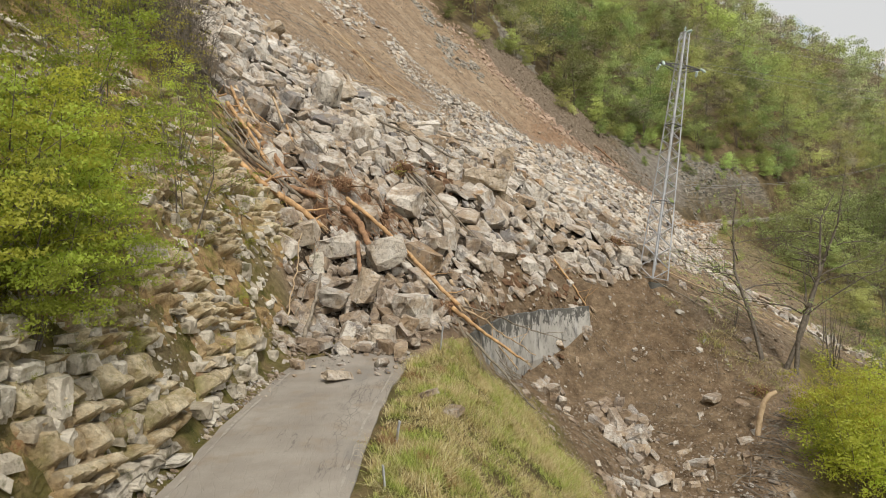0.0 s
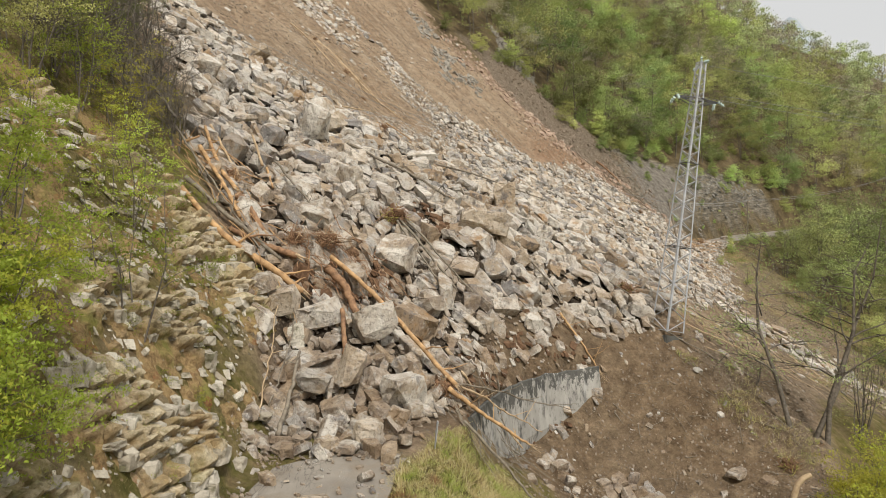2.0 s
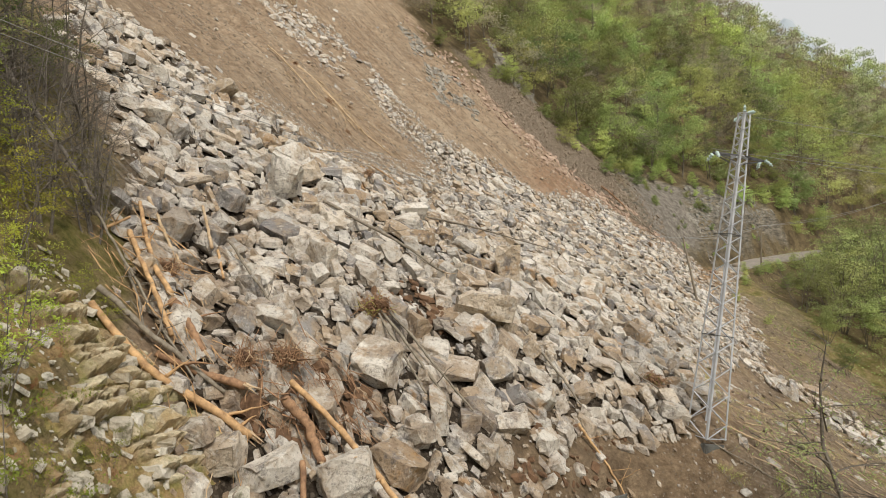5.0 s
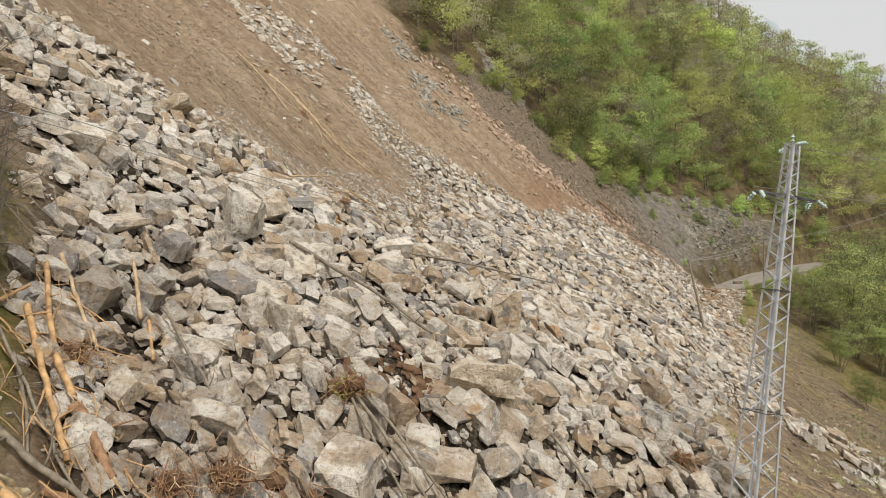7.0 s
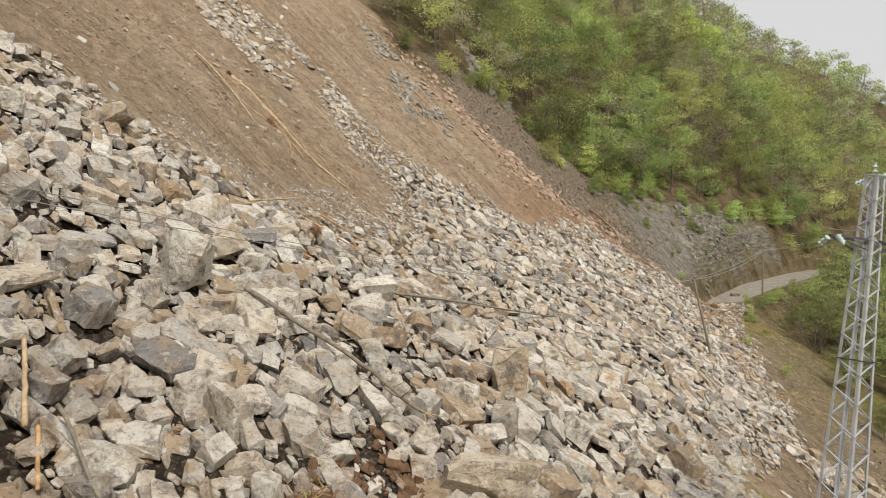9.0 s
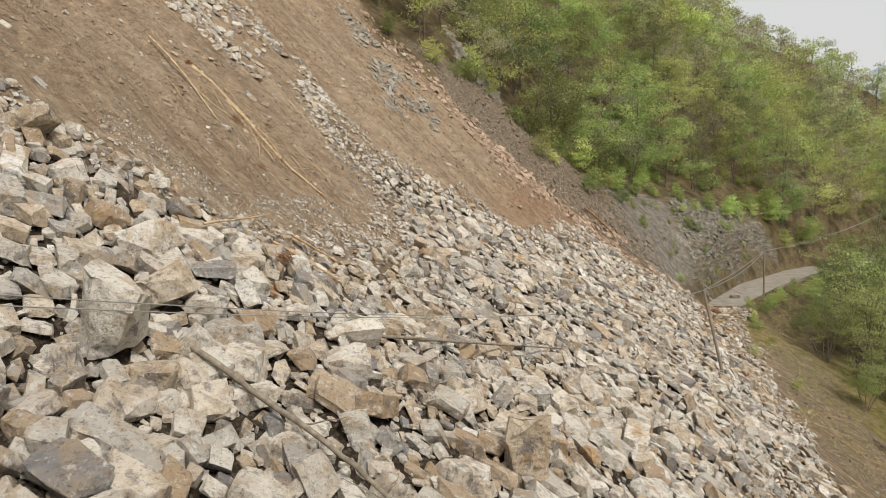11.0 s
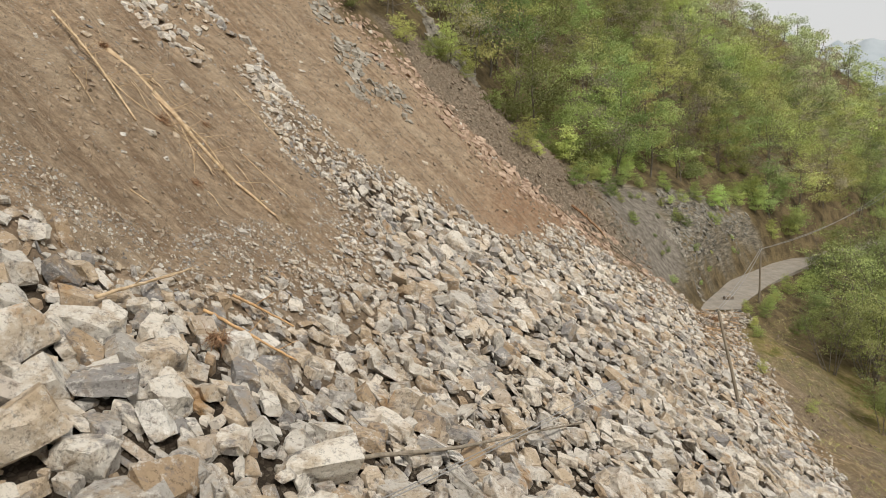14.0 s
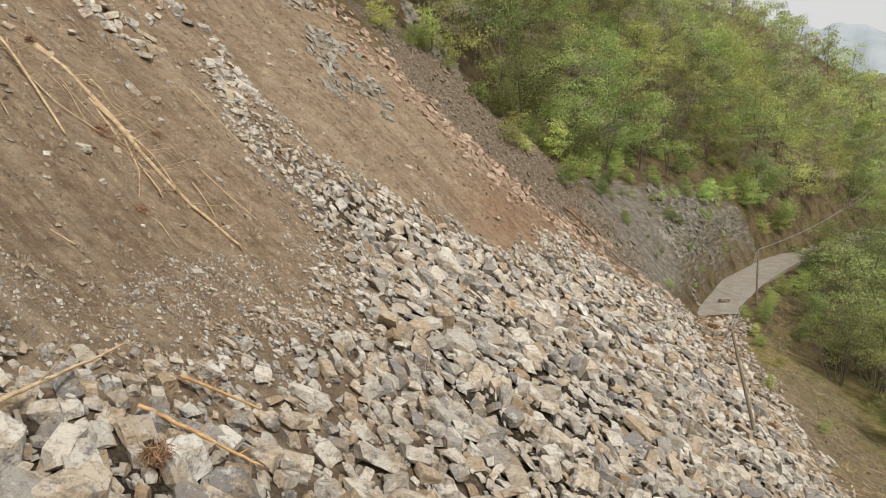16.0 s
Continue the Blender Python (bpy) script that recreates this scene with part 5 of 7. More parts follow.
trail([(-9.92, 32.36, 8.04), (-8.9, 32.1, 6.9), (-7.92, 31.94, 5.9), (-6.2, 32.2, 4.7), (-5.27, 32.44, 3.85)], 0.105, 0.14, TAN, "long stripped tan log lying along the bank edge", 3, True, 0.25)
trail([(-8.18, 32.7, 6.5), (-7.0, 33.0, 5.8), (-5.6, 33.2, 5.3)], 0.10, 0.14, RED, "thick reddish-brown trunk half buried in rubble", 1, True, 0.15)
trail([(-8.4, 34.9, 7.7), (-7.65, 34.2, 7.0), (-7.05, 33.8, 6.2)], 0.16, 0.11, RED, "barked reddish stump of a trunk in the heap", 1, True, 0.2)
trail([(-11.0, 39.1, 10.7), (-10.0, 37.1, 9.3), (-9.35, 36.0, 8.5), (-8.4, 34.9, 7.7)], 0.075, 0.10, TAN, "slim stripped trunk leaning down the rubble edge", 3, True, 0.38)
trail([(-10.7, 37.3, 9.7), (-9.9, 36.1, 8.9), (-8.8, 34.5, 7.9), (-7.9, 33.4, 6.6)], 0.10, 0.08, TAN, "stripped bent trunk with torn bark", 3, False, 0.35)
trail([(-11.3, 36.6, 9.95), (-10.9, 37.9, 10.3)], 0.06, 0.05, TAN, "short tan branch wedged in the rubble", 1, False, 0.2)
trail([(-10.2, 35.6, 8.9), (-9.2, 34.2, 7.8), (-8.6, 33.0, 6.9)], 0.05, 0.04, GREYW, "thin grey bent branch beside the logs", 3, False, 0.2)
trail([(-9.4, 41.6, 10.5), (-8.4, 39.4, 8.9)], 0.06, 0.07, PALE, "pale broken stake standing out of the rubble", 0, False, 0.3)
trail([(-4.5, 34.2, 5.15), (-3.05, 33.4, 4.1), (-1.56, 32.3, 2.8), (-0.2, 31.0, 1.5), (0.7, 29.9, 0.8)], 0.10, 0.08, TAN, "long orange stripped trunk pointing down over the heap", 4, True, 0.25)
trail([(-4.5, 33.4, 4.8), (-3.75, 33.2, 4.0), (-3.2, 32.5, 3.0)], 0.17, 0.14, RED, "thick reddish broken trunk among boulders", 0, True, 0.25)
lay((-9.9, 32.9), (-6.2, 32.9), 0.10, 0.07, GREYW, "grey weathered log beside the stripped one", 2, 0.06, (0.5, 0.5), False)
lay((-11.4, 36.2), (-6.9, 32.4), 0.05, 0.03, GREYW, "thin grey branch across the logs", 3, 0.08, (1.0, 0.6), False)
lay((-11.0, 40.0), (-9.2, 38.0), 0.07, 0.05, PALE, "pale splintered branch at the rubble edge", 2, 0.08, (0.6, 0.5), True)
lay((-8.3, 39.8), (-7.7, 38.4), 0.06, 0.05, TAN, "short tan broken branch in the rubble", 0, 0.04, (0.6, 0.5), False)
lay((-8.0, 40.2), (-4.4, 36.0), 0.06, 0.03, GREYW, "long dark bent branch lying down the rubble", 3, 0.07, (0.9, 0.6), False)
lay((-3.4, 30.4), (-3.7, 32.0), 0.10, 0.09, RED, "short upright reddish stub between boulders", 0, 0.03, (0.8, 1.0), False)
lay((-5.5, 27.4), (-5.3, 30.6), 0.035, 0.02, DRIFT, "thin pale root hanging beside the bank", 2, 0.16, (0.4, 1.6), False)
lay((-5.0, 26.2), (-4.9, 29.6), 0.08, 0.05, GREYW, "bent grey root lying against the bank", 2, 0.10, (0.3, 1.2), False)
lay((-5.6, 26.6), (-5.7, 29.9), 0.03, 0.015, PALE, "thin pale root hanging beside the bank", 2, 0.16, (0.6, 1.9), False)
lay((-5.9, 49.9), (0.7, 45.0), 0.10, 0.06, GREYW, "long grey-brown trunk lying across the boulders", 5, 0.05, (0.5, 0.75), True)
lay((-1.9, 40.0), (0.8, 37.2), 0.06, 0.05, GREYW, "grey-green stem growing from an upturned root", 1, 0.04, (0.9, 0.7), False)
lay((-1.7, 40.2), (1.6, 37.4), 0.05, 0.04, GREYW, "grey-green stem growing from an upturned root", 1, 0.04, (0.95, 0.8), False)
lay((-2.0, 39.8), (-0.1, 37.0), 0.05, 0.04, GREYW, "grey-green stem growing from an upturned root", 1, 0.04, (0.9, 0.7), False)
lay((0.3, 33.2), (3.3, 33.9), 0.08, 0.04, PALE, "pale stripped root lying on brown soil", 3, 0.08, (0.45, 0.35), False)
lay((0.9, 31.9), (3.4, 32.9), 0.05, 0.03, PALE, "pale root reaching over the wall", 2, 0.08, (0.45, 0.7), False)
lay((0.4, 29.8), (3.4, 30.6), 0.10, 0.04, TAN, "tan branch hanging over the wall", 4, 0.07, (0.6, 1.6), True)
lay((0.6, 30.4), (6.0, 35.6), 0.04, 0.02, GREYW, "thin grey branch hanging before the wall", 4, 0.06, (0.7, 2.2), False)
lay((0.9, 28.4), (3.5, 27.6), 0.06, 0.03, GREYW, "dark bent branch lying over the grass edge", 3, 0.09, (0.3, 0.6), False)
lay((0.2, 30.2), (4.2, 33.0), 0.05, 0.02, PALE, "pale torn branch over the wall", 4, 0.08, (0.8, 2.0), False)
lay((6.0, 40.1), (7.8, 38.9), 0.06, 0.03, TAN, "tan root clump end over the wall", 5, 0.10, (0.4, 0.3), True)
lay((4.2, 44.0), (6.3, 41.0), 0.06, 0.04, GREYW, "bent pale branch among boulders", 2, 0.08, (0.7, 0.7), False)
lay((8.0, 45.5), (11.5, 43.0), 0.05, 0.03, GREYW, "dark branch lying towards the pylon foot", 3, 0.06, (0.6, 0.4), False)
lay((13.0, 43.0), (17.5, 42.8), 0.05, 0.03, PALE, "pale stripped branch by the pylon foot", 2, 0.06, (0.25, 0.2), False)
lay((11.0, 42.4), (17.0, 40.2), 0.04, 0.02, GREYW, "dark thin branch below the pylon", 3, 0.06, (0.25, 0.2), False)
lay((-6.8, 56.7), (-5.2, 60.4), 0.055, 0.03, PALE, "pale straw-coloured forked branch on the scree", 2, 0.05, (0.75, 0.8), True)
lay((-4.6, 59.0), (-2.0, 58.8), 0.055, 0.03, TAN, "brown torn branch on the scree", 2, 0.06, (0.55, 0.55), False)
lay((-4.0, 60.6), (-2.2, 61.2), 0.05, 0.03, TAN, "short tan branch on the scree", 1, 0.06, (0.5, 0.5), False)
lay((30.6, 88.6), (30.2, 82.2), 0.08, 0.05, PALE, "straw-coloured trunk at the edge of the slide", 4, 0.05, (0.4, 0.3), True)
lay((29.6, 87.5), (29.9, 81.0), 0.06, 0.03, PALE, "straw-coloured branch at the edge of the slide", 4, 0.06, (0.4, 0.3), False)
lay((27.5, 84.5), (30.6, 80.6), 0.05, 0.03, TAN, "tan broken branch at the edge of the slide", 3, 0.06, (0.4, 0.3), False)
lay((23.5, 95.0), (26.5, 98.0), 0.05, 0.03, GREYW, "grey-brown branch lying across the far scree", 4, 0.14, (0.6, 0.5), False)
lay((21.5, 106.5), (24.4, 105.2), 0.14, 0.09, RED, "reddish trunk lying along the scar edge", 3, 0.10, (0.4, 0.4), True)
lay((24.8, 104.8), (27.6, 103.4), 0.09, 0.06, GREYW, "grey broken trunk at the scar edge", 4, 0.10, (0.4, 0.4), True)
lay((17.6, 104.2), (21.0, 103.5), 0.06, 0.04, GREYW, "grey-brown trunk lying along the scar edge", 3, 0.09, (0.4, 0.4), True)
lay((-16.5, 39.2), (-11.2, 35.8), 0.13, 0.06, BARK, "dark fallen trunk on the bank above the slide", 4, 0.06, (1.6, 1.5), False)


trail([(-11.8, 76.4, 21.95), (-10.6, 76.0, 21.0), (-9.35, 75.2, 19.75), (-8.0, 74.4, 18.35), (-6.7, 73.4, 16.9), (-4.9, 72.6, 15.2), (-3.4, 71.6, 14.1)], 0.17, 0.05, PALE, "stripped pale trunk lying down the bare scar", 10, True, 0.08)
trail([(-9.9, 75.5, 20.2), (-8.6, 74.2, 18.7), (-7.4, 73.2, 17.3), (-6.3, 71.9, 16.2)], 0.075, 0.03, PALE, "splintered pale strand split from the stripped trunk", 8, True, 0.1)
trail([(-9.5, 75.0, 19.8), (-8.2, 74.5, 18.6), (-7.0, 74.0, 17.6), (-5.8, 72.9, 16.1)], 0.06, 0.02, PALE, "splintered pale strand split from the stripped trunk", 7, True, 0.1)
trail([(-8.0, 74.0, 18.2), (-7.2, 72.6, 17.0), (-6.9, 71.0, 16.2)], 0.04, 0.02, PALE, "pale root strand on the bare scar", 5, True, 0.1)
trail([(-14.5, 77.3, 23.9), (-12.8, 75.3, 22.4), (-11.4, 73.6, 21.0), (-10.3, 72.2, 19.75), (-9.1, 70.7, 18.35)], 0.07, 0.04, PALE, "slender stripped sapling lying down the bare scar", 7, False, 0.08)
trail([(-11.2, 73.4, 20.7), (-9.9, 72.6, 19.5), (-8.6, 72.8, 18.5), (-7.6, 73.6, 17.8)], 0.03, 0.02, PALE, "bent pale root lying across the bare scar", 5, False, 0.08)
trail([(-12.1, 71.1, 21.0), (-11.2, 70.3, 20.1), (-10.3, 69.1, 19.05)], 0.03, 0.015, PALE, "thin stripped branch on the bare scar", 4, False, 0.06)
trail([(-6.7, 82.5, 20.5), (-5.2, 81.5, 18.9), (-4.0, 80.7, 17.7)], 0.035, 0.02, PALE, "thin stripped branch on the bare scar", 2, False, 0.06)
trail([(-5.5, 75.8, 16.95), (-4.1, 74.7, 15.75), (-2.7, 74.0, 14.6)], 0.03, 0.02, PALE, "thin stripped branch on the bare scar", 2, False, 0.06)
trail([(-10.0, 76.0, 20.5), (-9.3, 78.8, 20.7)], 0.03, 0.02, PALE, "thin pale stick lying across the bare scar", 1, False, 0.1)
trail([(-8.0, 64.8, 15.9), (-7.4, 65.0, 15.4)], 0.035, 0.03, PALE, "short pale stick on the bare earth", 0, False, 0.08)
trail([(-1.1, 54.9, 9.9), (2.3, 57.0, 9.1), (8.6, 63.6, 7.0)], 0.075, 0.035, GREYW, "long thin bare branch spanning the scree", 3, False, 0.0)


def root_ball(x, y, size, label, seed, lift=0.6, grassy=False):
    """Torn roots in a clod of earth."""
    q = np.random.default_rng(seed)
    z = float(ground_height(x, y)) + lift
    thing = tagged(new("root_ball"), label, "roots")
    thing.location = (x, y, z)
    v, f = rock_shape(seed, 0.7, 1.3, 0.06, 5)
    part_mesh("clod", mesh_from("clod", v * size * 0.5, f, [ROOT_EARTH]), thing)
    pieces, pale = [], []
    for k in range(150):
        d = q.normal(0, 1, 3)
        d /= np.linalg.norm(d)
        d[2] = d[2] * 0.45 - 0.1
        w = bent(d * size * 0.2 + q.normal(0, 0.16 * size, 3), d * size * q.uniform(0.3, 0.85) + q.normal(0, 0.2 * size, 3), 6, 0.55, seed * 200 + k, 0.15)
        (pale if k % 6 == 0 else pieces).append(tube(w, np.linspace(0.02 * size, 0.004, 6), 3))
    part_mesh("root", mesh_from("root", *gather(pieces), [RED_WOOD]), thing, "fine reddish torn roots")
    part_mesh("root", mesh_from("root", *gather(pale), [GRASS_BLADE if grassy else STRAW_WOOD]), thing, "pale stripped root strands")
    return thing


for k, (x, y, size, lift, g) in enumerate(((-4.7, 35.0, 1.1, 0.9, False), (-5.9, 34.2, 0.9, 0.7, False), (-2.1, 40.3, 1.25, 0.85, True), (10.4, 44.6, 1.0, 0.5, True), (0.2, 30.2, 0.8, 0.5, False), (-4.0, 57.5, 0.6, 0.5, False), (28.6, 84.5, 0.9, 0.4, False), (19.5, 84.2, 0.7, 0.4, False),
                                           (35.2, 103.5, 1.2, 0.4, False), (24.0, 93.0, 0.8, 0.5, False), (15.4, 35.4, 0.8, 0.2, True), (-9.4, 37.0, 1.0, 0.4, False), (-8.7, 73.0, 0.75, 0.0, False), (-6.8, 70.2, 0.6, 0.0, False), (-7.3, 76.2, 0.5, 0.0, False), (-11.9, 76.4, 0.5, 0.1, False))):
    root_ball(x, y, size, "torn reddish-brown root ball caught in the rubble", 900 + k, lift, g)

# ---- broken ledges of the marl cliff ----
scatter("cliff_outcrop", [(9, 118.5), (14.5, 119.5), (14, 125), (8, 124)], 900, 0.2, 1.0, 2.5, "grey rock outcrop at the edge of the woods", CHIPS, 54, 0.7, sink=0.15, material=GREY_ROCK)
scatter("rock_rib", [(38.0, 111.8), (39.3, 113), (37.3, 118.5), (35.9, 118.2)], 900, 0.12, 0.5, 2.0, "grey rib of broken rock running down the marl cliff", CHIPS, 55, 0.6, sink=0.15, material=GREY_ROCK)
scatter("cliff_rock", [(38, 114), (46, 125), (58, 137), (54, 138), (45, 132), (39, 127.5), (37, 119)], 6500, 0.08, 0.55, 3.0, "dark grey shattered ledges of the marl cliff", CHIPS, 34, 0.8, sink=-0.05, material=plain("marl", (0.07, 0.067, 0.06), (0.33, 0.31, 0.265), 0.6, 0.95, 0.1))


# ---- brushwood ----
def brushwood(name, outline, count, length, label, seed, material, lift=0.25):
    q = np.random.default_rng(seed)
    px, py = [p[0] for p in outline], [p[1] for p in outline]
    pieces = []
    while len(pieces) < count:
        x, y = q.uniform(min(px), max(px)), q.uniform(min(py), max(py))
        if not bool(inside(outline, x, y)):
            continue
        a = q.normal(-0.6, 0.7)
        l = length * q.uniform(0.4, 1.3)
        x1, y1 = x + math.cos(a) * l, y + math.sin(a) * l
        z0, z1 = float(ground_height(x, y)) + lift * q.uniform(0.3, 1.5), float(ground_height(x1, y1)) + lift * q.uniform(0.3, 1.5)
        r0 = 0.012 + 0.02 * q.random() ** 2
        pieces.append(tube(bent((x, y, z0), (x1, y1, z1), 5, 0.12, seed * 1000 + len(pieces)), np.linspace(r0, r0 * 0.4, 5), 4, False))
    return tagged(new(name, mesh_from(name, *gather(pieces), [material])), label, "brushwood", kind="stuff")


brushwood("brushwood", [(-11.5, 40), (-8.5, 38), (-6.5, 34), (-5, 32.5), (-6.5, 31.8), (-9.5, 32), (-11.5, 35)], 90, 1.3, "splintered branches and twigs heaped at the rubble edge", 3, STRIPPED, 0.55)
brushwood("brushwood", [(-0.5, 29), (1.2, 28.6), (3.2, 32.5), (2.5, 35.5), (0, 34)], 70, 1.5, "torn roots and twigs over the wall", 4, DRIFT, 0.4)
brushwood("brushwood", [(27, 86), (30, 90), (33, 96), (31.5, 86), (31, 80), (28, 79)], 70, 2.0, "straw-coloured broken branches at the slide edge", 5, STRAW_WOOD, 0.35)
brushwood("brushwood", [(12.5, 42), (19, 42), (24, 50), (21, 58), (15, 48)], 60, 2.2, "flattened pale branches on the slope below the pylon", 6, STRAW_WOOD, 0.12)
brushwood("brushwood", [(11, 28), (13.4, 31.5), (15.6, 33.8), (16.2, 33), (14.4, 29.5), (12, 27)], 110, 1.5, "dark tangled branches at the gully bottom", 7, BARK, 0.4)
brushwood("brushwood", [(-15, 78), (-9, 71), (-3, 69.5), (-5, 75), (-11, 79)], 45, 1.8, "thin stripped twigs on the bare scar", 8, STRAW_WOOD, 0.06)
brushwood("brushwood", [(-17, 45), (-12, 43.5), (-11, 39), (-13, 37), (-18, 42)], 90, 1.8, "grey fallen twigs beside the rubble", 9, DRIFT, 0.4)
brushwood("brushwood", [(22, 104), (24, 106.5), (29, 105), (34, 104), (33, 101), (26, 102.5)], 60, 1.6, "brown broken branches along the scar edge", 10, DRIFT, 0.3)
brushwood("brushwood", [(-5.6, 32.5), (-4.2, 33.0), (-1.6, 34.0), (-2.2, 36.6), (-4.8, 36.8), (-6.2, 34.5)], 150, 0.9, "fine reddish torn roots over the heap", 11, RED_WOOD, 0.75)
brushwood("brushwood", [(3, 30), (7, 27), (14, 30), (17, 36), (14, 42), (8, 38)], 90, 0.9, "thin twigs and roots on the torn earth", 12, DRIFT, 0.08)
brushwood("brushwood", [(29, 88), (34, 97), (38.5, 105.5), (38, 107.5), (34, 106.5), (31.5, 100), (27.5, 91)], 150, 1.1, "brown broken wood along the far edge of the rubble", 15, STRIPPED, 0.5)
scatter("earth_clods", [(30, 90), (35, 99), (39, 105.5), (38, 107.5), (34, 106.5), (32, 100), (28.5, 91)], 900, 0.1, 0.5, 2.5, "brown earth and stones along the far edge of the rubble", STONES, 49, 0.9, sink=0.35, material=BROWN_ROCK)
brushwood("brushwood", STONY_SIDE, 120, 1.6, "dry pale sticks on the stony side", 13, STRAW_WOOD, 0.1)


# ---- lattice pylon ----
def pylon():
    foot, head = Vector((12.05, 42.35, 0.55)), Vector((14.12, 44.27, 14.75))
    thing = tagged(new("pylon"), "grey galvanised lattice power pylon leaning out of the slide", "pylon")
    axis = (head - foot).normalized()
    turn = axis.to_track_quat("Z", "Y").to_matrix().to_4x4() @ Matrix.Rotation(radians(-16), 4, "Z")
    thing.matrix_basis = Matrix.Translation(foot) @ turn
    height = (head - foot).length
    w0, w1 = 1.2, 0.39

    def half(z):
        return (w0 + (w1 - w0) * min(z / height, 1)) / 2

    corners = ((1, 1), (-1, 1), (-1, -1), (1, -1))
    for cx_, cy_ in corners:
        bm = bmesh.new()
        a, b = Vector((cx_ * half(0), cy_ * half(0), 0)), Vector((cx_ * half(height), cy_ * half(height), height))
        bar(bm, a + Vector((-cx_ * 0.045, 0, 0)), b + Vector((-cx_ * 0.045, 0, 0)), 0.085, 0.016, (0, 1, 0))
        bar(bm, a + Vector((0, -cy_ * 0.045, 0)), b + Vector((0, -cy_ * 0.045, 0)), 0.085, 0.016, (1, 0, 0))
        part("leg", bm, STEEL, thing)
    levels = [0.0]
    while levels[-1] < height - 0.5:
        levels.append(levels[-1] + half(levels[-1]) * 1.12)
    levels[-1] = height
    for k in range(4):
        (ax, ay), (bx_, by_) = corners[k], corners[(k + 1) % 4]
        for i in range(len(levels) - 1):
            z0, z1 = levels[i], levels[i + 1]
            flip = (i + k) % 2
            p = Vector((ax * half(z0), ay * half(z0), z0)) if flip else Vector((bx_ * half(z0), by_ * half(z0), z0))
            q = Vector((bx_ * half(z1), by_ * half(z1), z1)) if flip else Vector((ax * half(z1), ay * half(z1), z1))
            bm = bmesh.new()
            bar(bm, p, q, 0.055, 0.02)
            part("brace", bm, STEEL, thing)
    for z in (0.05, height * 0.31, height * 0.62, height * 0.865, height):
        bm = bmesh.new()
        for k in range(4):
            (ax, ay), (bx_, by_) = corners[k], corners[(k + 1) % 4]
            bar(bm, (ax * half(z), ay * half(z), z), (bx_ * half(z), by_ * half(z), z), 0.07, 0.03)
        part("ring", bm, STEEL if z < 1 or z > 12 else DARK_STEEL, thing)
    z = height * 0.865
    inv = thing.matrix_basis.inverted()
    for side, tip in ((-1, Vector((12.7, 44.0, 13.6))), (1, Vector((15.45, 44.35, 13.25)))):
        tip = inv @ tip
        d = Vector((tip.x, tip.y, 0)).normalized()
        arm_end = d * 1.25 + Vector((0, 0, z))
        bm = bmesh.new()
        perp = Vector((-d.y, d.x, 0))
        for s in (-1, 1):
            bar(bm, d * 0.1 + perp * s * half(z) + Vector((0, 0, z)), arm_end + perp * s * 0.04, 0.06, 0.06)
            bar(bm, d * half(z) + perp * s * half(z) + Vector((0, 0, z - 0.3)), arm_end + perp * s * 0.04, 0.04, 0.04)
        bar(bm, d * 0.6 + perp * 0.16 + Vector((0, 0, z)), d * 0.6 - perp * 0.16 + Vector((0, 0, z)), 0.04)
        arm = part("cross_arm", bm, DARK_STEEL, thing, "dark steel cross-arm")
        for k, hang in enumerate(((0.12, 0.35), (0.28, 0.55))):
            insulator(arm, arm_end + perp * (0.18 * (1 if k else -1)) - d * 0.1, (d * (0.3 if side > 0 else 0.1) + perp * (0.75 if k else -0.75) + Vector((0, 0, -0.55))).normalized())
    topz = Vector((0, 0, height))
    for d in (Vector((-1, 0.3, -0.1)), Vector((1, -0.3, -0.25))):
        insulator(thing, topz + d.normalized() * 0.3, d.normalized())
    insulator(thing, topz + Vector((0.0, 0.0, 0.05)), Vector((0.1, 0, 1)), 2)
    bm = bmesh.new()
    bmesh.ops.create_cube(bm, size=1.0, matrix=Matrix.Translation((0, 0, -0.55)) @ Matrix.Diagonal((1.25, 1.25, 0.7, 1)))
    bmesh.ops.bevel(bm, geom=bm.edges[:], offset=0.05, segments=2, affect="EDGES")
    part("footing", bm, CONCRETE, thing, "concrete footing torn out of the ground")
    return thing


def insulator(parent, start, way, discs=3):
    """A string of glass caps."""
    rot = Vector(way).normalized().to_track_quat("Z", "Y").to_matrix().to_4x4()
    bm = bmesh.new()
    for k in range(discs):
        m = Matrix.Translation(start) @ rot @ Matrix.Translation((0, 0, 0.1 + 0.15 * k))
        bmesh.ops.create_cone(bm, cap_ends=True, segments=12, radius1=0.088, radius2=0.04, depth=0.06, matrix=m)
        bmesh.ops.create_cone(bm, cap_ends=True, segments=8, radius1=0.03, radius2=0.03, depth=0.13, matrix=m @ Matrix.Translation((0, 0, 0.05)))
    return part("insulator", bm, GLASS_CAP, parent, "pale glass insulator string")


pylon()


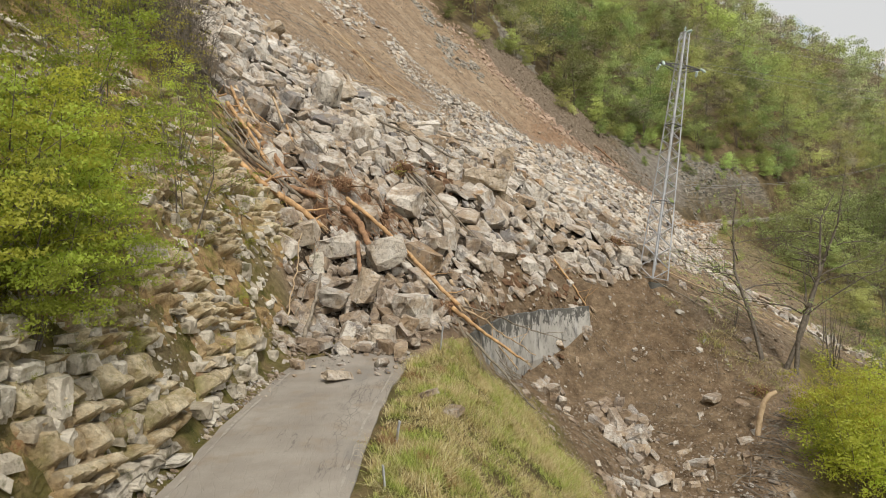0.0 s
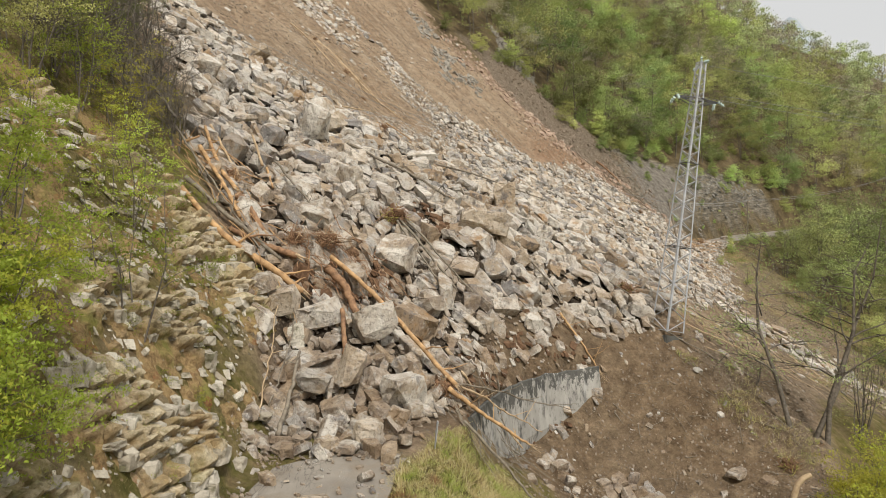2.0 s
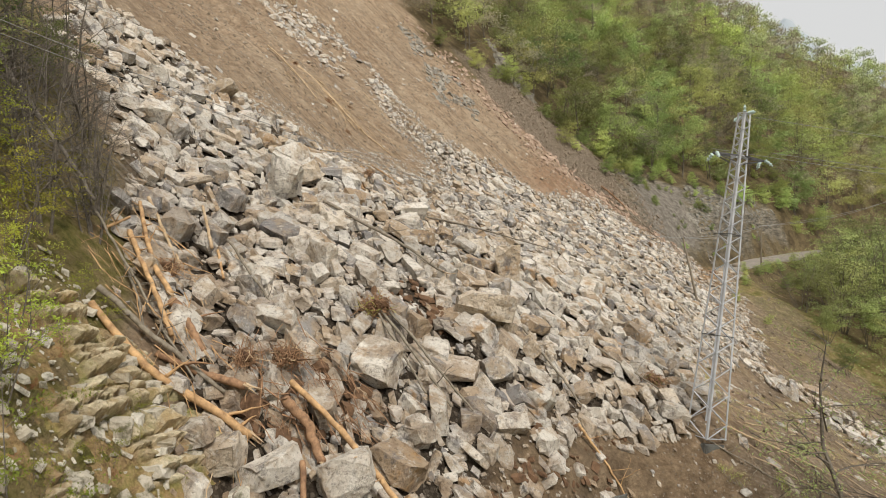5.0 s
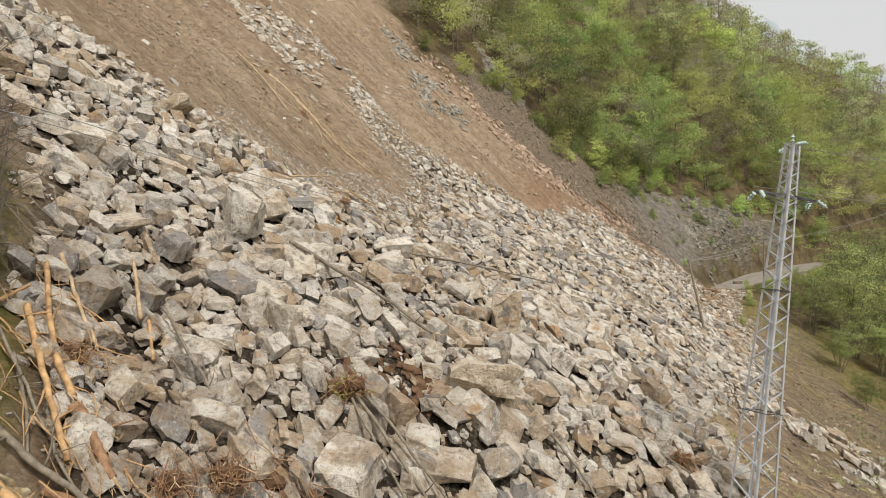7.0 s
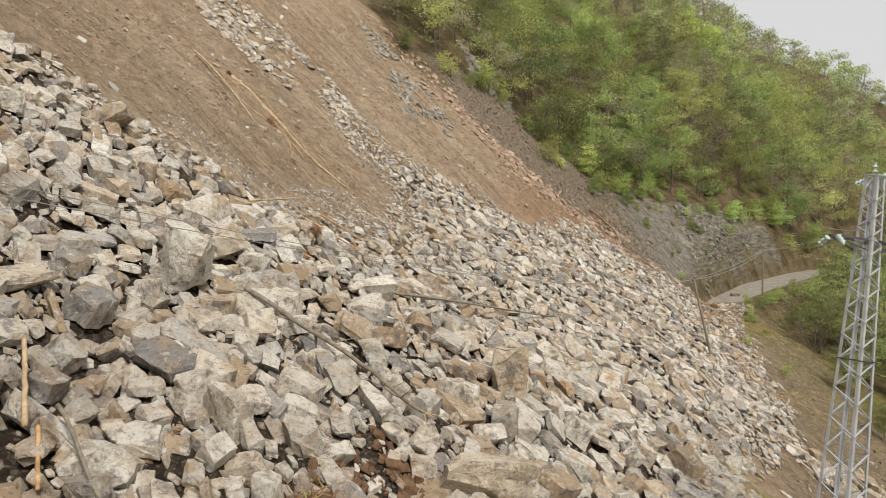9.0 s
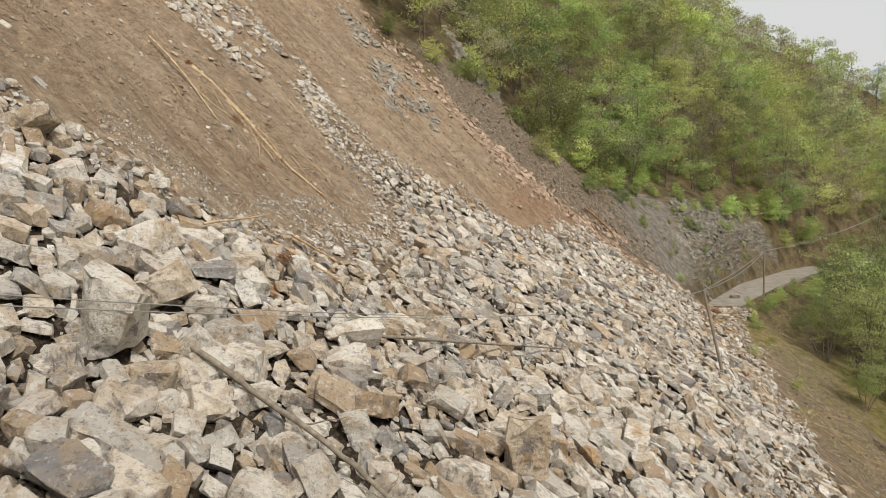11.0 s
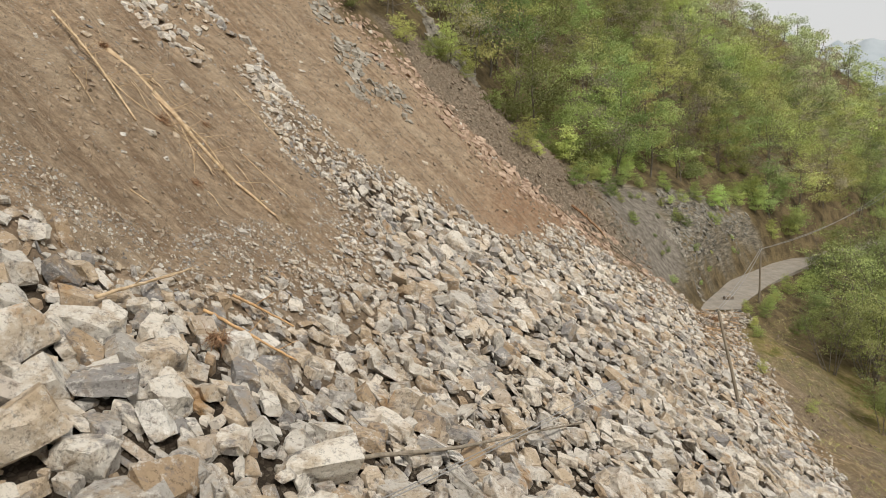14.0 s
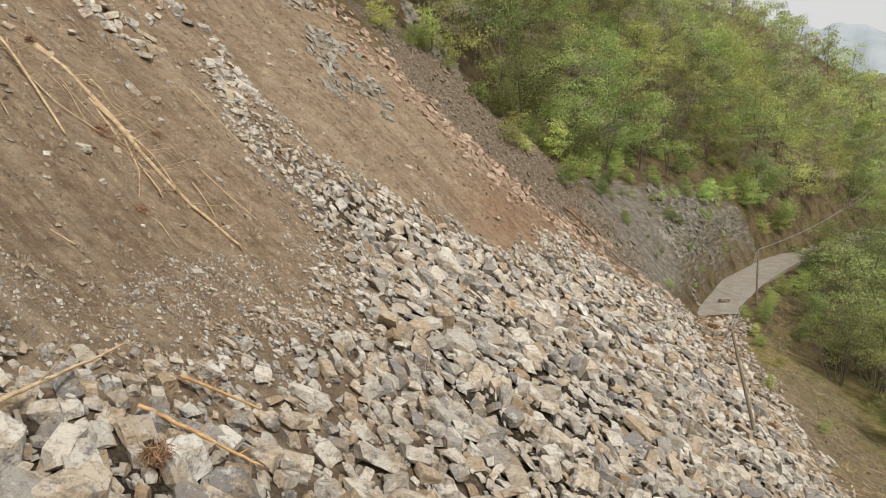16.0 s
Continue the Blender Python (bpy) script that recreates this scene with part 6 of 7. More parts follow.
# ---- wooden poles and cables ----
def pole(foot, head, r, label):
    thing = tagged(new("utility_pole"), label, "pole")
    thing.location = foot
    path = bent((0, 0, -0.5), Vector(head) - Vector(foot), 8, 0.004, 3)
    part_mesh("shaft", mesh_from("shaft", *tube(path, np.linspace(r, r * 0.72, 8), 10), [POLE_WOOD], smooth=True), thing)
    top = Vector(head) - Vector(foot)
    bm = bmesh.new()
    for s in (-1, 1):
        bar(bm, top + Vector((0, 0, -0.25)), top + Vector((0.16 * s, 0.1 * s, -0.1)), 0.03)
        bmesh.ops.create_cone(bm, cap_ends=True, segments=8, radius1=0.05, radius2=0.035, depth=0.12, matrix=Matrix.Translation(top + Vector((0.16 * s, 0.1 * s, -0.05))))
    part("bracket", bm, DARK_STEEL, thing, "small dark insulator brackets")
    return thing


pole((25.8, 81.3, -0.9), (24.55, 83.4, 6.4), 0.13, "weathered wooden utility pole pushed askew by the rubble")
pole((45.05, 112.1, -0.2), (45.0, 112.4, 5.95), 0.12, "upright wooden utility pole beside the far road")


def cable(a, b, sag, r, label, n=24):
    a, b = np.array(a, float), np.array(b, float)
    u = np.linspace(0, 1, n)
    p = a + u[:, None] * (b - a)
    p[:, 2] -= sag * 4 * u * (1 - u)
    v, f = tube(p, np.full(n, r), 5)
    return tagged(new("cable", mesh_from("cable", v, f, [CABLE], smooth=True)), label, "cable")


for s in (-1, 1):
    cable((24.55 + 0.16 * s, 83.4 + 0.1 * s, 6.35), (45.0 + 0.16 * s, 112.4 + 0.1 * s, 5.9), 0.45 + 0.15 * s, 0.022, "grey overhead cable between the wooden poles")
    cable((45.0 + 0.16 * s, 112.4 + 0.1 * s, 5.9), (88.0, 146.0 + s, 10.5), 1.2 + 0.2 * s, 0.022, "grey overhead cable running on above the far road")
    cable((24.55 + 0.16 * s, 83.4 + 0.1 * s, 6.35), (-12.2 + 0.2 * s, 32.1, 16.2 + 0.12 * s), 1.37 + 0.06 * s, 0.012, "slack grey cable stretched low over the rubble")
for x, y, z, far, sag in ((15.4, 44.3, 13.0, (170, 80, 10), 4.0), (14.5, 44.2, 14.6, (170, 84, 12), 4.0), (12.7, 44.2, 13.2, (168, 92, 10), 4.0)):
    cable((x, y, z), far, sag, 0.012, "thin conductor leaving the pylon", 40)


# ---- marker posts on the verge ----
for x, y, h, lean in ((-1.1, 16.9, 0.55, 6), (-1.15, 14.2, 0.5, -5), (-0.1, 26.4, 0.9, 4)):
    bm = bmesh.new()
    bar(bm, (0, 0, -0.2), (0.02, 0, h), 0.09, 0.03)
    bar(bm, (0.0, 0.03, h * 0.55), (0.02, 0.03, h - 0.05), 0.07, 0.015)
    ob = part("guard_post", bm, STEEL, None)
    ob.matrix_basis = pose(x, y, float(ground_height(x, y)), lean, lean, 20)
    tagged(ob, "short bent galvanised guard rail post on the verge", "post")

# ---- pale pipe and low wall ----
path = np.array([(13.9, 32.0, -5.6), (13.92, 32.0, -4.9), (14.0, 32.0, -4.1), (14.14, 32.0, -3.55), (14.36, 32.0, -3.25), (14.66, 32.0, -3.12)])
u = np.linspace(0, 5, 24)
path = np.stack([np.interp(u, range(6), path[:, k]) for k in range(3)], 1)
tagged(new("trunk_arch", mesh_from("trunk_arch", *tube(path, np.linspace(0.14, 0.10, 24), 8), [STRAW_WOOD], smooth=True)), "pale stripped bent trunk standing in the gully", "trunk")
bm = bmesh.new()
bmesh.ops.create_cube(bm, size=1.0, matrix=pose(41.0, 118.6, 0.45, 0, 0, 52) @ Matrix.Diagonal((3.4, 0.5, 0.9, 1)))
bmesh.ops.bevel(bm, geom=bm.edges[:], offset=0.04, segments=2, affect="EDGES")
tagged(part("kerb_wall", bm, CONCRETE, None), "low pale concrete wall at the foot of the far cliff", "wall")


# ---- trees and shrubs ----
def plant(seed, height, stems=1, lean=0.25, limbs=9, reach=0.42, girth=0.02, leaf=0.3, leaves=1500, cloud=0.07, start=0.3, twigs=3, fuzz=0.55, tier=0.6, crook=0.17):
    """Wood and foliage of a broadleaved tree or shrub: (verts, tris) of each."""
    q = np.random.default_rng(seed)
    wood, tips, weight = [], [], []
    for s in range(stems):
        ang = q.uniform(0, 2 * math.pi)
        out = (lean * q.uniform(0.4, 1.0) if stems > 1 else lean * 0.25) * height
        h = height * q.uniform(0.75, 1.0) if s else height
        root = np.array([math.cos(ang), math.sin(ang), 0]) * (0.04 * height if stems > 1 else 0)
        top = root + np.array([math.cos(ang) * out, math.sin(ang) * out, h])
        trunk = bent(root - (0, 0, 0.3), top, 9, crook, seed * 13 + s, 0.0)[[0, 1, 2, 3, 4, 5, 6, 7, 8]]
        r0 = girth * height * (1.0 if stems == 1 else 0.6)
        wood.append(tube(trunk[::2], np.linspace(r0, r0 * 0.12, 5), 3 if stems > 4 else 5, False))
        for k in range(limbs):
            u = start + (0.97 - start) * (k + q.random()) / limbs
            i = u * 8
            base = trunk[int(i)] + (trunk[min(int(i) + 1, 8)] - trunk[int(i)]) * (i - int(i))
            a = q.uniform(0, 2 * math.pi)
            length = height * reach * (1.15 - u) * q.uniform(0.6, 1.15) + 0.06 * height
            end = base + np.array([math.cos(a) * length, math.sin(a) * length, length * q.uniform(0.05, 0.75)])
            limb = bent(base, end, 6, 0.14, seed * 101 + s * 37 + k, -0.05)
            rl = r0 * (1 - u) * 0.5 + 0.004 * height * 0.35
            wood.append(tube(limb[[0, 1, 3, 5]], np.linspace(rl, rl * 0.2, 4), 3, False))
            for j in range(2, 6):
                tips.append(limb[j])
                weight.append(length * (0.5 + 0.2 * j))
            for j in range(twigs):
                b = limb[int(q.integers(2, 6))]
                d = (end - base) / length + q.normal(0, 0.7, 3)
                e = b + d / np.linalg.norm(d) * length * q.uniform(0.25, 0.5)
                wood.append(tube(np.array([b, (b + e) / 2 + q.normal(0, 0.03 * length, 3), e]), (rl * 0.35, rl * 0.22, rl * 0.08), 3, False))
                tips += [e, (b + e) / 2]
                weight += [length, length * 0.7]
    tips, weight = np.array(tips), np.array(weight)
    sprays = max(leaves // 14, 1)
    pick = q.choice(len(tips), sprays, p=weight / weight.sum())
    spray = tips[pick] + q.normal(0, 1, (sprays, 3)) * cloud * height * np.array([1, 1, tier])
    centre = spray[q.integers(0, sprays, leaves)] + q.normal(0, 1, (leaves, 3)) * (1.15 * leaf + 0.012 * height) * np.array([1, 1, 0.6 * tier])
    centre[:, 2] = np.maximum(centre[:, 2], 0.08 * height)
    a = q.normal(0, 1, (leaves, 3))
    a /= np.linalg.norm(a, axis=1)[:, None]
    heart = np.array([0, 0, 0.5 * height])
    away = centre - heart
    away /= np.linalg.norm(away, axis=1)[:, None] + 1e-9
    n = q.normal(0, fuzz, (leaves, 3)) + (0, 0, 0.55) + away
    b = np.cross(n, a)
    b /= np.linalg.norm(b, axis=1)[:, None] + 1e-9
    size = leaf * q.uniform(0.55, 1.2, leaves)[:, None]
    fold = np.cross(a, b) * size * 0.18
    v = np.stack([centre - a * size * 0.55 - b * size * 0.1, centre + b * size * 0.42 + fold, centre + a * size * 0.6], 1).reshape(-1, 3)
    f = np.arange(leaves * 3).reshape(-1, 3)
    return gather(wood), (v, f)


def make_plant(name, label, category, wood, leaf, material, group=""):
    thing = tagged(new(name), label, category, group)
    part_mesh("trunk" if name == "tree" else "stem", mesh_from("wood", *wood, [BARK], smooth=True), thing)
    part_mesh("crown" if name == "tree" else "foliage", mesh_from("leaves", *leaf, [material]), thing)
    return thing


def stand(thing, x, y, scale=1.0, turn=0.0, copy=True, sink=0.0):
    m = pose(x, y, float(ground_height(x, y)) - sink, 0, 0, turn)
    if copy:
        thing = copy_thing(thing, m)
    else:
        thing.matrix_basis = m
    thing.scale = (scale, scale, scale)
    return thing


# the wooded hillside beyond the slide
KINDS = ((LEAF_BRIGHT, "fresh light green broadleaved tree on the hillside", 1500), (LEAF_GREEN, "mid green spring broadleaved tree on the hillside", 1700), (LEAF_GREEN, "mid green spring broadleaved tree on the hillside", 1600),
         (LEAF_BROWN, "brownish budding tree with few leaves on the hillside", 900), (LEAF_YELLOW, "yellow-green budding tree on the hillside", 1100), (LEAF_BRIGHT, "fresh light green broadleaved tree on the hillside", 1300))
protos = []
for k, (mat, label, n) in enumerate(KINDS):
    wood, leaf = plant(60 + k, 8.5, 1 if k % 2 else 2, 0.18, 9, 0.46, 0.016, 0.25, int(n * 2.6), 0.055, 0.1, 1, 0.18, 0.7)
    protos.append((make_plant("tree", label, "tree", wood, leaf, mat, "trees of the hillside"), wood, leaf, mat))
r = random.Random(77)
WOODS = [(24, 117), (33, 126), (44, 134), (56, 140), (66, 141), (80, 152), (100, 163), (140, 195), (200, 255), (190, 275), (60, 285), (-20, 250), (-30, 170), (-12, 138), (-2, 115), (4, 111), (12, 110)]
spots = []
tries = 0
while len(spots) < 900 and tries < 40000:
    tries += 1
    x, y = r.uniform(-30, 200), r.uniform(108, 285)
    if not bool(inside(WOODS, x, y)) or bool(inside(GREY_SLOPE, x, y)):
        continue
    gap = 4.2 + 0.012 * (y - 110)
    if all((x - a) ** 2 + (y - b) ** 2 > gap * gap for a, b in spots):
        spots.append((x, y))
spots.sort(key=lambda p: p[1] - 0.15 * p[0])
far_v, far_f, far_m, offset = [], [], [], 0
thin = []
for k in range(8):
    mat_slot = (0, 1, 1, 3, 2, 0, 1, 3)[k]
    w, l = plant(160 + k, 8.5, 1, 0.2, 9, 0.46, 0.016, 0.46, 560 if mat_slot == 3 else 1000, 0.06, 0.15, 0, 0.18, 0.7)
    thin.append((w, l, mat_slot))
used = set()
for i, (x, y) in enumerate(spots):
    scale, turn = r.uniform(0.85, 1.3), r.uniform(0, 360)
    zone = float(fbm(np.array(x), np.array(y), 26, 2, 19))
    if i < 200:
        k = r.choice((0, 5, 1, 4)) if zone > 0.15 else r.choice((1, 2, 3, 4, 0)) if zone > -0.4 else r.choice((3, 2, 3, 4))
        first = k not in used
        used.add(k)
        stand(protos[k][0], x, y, scale, turn, not first)
    else:
        k = r.choice((0, 5, 1, 4)) if zone > 0.15 else r.choice((1, 2, 6, 3)) if zone > -0.4 else r.choice((3, 7, 6, 4))
        w, l, slot = thin[k]
        c, s = math.cos(radians(turn)), math.sin(radians(turn))
        z = float(ground_height(x, y))
        for (v, f), sl in ((w, 4), (l, slot)):
            p = v * scale
            p = np.column_stack([p[:, 0] * c - p[:, 1] * s + x, p[:, 0] * s + p[:, 1] * c + y, p[:, 2] + z])
            far_v.append(p)
            far_f.append(f + offset)
            far_m.append(np.full(len(f), sl))
            offset += len(p)
tagged(new("far_woods", mesh_from("far_woods", np.concatenate(far_v), np.concatenate(far_f), [LEAF_BRIGHT, LEAF_HAZED, LEAF_YELLOW, LEAF_BROWN, BARK], np.concatenate(far_m))), "spring woodland of light green and brown trees covering the ridge", "woods", kind="stuff")
for k, p in enumerate(protos):
    if k not in used:
        stand(p[0], 30 + 4 * k, 150, 1.0, 0, False)

# shrubs at the foot of the woods and on the valley side
w, l = plant(300, 6.0, 9, 0.55, 5, 0.30, 0.014, 0.12, 5200, 0.05, 0.35, 2, 0.25, 0.5)
thicket = make_plant("shrub", "large many-stemmed shrub with yellow-green young leaves", "shrub", w, l, LEAF_OLIVE, "shrubs on the valley side")
w, l = plant(301, 5.0, 6, 0.40, 6, 0.36, 0.014, 0.14, 5200, 0.06, 0.3, 1, 0.25, 0.5)
thicket2 = make_plant("shrub", "light green shrub on the valley side", "shrub", w, l, LEAF_OLIVE, "shrubs on the valley side")
w, l = plant(302, 3.0, 5, 0.45, 6, 0.40, 0.014, 0.17, 1700, 0.07, 0.2, 0)
bush = make_plant("shrub", "small fresh green bush", "shrub", w, l, LEAF_BRIGHT, "shrubs on the valley side")
stand(thicket, 44.0, 97.5, 1.15, 20, False)
stand(thicket2, 51, 104, 1.2, 70, False)
stand(bush, 23.4, 116.2, 1.3, 10, False)
w, l = plant(303, 3.2, 6, 0.45, 7, 0.40, 0.014, 0.10, 6500, 0.06, 0.15, 1)
fresh = make_plant("shrub", "bright fresh green bush in the gully", "shrub", w, l, LEAF_NEAR, "fresh bushes of the gully")
stand(fresh, 17.0, 29.0, 1.1, 10, False)
for x, y, s, p in ((49, 98.5, 1.2, 0), (55, 107, 1.1, 1), (58, 114, 1.2, 0), (52, 112.0, 0.8, 1), (64, 120, 1.2, 0), (70, 127, 1.2, 1), (60, 104, 1.3, 0), (67, 112, 1.3, 1), (48, 91, 1.1, 1), (54, 95, 1.3, 0), (75, 120, 1.3, 0), (80, 132, 1.2, 1), (47, 83, 1.2, 0), (43, 76, 1.0, 1), (50, 74, 1.3, 0), (44, 66, 1.2, 1), (40, 60, 1.0, 0), (38, 52, 1.1, 1), (46, 56, 1.3, 0), (33, 47, 0.9, 1)):
    stand((thicket, thicket2)[p], x, y, s * (1.65 if x > 54 else 1.25 if x > 47 else 1.0), (x * 37 + y * 11) % 360)
for x, y, s, p in ((30, 41, 1.0, 0), (36, 42, 1.2, 1), (28, 35, 1.1, 0), (24.5, 39.5, 0.9, 1), (33, 33, 1.3, 1), (41, 48, 1.3, 0), (24, 30, 1.0, 1), (85, 140, 1.2, 0), (72, 137, 0.9, 1), (90, 147, 1.1, 0), (42, 88.5, 1.0, 1), (46.5, 94, 1.3, 0), (50.5, 101, 1.4, 0), (39.5, 80, 0.7, 1), (45, 71, 1.2, 0), (37, 65, 0.7, 0), (34, 52.5, 0.7, 1), (30, 47.5, 0.8, 0), (27, 38, 1.1, 0), (57, 100, 1.5, 0)):
    stand((thicket, thicket2)[p], x, y, s * (1.65 if x > 54 else 1.25 if x > 47 else 1.0), (x * 37 + y * 11) % 360)
for x, y, s, p in ((62, 96, 1.5, 1), (52, 86, 1.4, 0), (63, 127.5, 0.6, 1), (67, 131.5, 0.65, 1), (59.5, 123.2, 0.4, 1)):
    stand((thicket, thicket2)[p], x, y, s * (1.65 if x > 54 else 1.25 if x > 47 else 1.0), (x * 37 + y * 11) % 360)
for x, y, s in ((27.4, 119.5, 1.1), (29.5, 121.5, 0.9), (33.5, 124.8, 0.8), (25.7, 117.0, 1.6), (17.0, 109.2, 1.0), (10.5, 117.5, 1.2), (13.5, 121, 1.3), (37, 126.8, 0.6), (47, 131.5, 0.9), (43.5, 128, 0.6), (30.5, 112.5, 0.5), (40.8, 121.3, 0.5), (47.4, 127.3, 0.5), (15.6, 29.2, 0.8), (18.0, 31.6, 1.15), (16.2, 27.6, 1.2), (16.4, 31.6, 0.9), (20.5, 34.4, 1.0), (24.5, 37.0, 1.5), (17.2, 27.5, 1.0), (21.0, 30.5, 1.2), (40.6, 106.5, 0.5), (43.5, 108.6, 0.55), (38.5, 101, 0.4)):
    stand(fresh if x < 26 and y < 40 else bush, x, y, s, (x * 53 + y * 29) % 360)
for x, y, s in ((33.8, 92.5, 0.4), (35.2, 88, 0.35), (46.8, 112.4, 0.5), (0.8, 110.5, 0.8), (6, 111, 0.9), (50, 133.5, 1.0), (53, 135.5, 1.1), (56.5, 138, 1.2), (60, 139.5, 1.2), (63, 139, 1.0), (61.5, 141.5, 1.4), (66.5, 141.5, 1.3), (70, 144, 1.4), (41.5, 129.5, 0.8), (36, 128.3, 0.9), (31, 124.5, 1.0), (38.9, 103.0, 0.4), (42.2, 106.0, 0.5), (45.3, 110.0, 0.5), (49.5, 115.5, 0.6), (53.5, 119.6, 0.8), (56.5, 122.2, 0.9), (60, 125.5, 1.0), (64, 129, 1.1)):
    stand(fresh if x < 26 and y < 40 else bush, x, y, s, (x * 53 + y * 29) % 360)
for x, y, s in ((68.5, 133, 1.2), (45, 105, 0.7), (49, 109, 0.9)):
    stand(fresh if x < 26 and y < 40 else bush, x, y, s, (x * 53 + y * 29) % 360)

for x, y, s in ((8.2, 113.5, 0.7), (10.5, 116.2, 0.8), (12.6, 116.6, 0.6), (15.5, 114.0, 0.7), (17.8, 115.5, 0.9), (20.5, 115.2, 0.8), (19.2, 110.2, 0.6), (22.6, 109.8, 0.8), (25.0, 113.2, 0.9), (28.2, 114.6, 0.8)):
    stand(bush, x, y, s, (x * 53 + y * 29) % 360)

LEDGE = [(20, 118), (27, 118.5), (33, 126), (44, 133), (56, 139), (64, 143), (62, 147), (50, 143), (38, 136), (28, 129)]
r = random.Random(31)
put = 0
while put < 70:
    x, y = r.uniform(20, 64), r.uniform(118, 147)
    if bool(inside(LEDGE, x, y)):
        put += 1
        stand(bush, x, y, r.uniform(0.3, 0.85), r.uniform(0, 360))
put = 0
while put < 34:
    x, y = r.uniform(30, 60), r.uniform(108, 138)
    if bool(inside(CLIFF, x, y)):
        put += 1
        stand(bush, x, y, r.uniform(0.15, 0.4), r.uniform(0, 360))

# bare three-trunked tree below the pylon and its neighbours
w, l = plant(314, 10.5, 3, 0.26, 15, 0.34, 0.022, 0.10, 5200, 0.05, 0.28, 8, 0.5, 0.6, 0.34)
stand(make_plant("tree", "nearly bare three-trunked tree with brown buds in the gully", "tree", w, l, LEAF_OLIVE), 17.3, 36.4, 1.0, 40, False, 0.2)
w, l = plant(311, 6.5, 5, 0.20, 6, 0.26, 0.014, 0.09, 1600, 0.05, 0.3, 3)
sapling = make_plant("tree", "slender nearly bare sapling clump on the slope", "tree", w, l, LEAF_YELLOW, "saplings of the slope")
stand(sapling, 20.2, 38.6, 0.9, 0, False)
for x, y, s in ((22.6, 42.0, 0.8), (25.5, 40.0, 1.0), (23.0, 36.0, 1.1), (27.0, 44.5, 0.9), (16.0, 40.5, 0.35)):
    stand(sapling, x, y, s, x * 40)

# shrubs of the bank above the near road
w, l = plant(320, 4.4, 5, 0.42, 9, 0.46, 0.016, 0.085, 15000, 0.045, 0.2, 3, 0.35, 0.35)
bank_bush = make_plant("shrub", "bright green leafy bush overhanging the road bank", "shrub", w, l, LEAF_NEAR, "bushes of the bank")
stand(bank_bush, -7.9, 14.4, 1.0, 0, False, 0.1)
for x, y, s, t in ((-8.9, 17.1, 0.9, 80), (-8.0, 12.4, 1.0, 150), (-10.4, 14.5, 1.15, 220), (-8.2, 15.6, 0.7, 300), (-7.6, 13.5, 0.75, 30), (-7.5, 15.4, 0.85, 190), (-8.3, 16.4, 0.8, 260)):
    stand(bank_bush, x, y, s, t)
w, l = plant(321, 4.2, 4, 0.28, 8, 0.30, 0.013, 0.075, 3000, 0.045, 0.3, 4, 0.45, 0.45)
slim = make_plant("shrub", "slender yellow-green shrub on the rocky bank", "shrub", w, l, LEAF_LIME, "slender shrubs of the bank")
stand(slim, -8.1, 23.1, 1.05, 0, False)
for x, y, s, t in ((-9.5, 26.8, 0.9, 60), (-11.5, 31.3, 1.0, 110), (-12.6, 30.0, 1.1, 200), (-10.4, 29.2, 0.8, 250), (-9.8, 20.4, 1.0, 300), (-11.4, 23.0, 0.9, 30), (-14.4, 29.0, 1.1, 10), (-13.6, 33.0, 0.9, 75), (-13.0, 18.4, 1.0, 205)):
    stand(slim, x, y, s, t)
w, l = plant(322, 5.2, 4, 0.3, 8, 0.34, 0.016, 0.11, 4500, 0.045, 0.35, 4)
green = make_plant("shrub", "airy yellow-green tree above the bank", "shrub", w, l, LEAF_YELLOW, "airy shrubs of the bank")
stand(green, -13.4, 28.4, 0.8, 0, False)
for x, y, s, t in ((-16.5, 31.0, 1.0, 120), (-14.6, 21.2, 0.9, 190), (-18, 27, 1.1, 240), (-19, 34, 1.0, 20), (-13.2, 13.5, 1.0, 55)):
    stand(green, x, y, s, t)
w, l = plant(323, 5.6, 6, 0.38, 11, 0.36, 0.024, 0.05, 500, 0.06, 0.25, 9)
bare = make_plant("tree", "leafless grey-brown tree beside the rubble", "tree", w, l, LEAF_BROWN, "bare trees beside the rubble")
stand(bare, -13.2, 36.2, 1.0, 0, False)
for x, y, s, t in ((-14.8, 38.4, 1.0, 70), (-12.9, 39.2, 0.75, 33), (-13.9, 41.6, 0.8, 99), (-16.2, 44.2, 0.9, 180), (-12.0, 37.4, 0.6, 270), (-12.1, 34.2, 0.8, 140), (-16.6, 40.6, 1.1, 200), (-15.0, 35.0, 0.9, 260), (-17.8, 37.0, 1.1, 310), (-11.3, 35.9, 0.6, 20)):
    stand(bare, x, y, s, t)
w, l = plant(325, 4.6, 5, 0.4, 9, 0.40, 0.016, 0.12, 6000, 0.05, 0.25, 3)
leafy = make_plant("shrub", "dense dark green shrub among bare trees", "shrub", w, l, LEAF_GREEN, "leafy shrubs above the bank")
stand(leafy, -15.2, 33.6, 1.0, 0, False)
for x, y, s, t in ((-17.5, 38.0, 1.1, 60), (-18.4, 30.5, 1.2, 140), (-14.2, 24.6, 0.9, 200), (-19.5, 35.0, 1.2, 280), (-15.8, 41.5, 0.7, 330)):
    stand(leafy, x, y, s, t)
for x, y, s, t in ((-14.0, 33.6, 0.9, 15), (-16.0, 36.0, 1.1, 130), (-18.2, 40.8, 1.0, 250), (-14.0, 31.0, 0.8, 320), (-17.0, 33.5, 1.1, 45)):
    stand(bare, x, y, s, t)
w, l = plant(324, 1.1, 6, 0.6, 4, 0.40, 0.010, 0.055, 420, 0.11, 0.1, 1)
low_wood, low_leaf = [], []


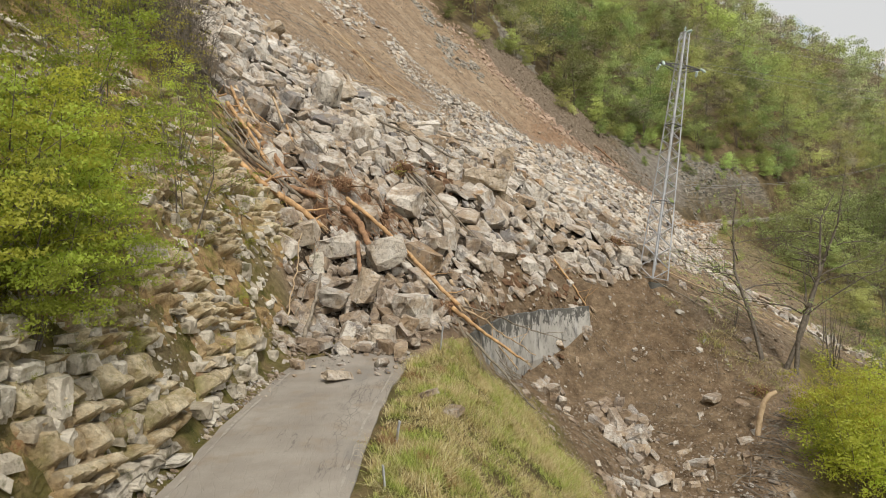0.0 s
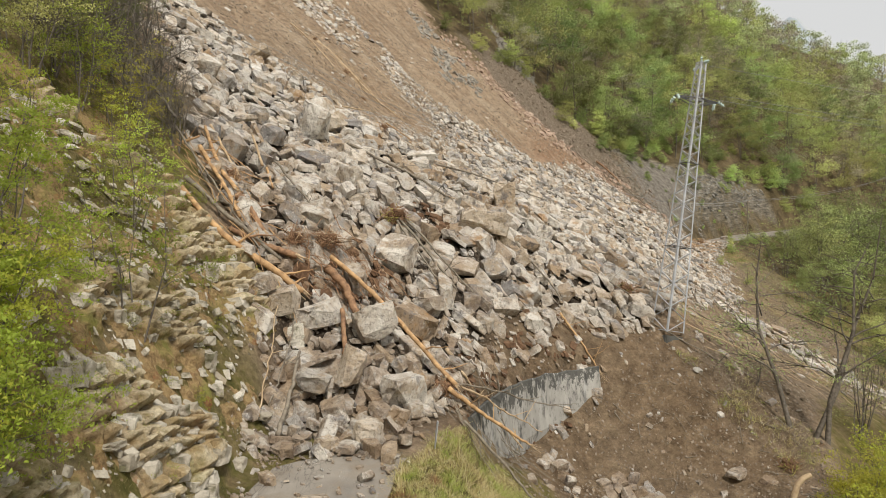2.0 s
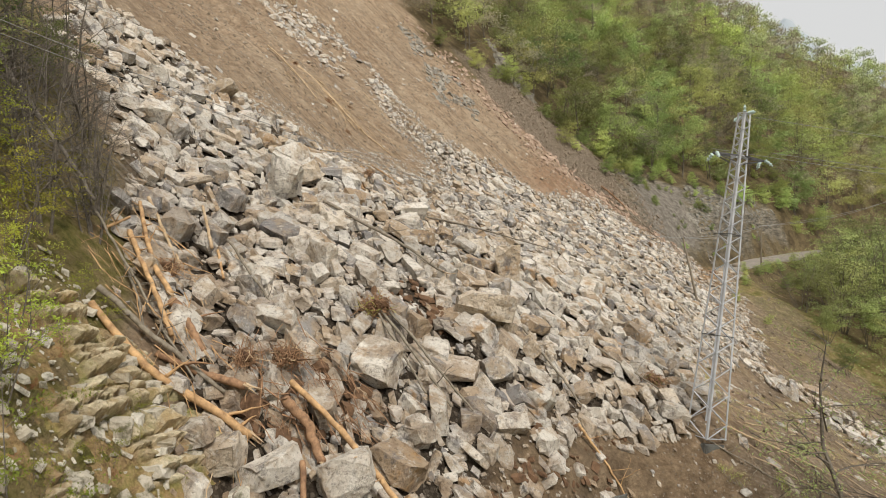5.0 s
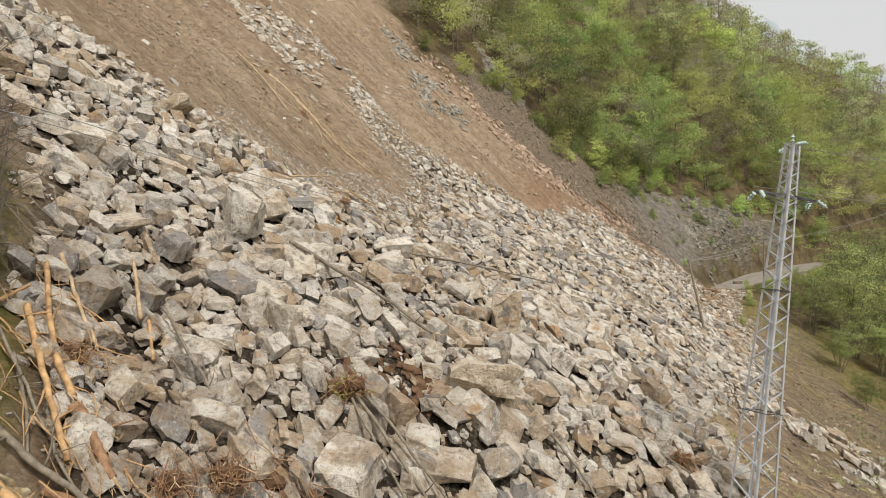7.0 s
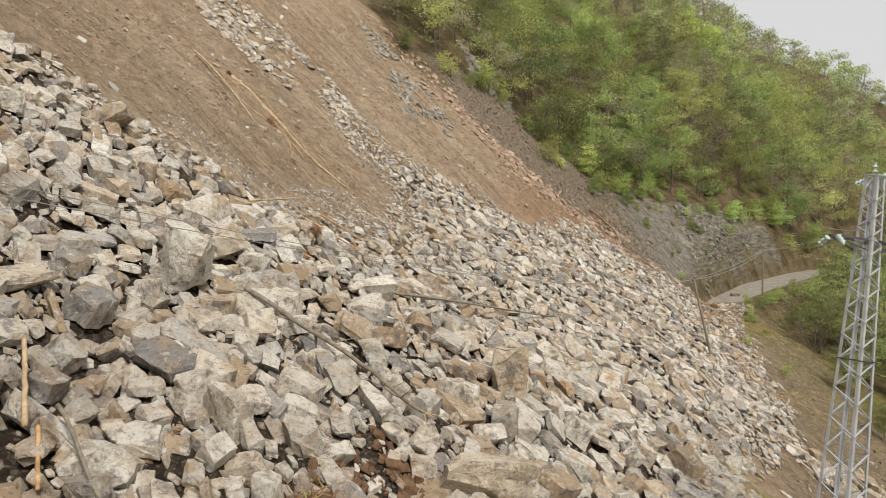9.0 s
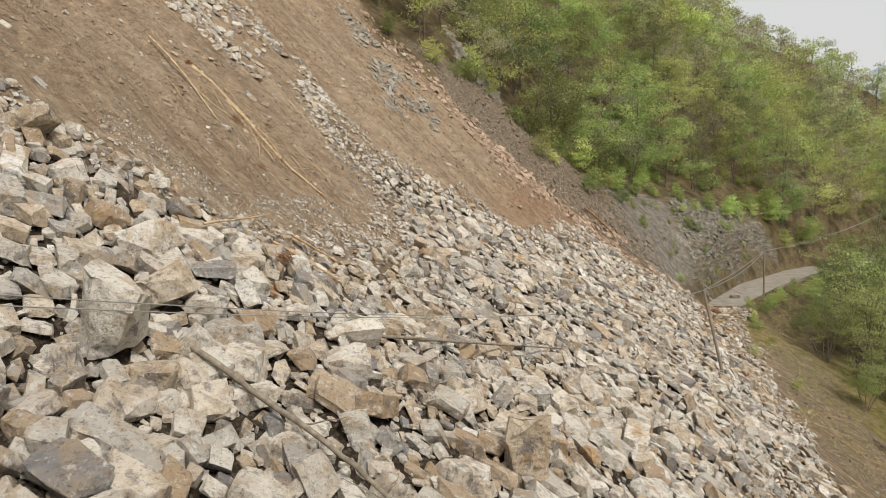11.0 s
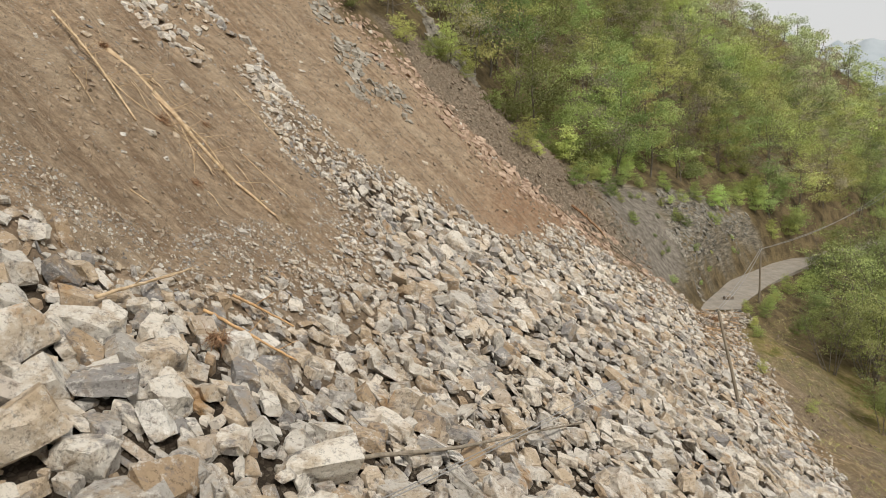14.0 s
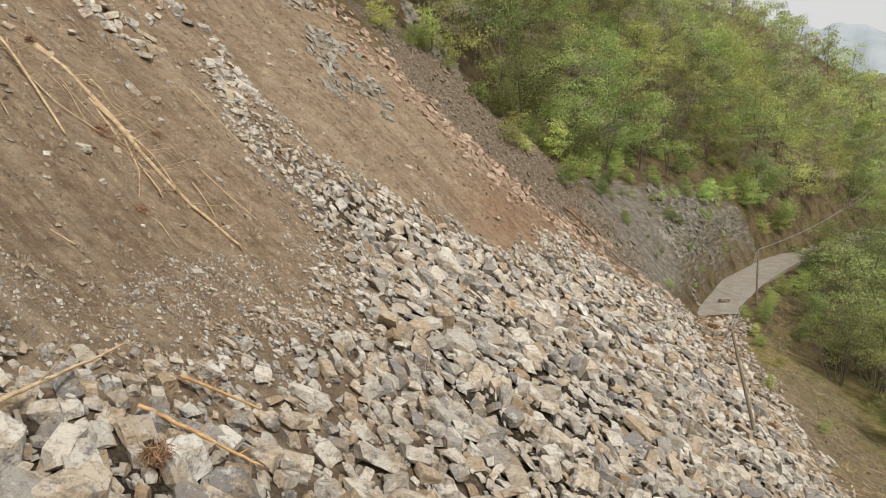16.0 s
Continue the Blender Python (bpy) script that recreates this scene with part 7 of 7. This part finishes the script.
def sprout(x, y, scale, turn):
    """One low plant of the undergrowth."""
    c, s = math.cos(radians(turn)), math.sin(radians(turn))
    z = float(ground_height(x, y))
    for (v, f), out in ((w, low_wood), (l, low_leaf)):
        p = v * scale
        out.append((np.column_stack([p[:, 0] * c - p[:, 1] * s + x, p[:, 0] * s + p[:, 1] * c + y, p[:, 2] + z]), f))


sprout(-7.6, 20.2, 0.8, 0)
r = random.Random(5)
for k in range(170):
    y = r.uniform(7, 33)
    x = -r.uniform(7.2, 17) + 0.02 * y
    sprout(x, y, r.uniform(0.4, 1.0), r.uniform(0, 360))

for k in range(34):
    y = r.uniform(7, 26)
    sprout(-r.uniform(6.4, 8.2) + 0.03 * max(y - 18, 0), y, r.uniform(0.3, 0.7), r.uniform(0, 360))
under = tagged(new("undergrowth"), "low yellow-green undergrowth on the rocky bank", "undergrowth", kind="stuff")
part_mesh("stem", mesh_from("stem", *gather(low_wood), [BARK]), under)
part_mesh("foliage", mesh_from("foliage", *gather(low_leaf), [LEAF_LIME]), under)


# ---- grass ----
def grass(name, outline, tries, blade, label, seed, keep=None, blades=9, rough=0.6, material=TURF):
    q = np.random.default_rng(seed)
    px, py = [p[0] for p in outline], [p[1] for p in outline]
    x, y = q.uniform(min(px), max(px), tries), q.uniform(min(py), max(py), tries)
    ok = inside(outline, x, y)
    if keep is not None:
        ok &= keep(x, y)
    x, y = x[ok], y[ok]
    n = len(x) * blades
    cx_, cy_ = np.repeat(x, blades) + q.normal(0, 0.06, n), np.repeat(y, blades) + q.normal(0, 0.06, n)
    z = ground_height(cx_, cy_)
    length = np.repeat(q.uniform(0.5, 1.2, len(x)) * np.clip(1 + rough * fbm(x, y, 1.2, 3, seed), 0.35, 1.9), blades) * blade * q.uniform(0.6, 1.2, n)
    a = q.uniform(0, 2 * math.pi, n)
    lean = q.uniform(0.4, 1.4, n)
    side = np.stack([-np.sin(a), np.cos(a), np.zeros(n)], 1) * (0.005 + 0.017 * blade)
    root = np.stack([cx_, cy_, z - 0.02], 1)
    tip = root + np.stack([np.cos(a) * lean * length, np.sin(a) * lean * length, length * (1 - 0.52 * lean)], 1)
    v = np.stack([root - side, root + side, tip], 1).reshape(-1, 3)
    f = np.arange(n * 3).reshape(-1, 3)
    return tagged(new(name, mesh_from(name, v, f, [material])), label, "grass", kind="stuff")


VERGE = [(-1.5, 2), (-1.5, 18), (-1.1, 24.6), (0.3, 28), (2.4, 30.4), (4.0, 27.5), (5.6, 24), (7.5, 18), (9, 10), (9, 2)]
grass("verge_grass", VERGE, 22000, 0.36, "rough green and straw-coloured grass on the road verge", 71)
grass("bank_grass", [(-6.0, 6), (-5.7, 20), (-5.4, 26), (-7, 31), (-10, 33), (-14, 36), (-18, 30), (-18, 6)], 14000, 0.24, "tufts of dry grass between the rocks of the bank", 72, material=DRY_TURF, keep=lambda x, y: fbm(x, y, 1.5, 3, 14) > -0.2, blades=9)
grass("slope_grass", [(12.5, 42), (16, 41), (22, 46), (34, 56), (40, 70), (40, 90), (46, 110), (42, 106), (38, 100), (33, 86), (29, 76), (27, 66), (20, 58), (15, 50)], 13000, 0.3, "thin dry grass on the slope below the slide", 73, keep=lambda x, y: fbm(x, y, 4.0, 3, 15) > -0.12, blades=6)
grass("far_verge_grass", [(38.5, 103.5), (42.8, 110.6), (52.4, 120.8), (65, 132), (68, 130), (56, 118), (46, 107), (41, 101)], 2600, 0.4, "green grass along the far road", 75, blades=6)
grass("spur_grass", [(11.8, 41.6), (14.2, 41.8), (17.2, 40), (17.6, 36.5), (16.0, 34.6), (15.0, 36), (13.2, 38.6)], 1500, 0.34, "yellowish grass on the spur below the pylon", 76, keep=lambda x, y: fbm(x, y, 1.4, 3, 17) > -0.1, blades=7)
grass("pylon_grass", [(11.5, 46), (14, 45), (19, 60), (17, 60), (13, 50)], 900, 0.35, "green grass and weeds beside the pylon", 74, blades=8)


# ---- far mountains, haze painted into their colour ----
def far_range():
    a = np.linspace(radians(5), radians(75), 140)
    rows = []
    for d, base in ((2300, 0.0), (2500, 0.35), (2750, 0.75), (3000, 1.0), (3300, 0.8)):
        h = 430 + 120 * fbm(a * 9, a * 0 + 1, 1.0, 4, 33) - 60 * np.cos(a * 7)
        rows.append(np.stack([np.sin(a) * d, np.cos(a) * d, -40 + h * base + 25 * fbm(a * 40, a * 0 + d, 1.0, 3, 35)], 1))
    v = np.stack(rows, 0)
    i = np.arange(v.shape[0] * v.shape[1]).reshape(v.shape[:2])
    q = np.stack([i[:-1, :-1], i[:-1, 1:], i[1:, 1:], i[1:, :-1]], -1).reshape(-1, 4)
    # pale bluish base colour stands in for the air in between
    return mesh_from("mountain_range", v.reshape(-1, 3), np.concatenate([q[:, :3], q[:, [0, 2, 3]]]), [plain("haze_tinted_slopes", (0.30, 0.345, 0.38), (0.40, 0.44, 0.47), 160, 1.0, 0.0, 0.0)], smooth=True)


tagged(new("backdrop_mountains", far_range()), "mountain range beyond the valley, its haze put into the pale colour", "mountains", kind="structure")
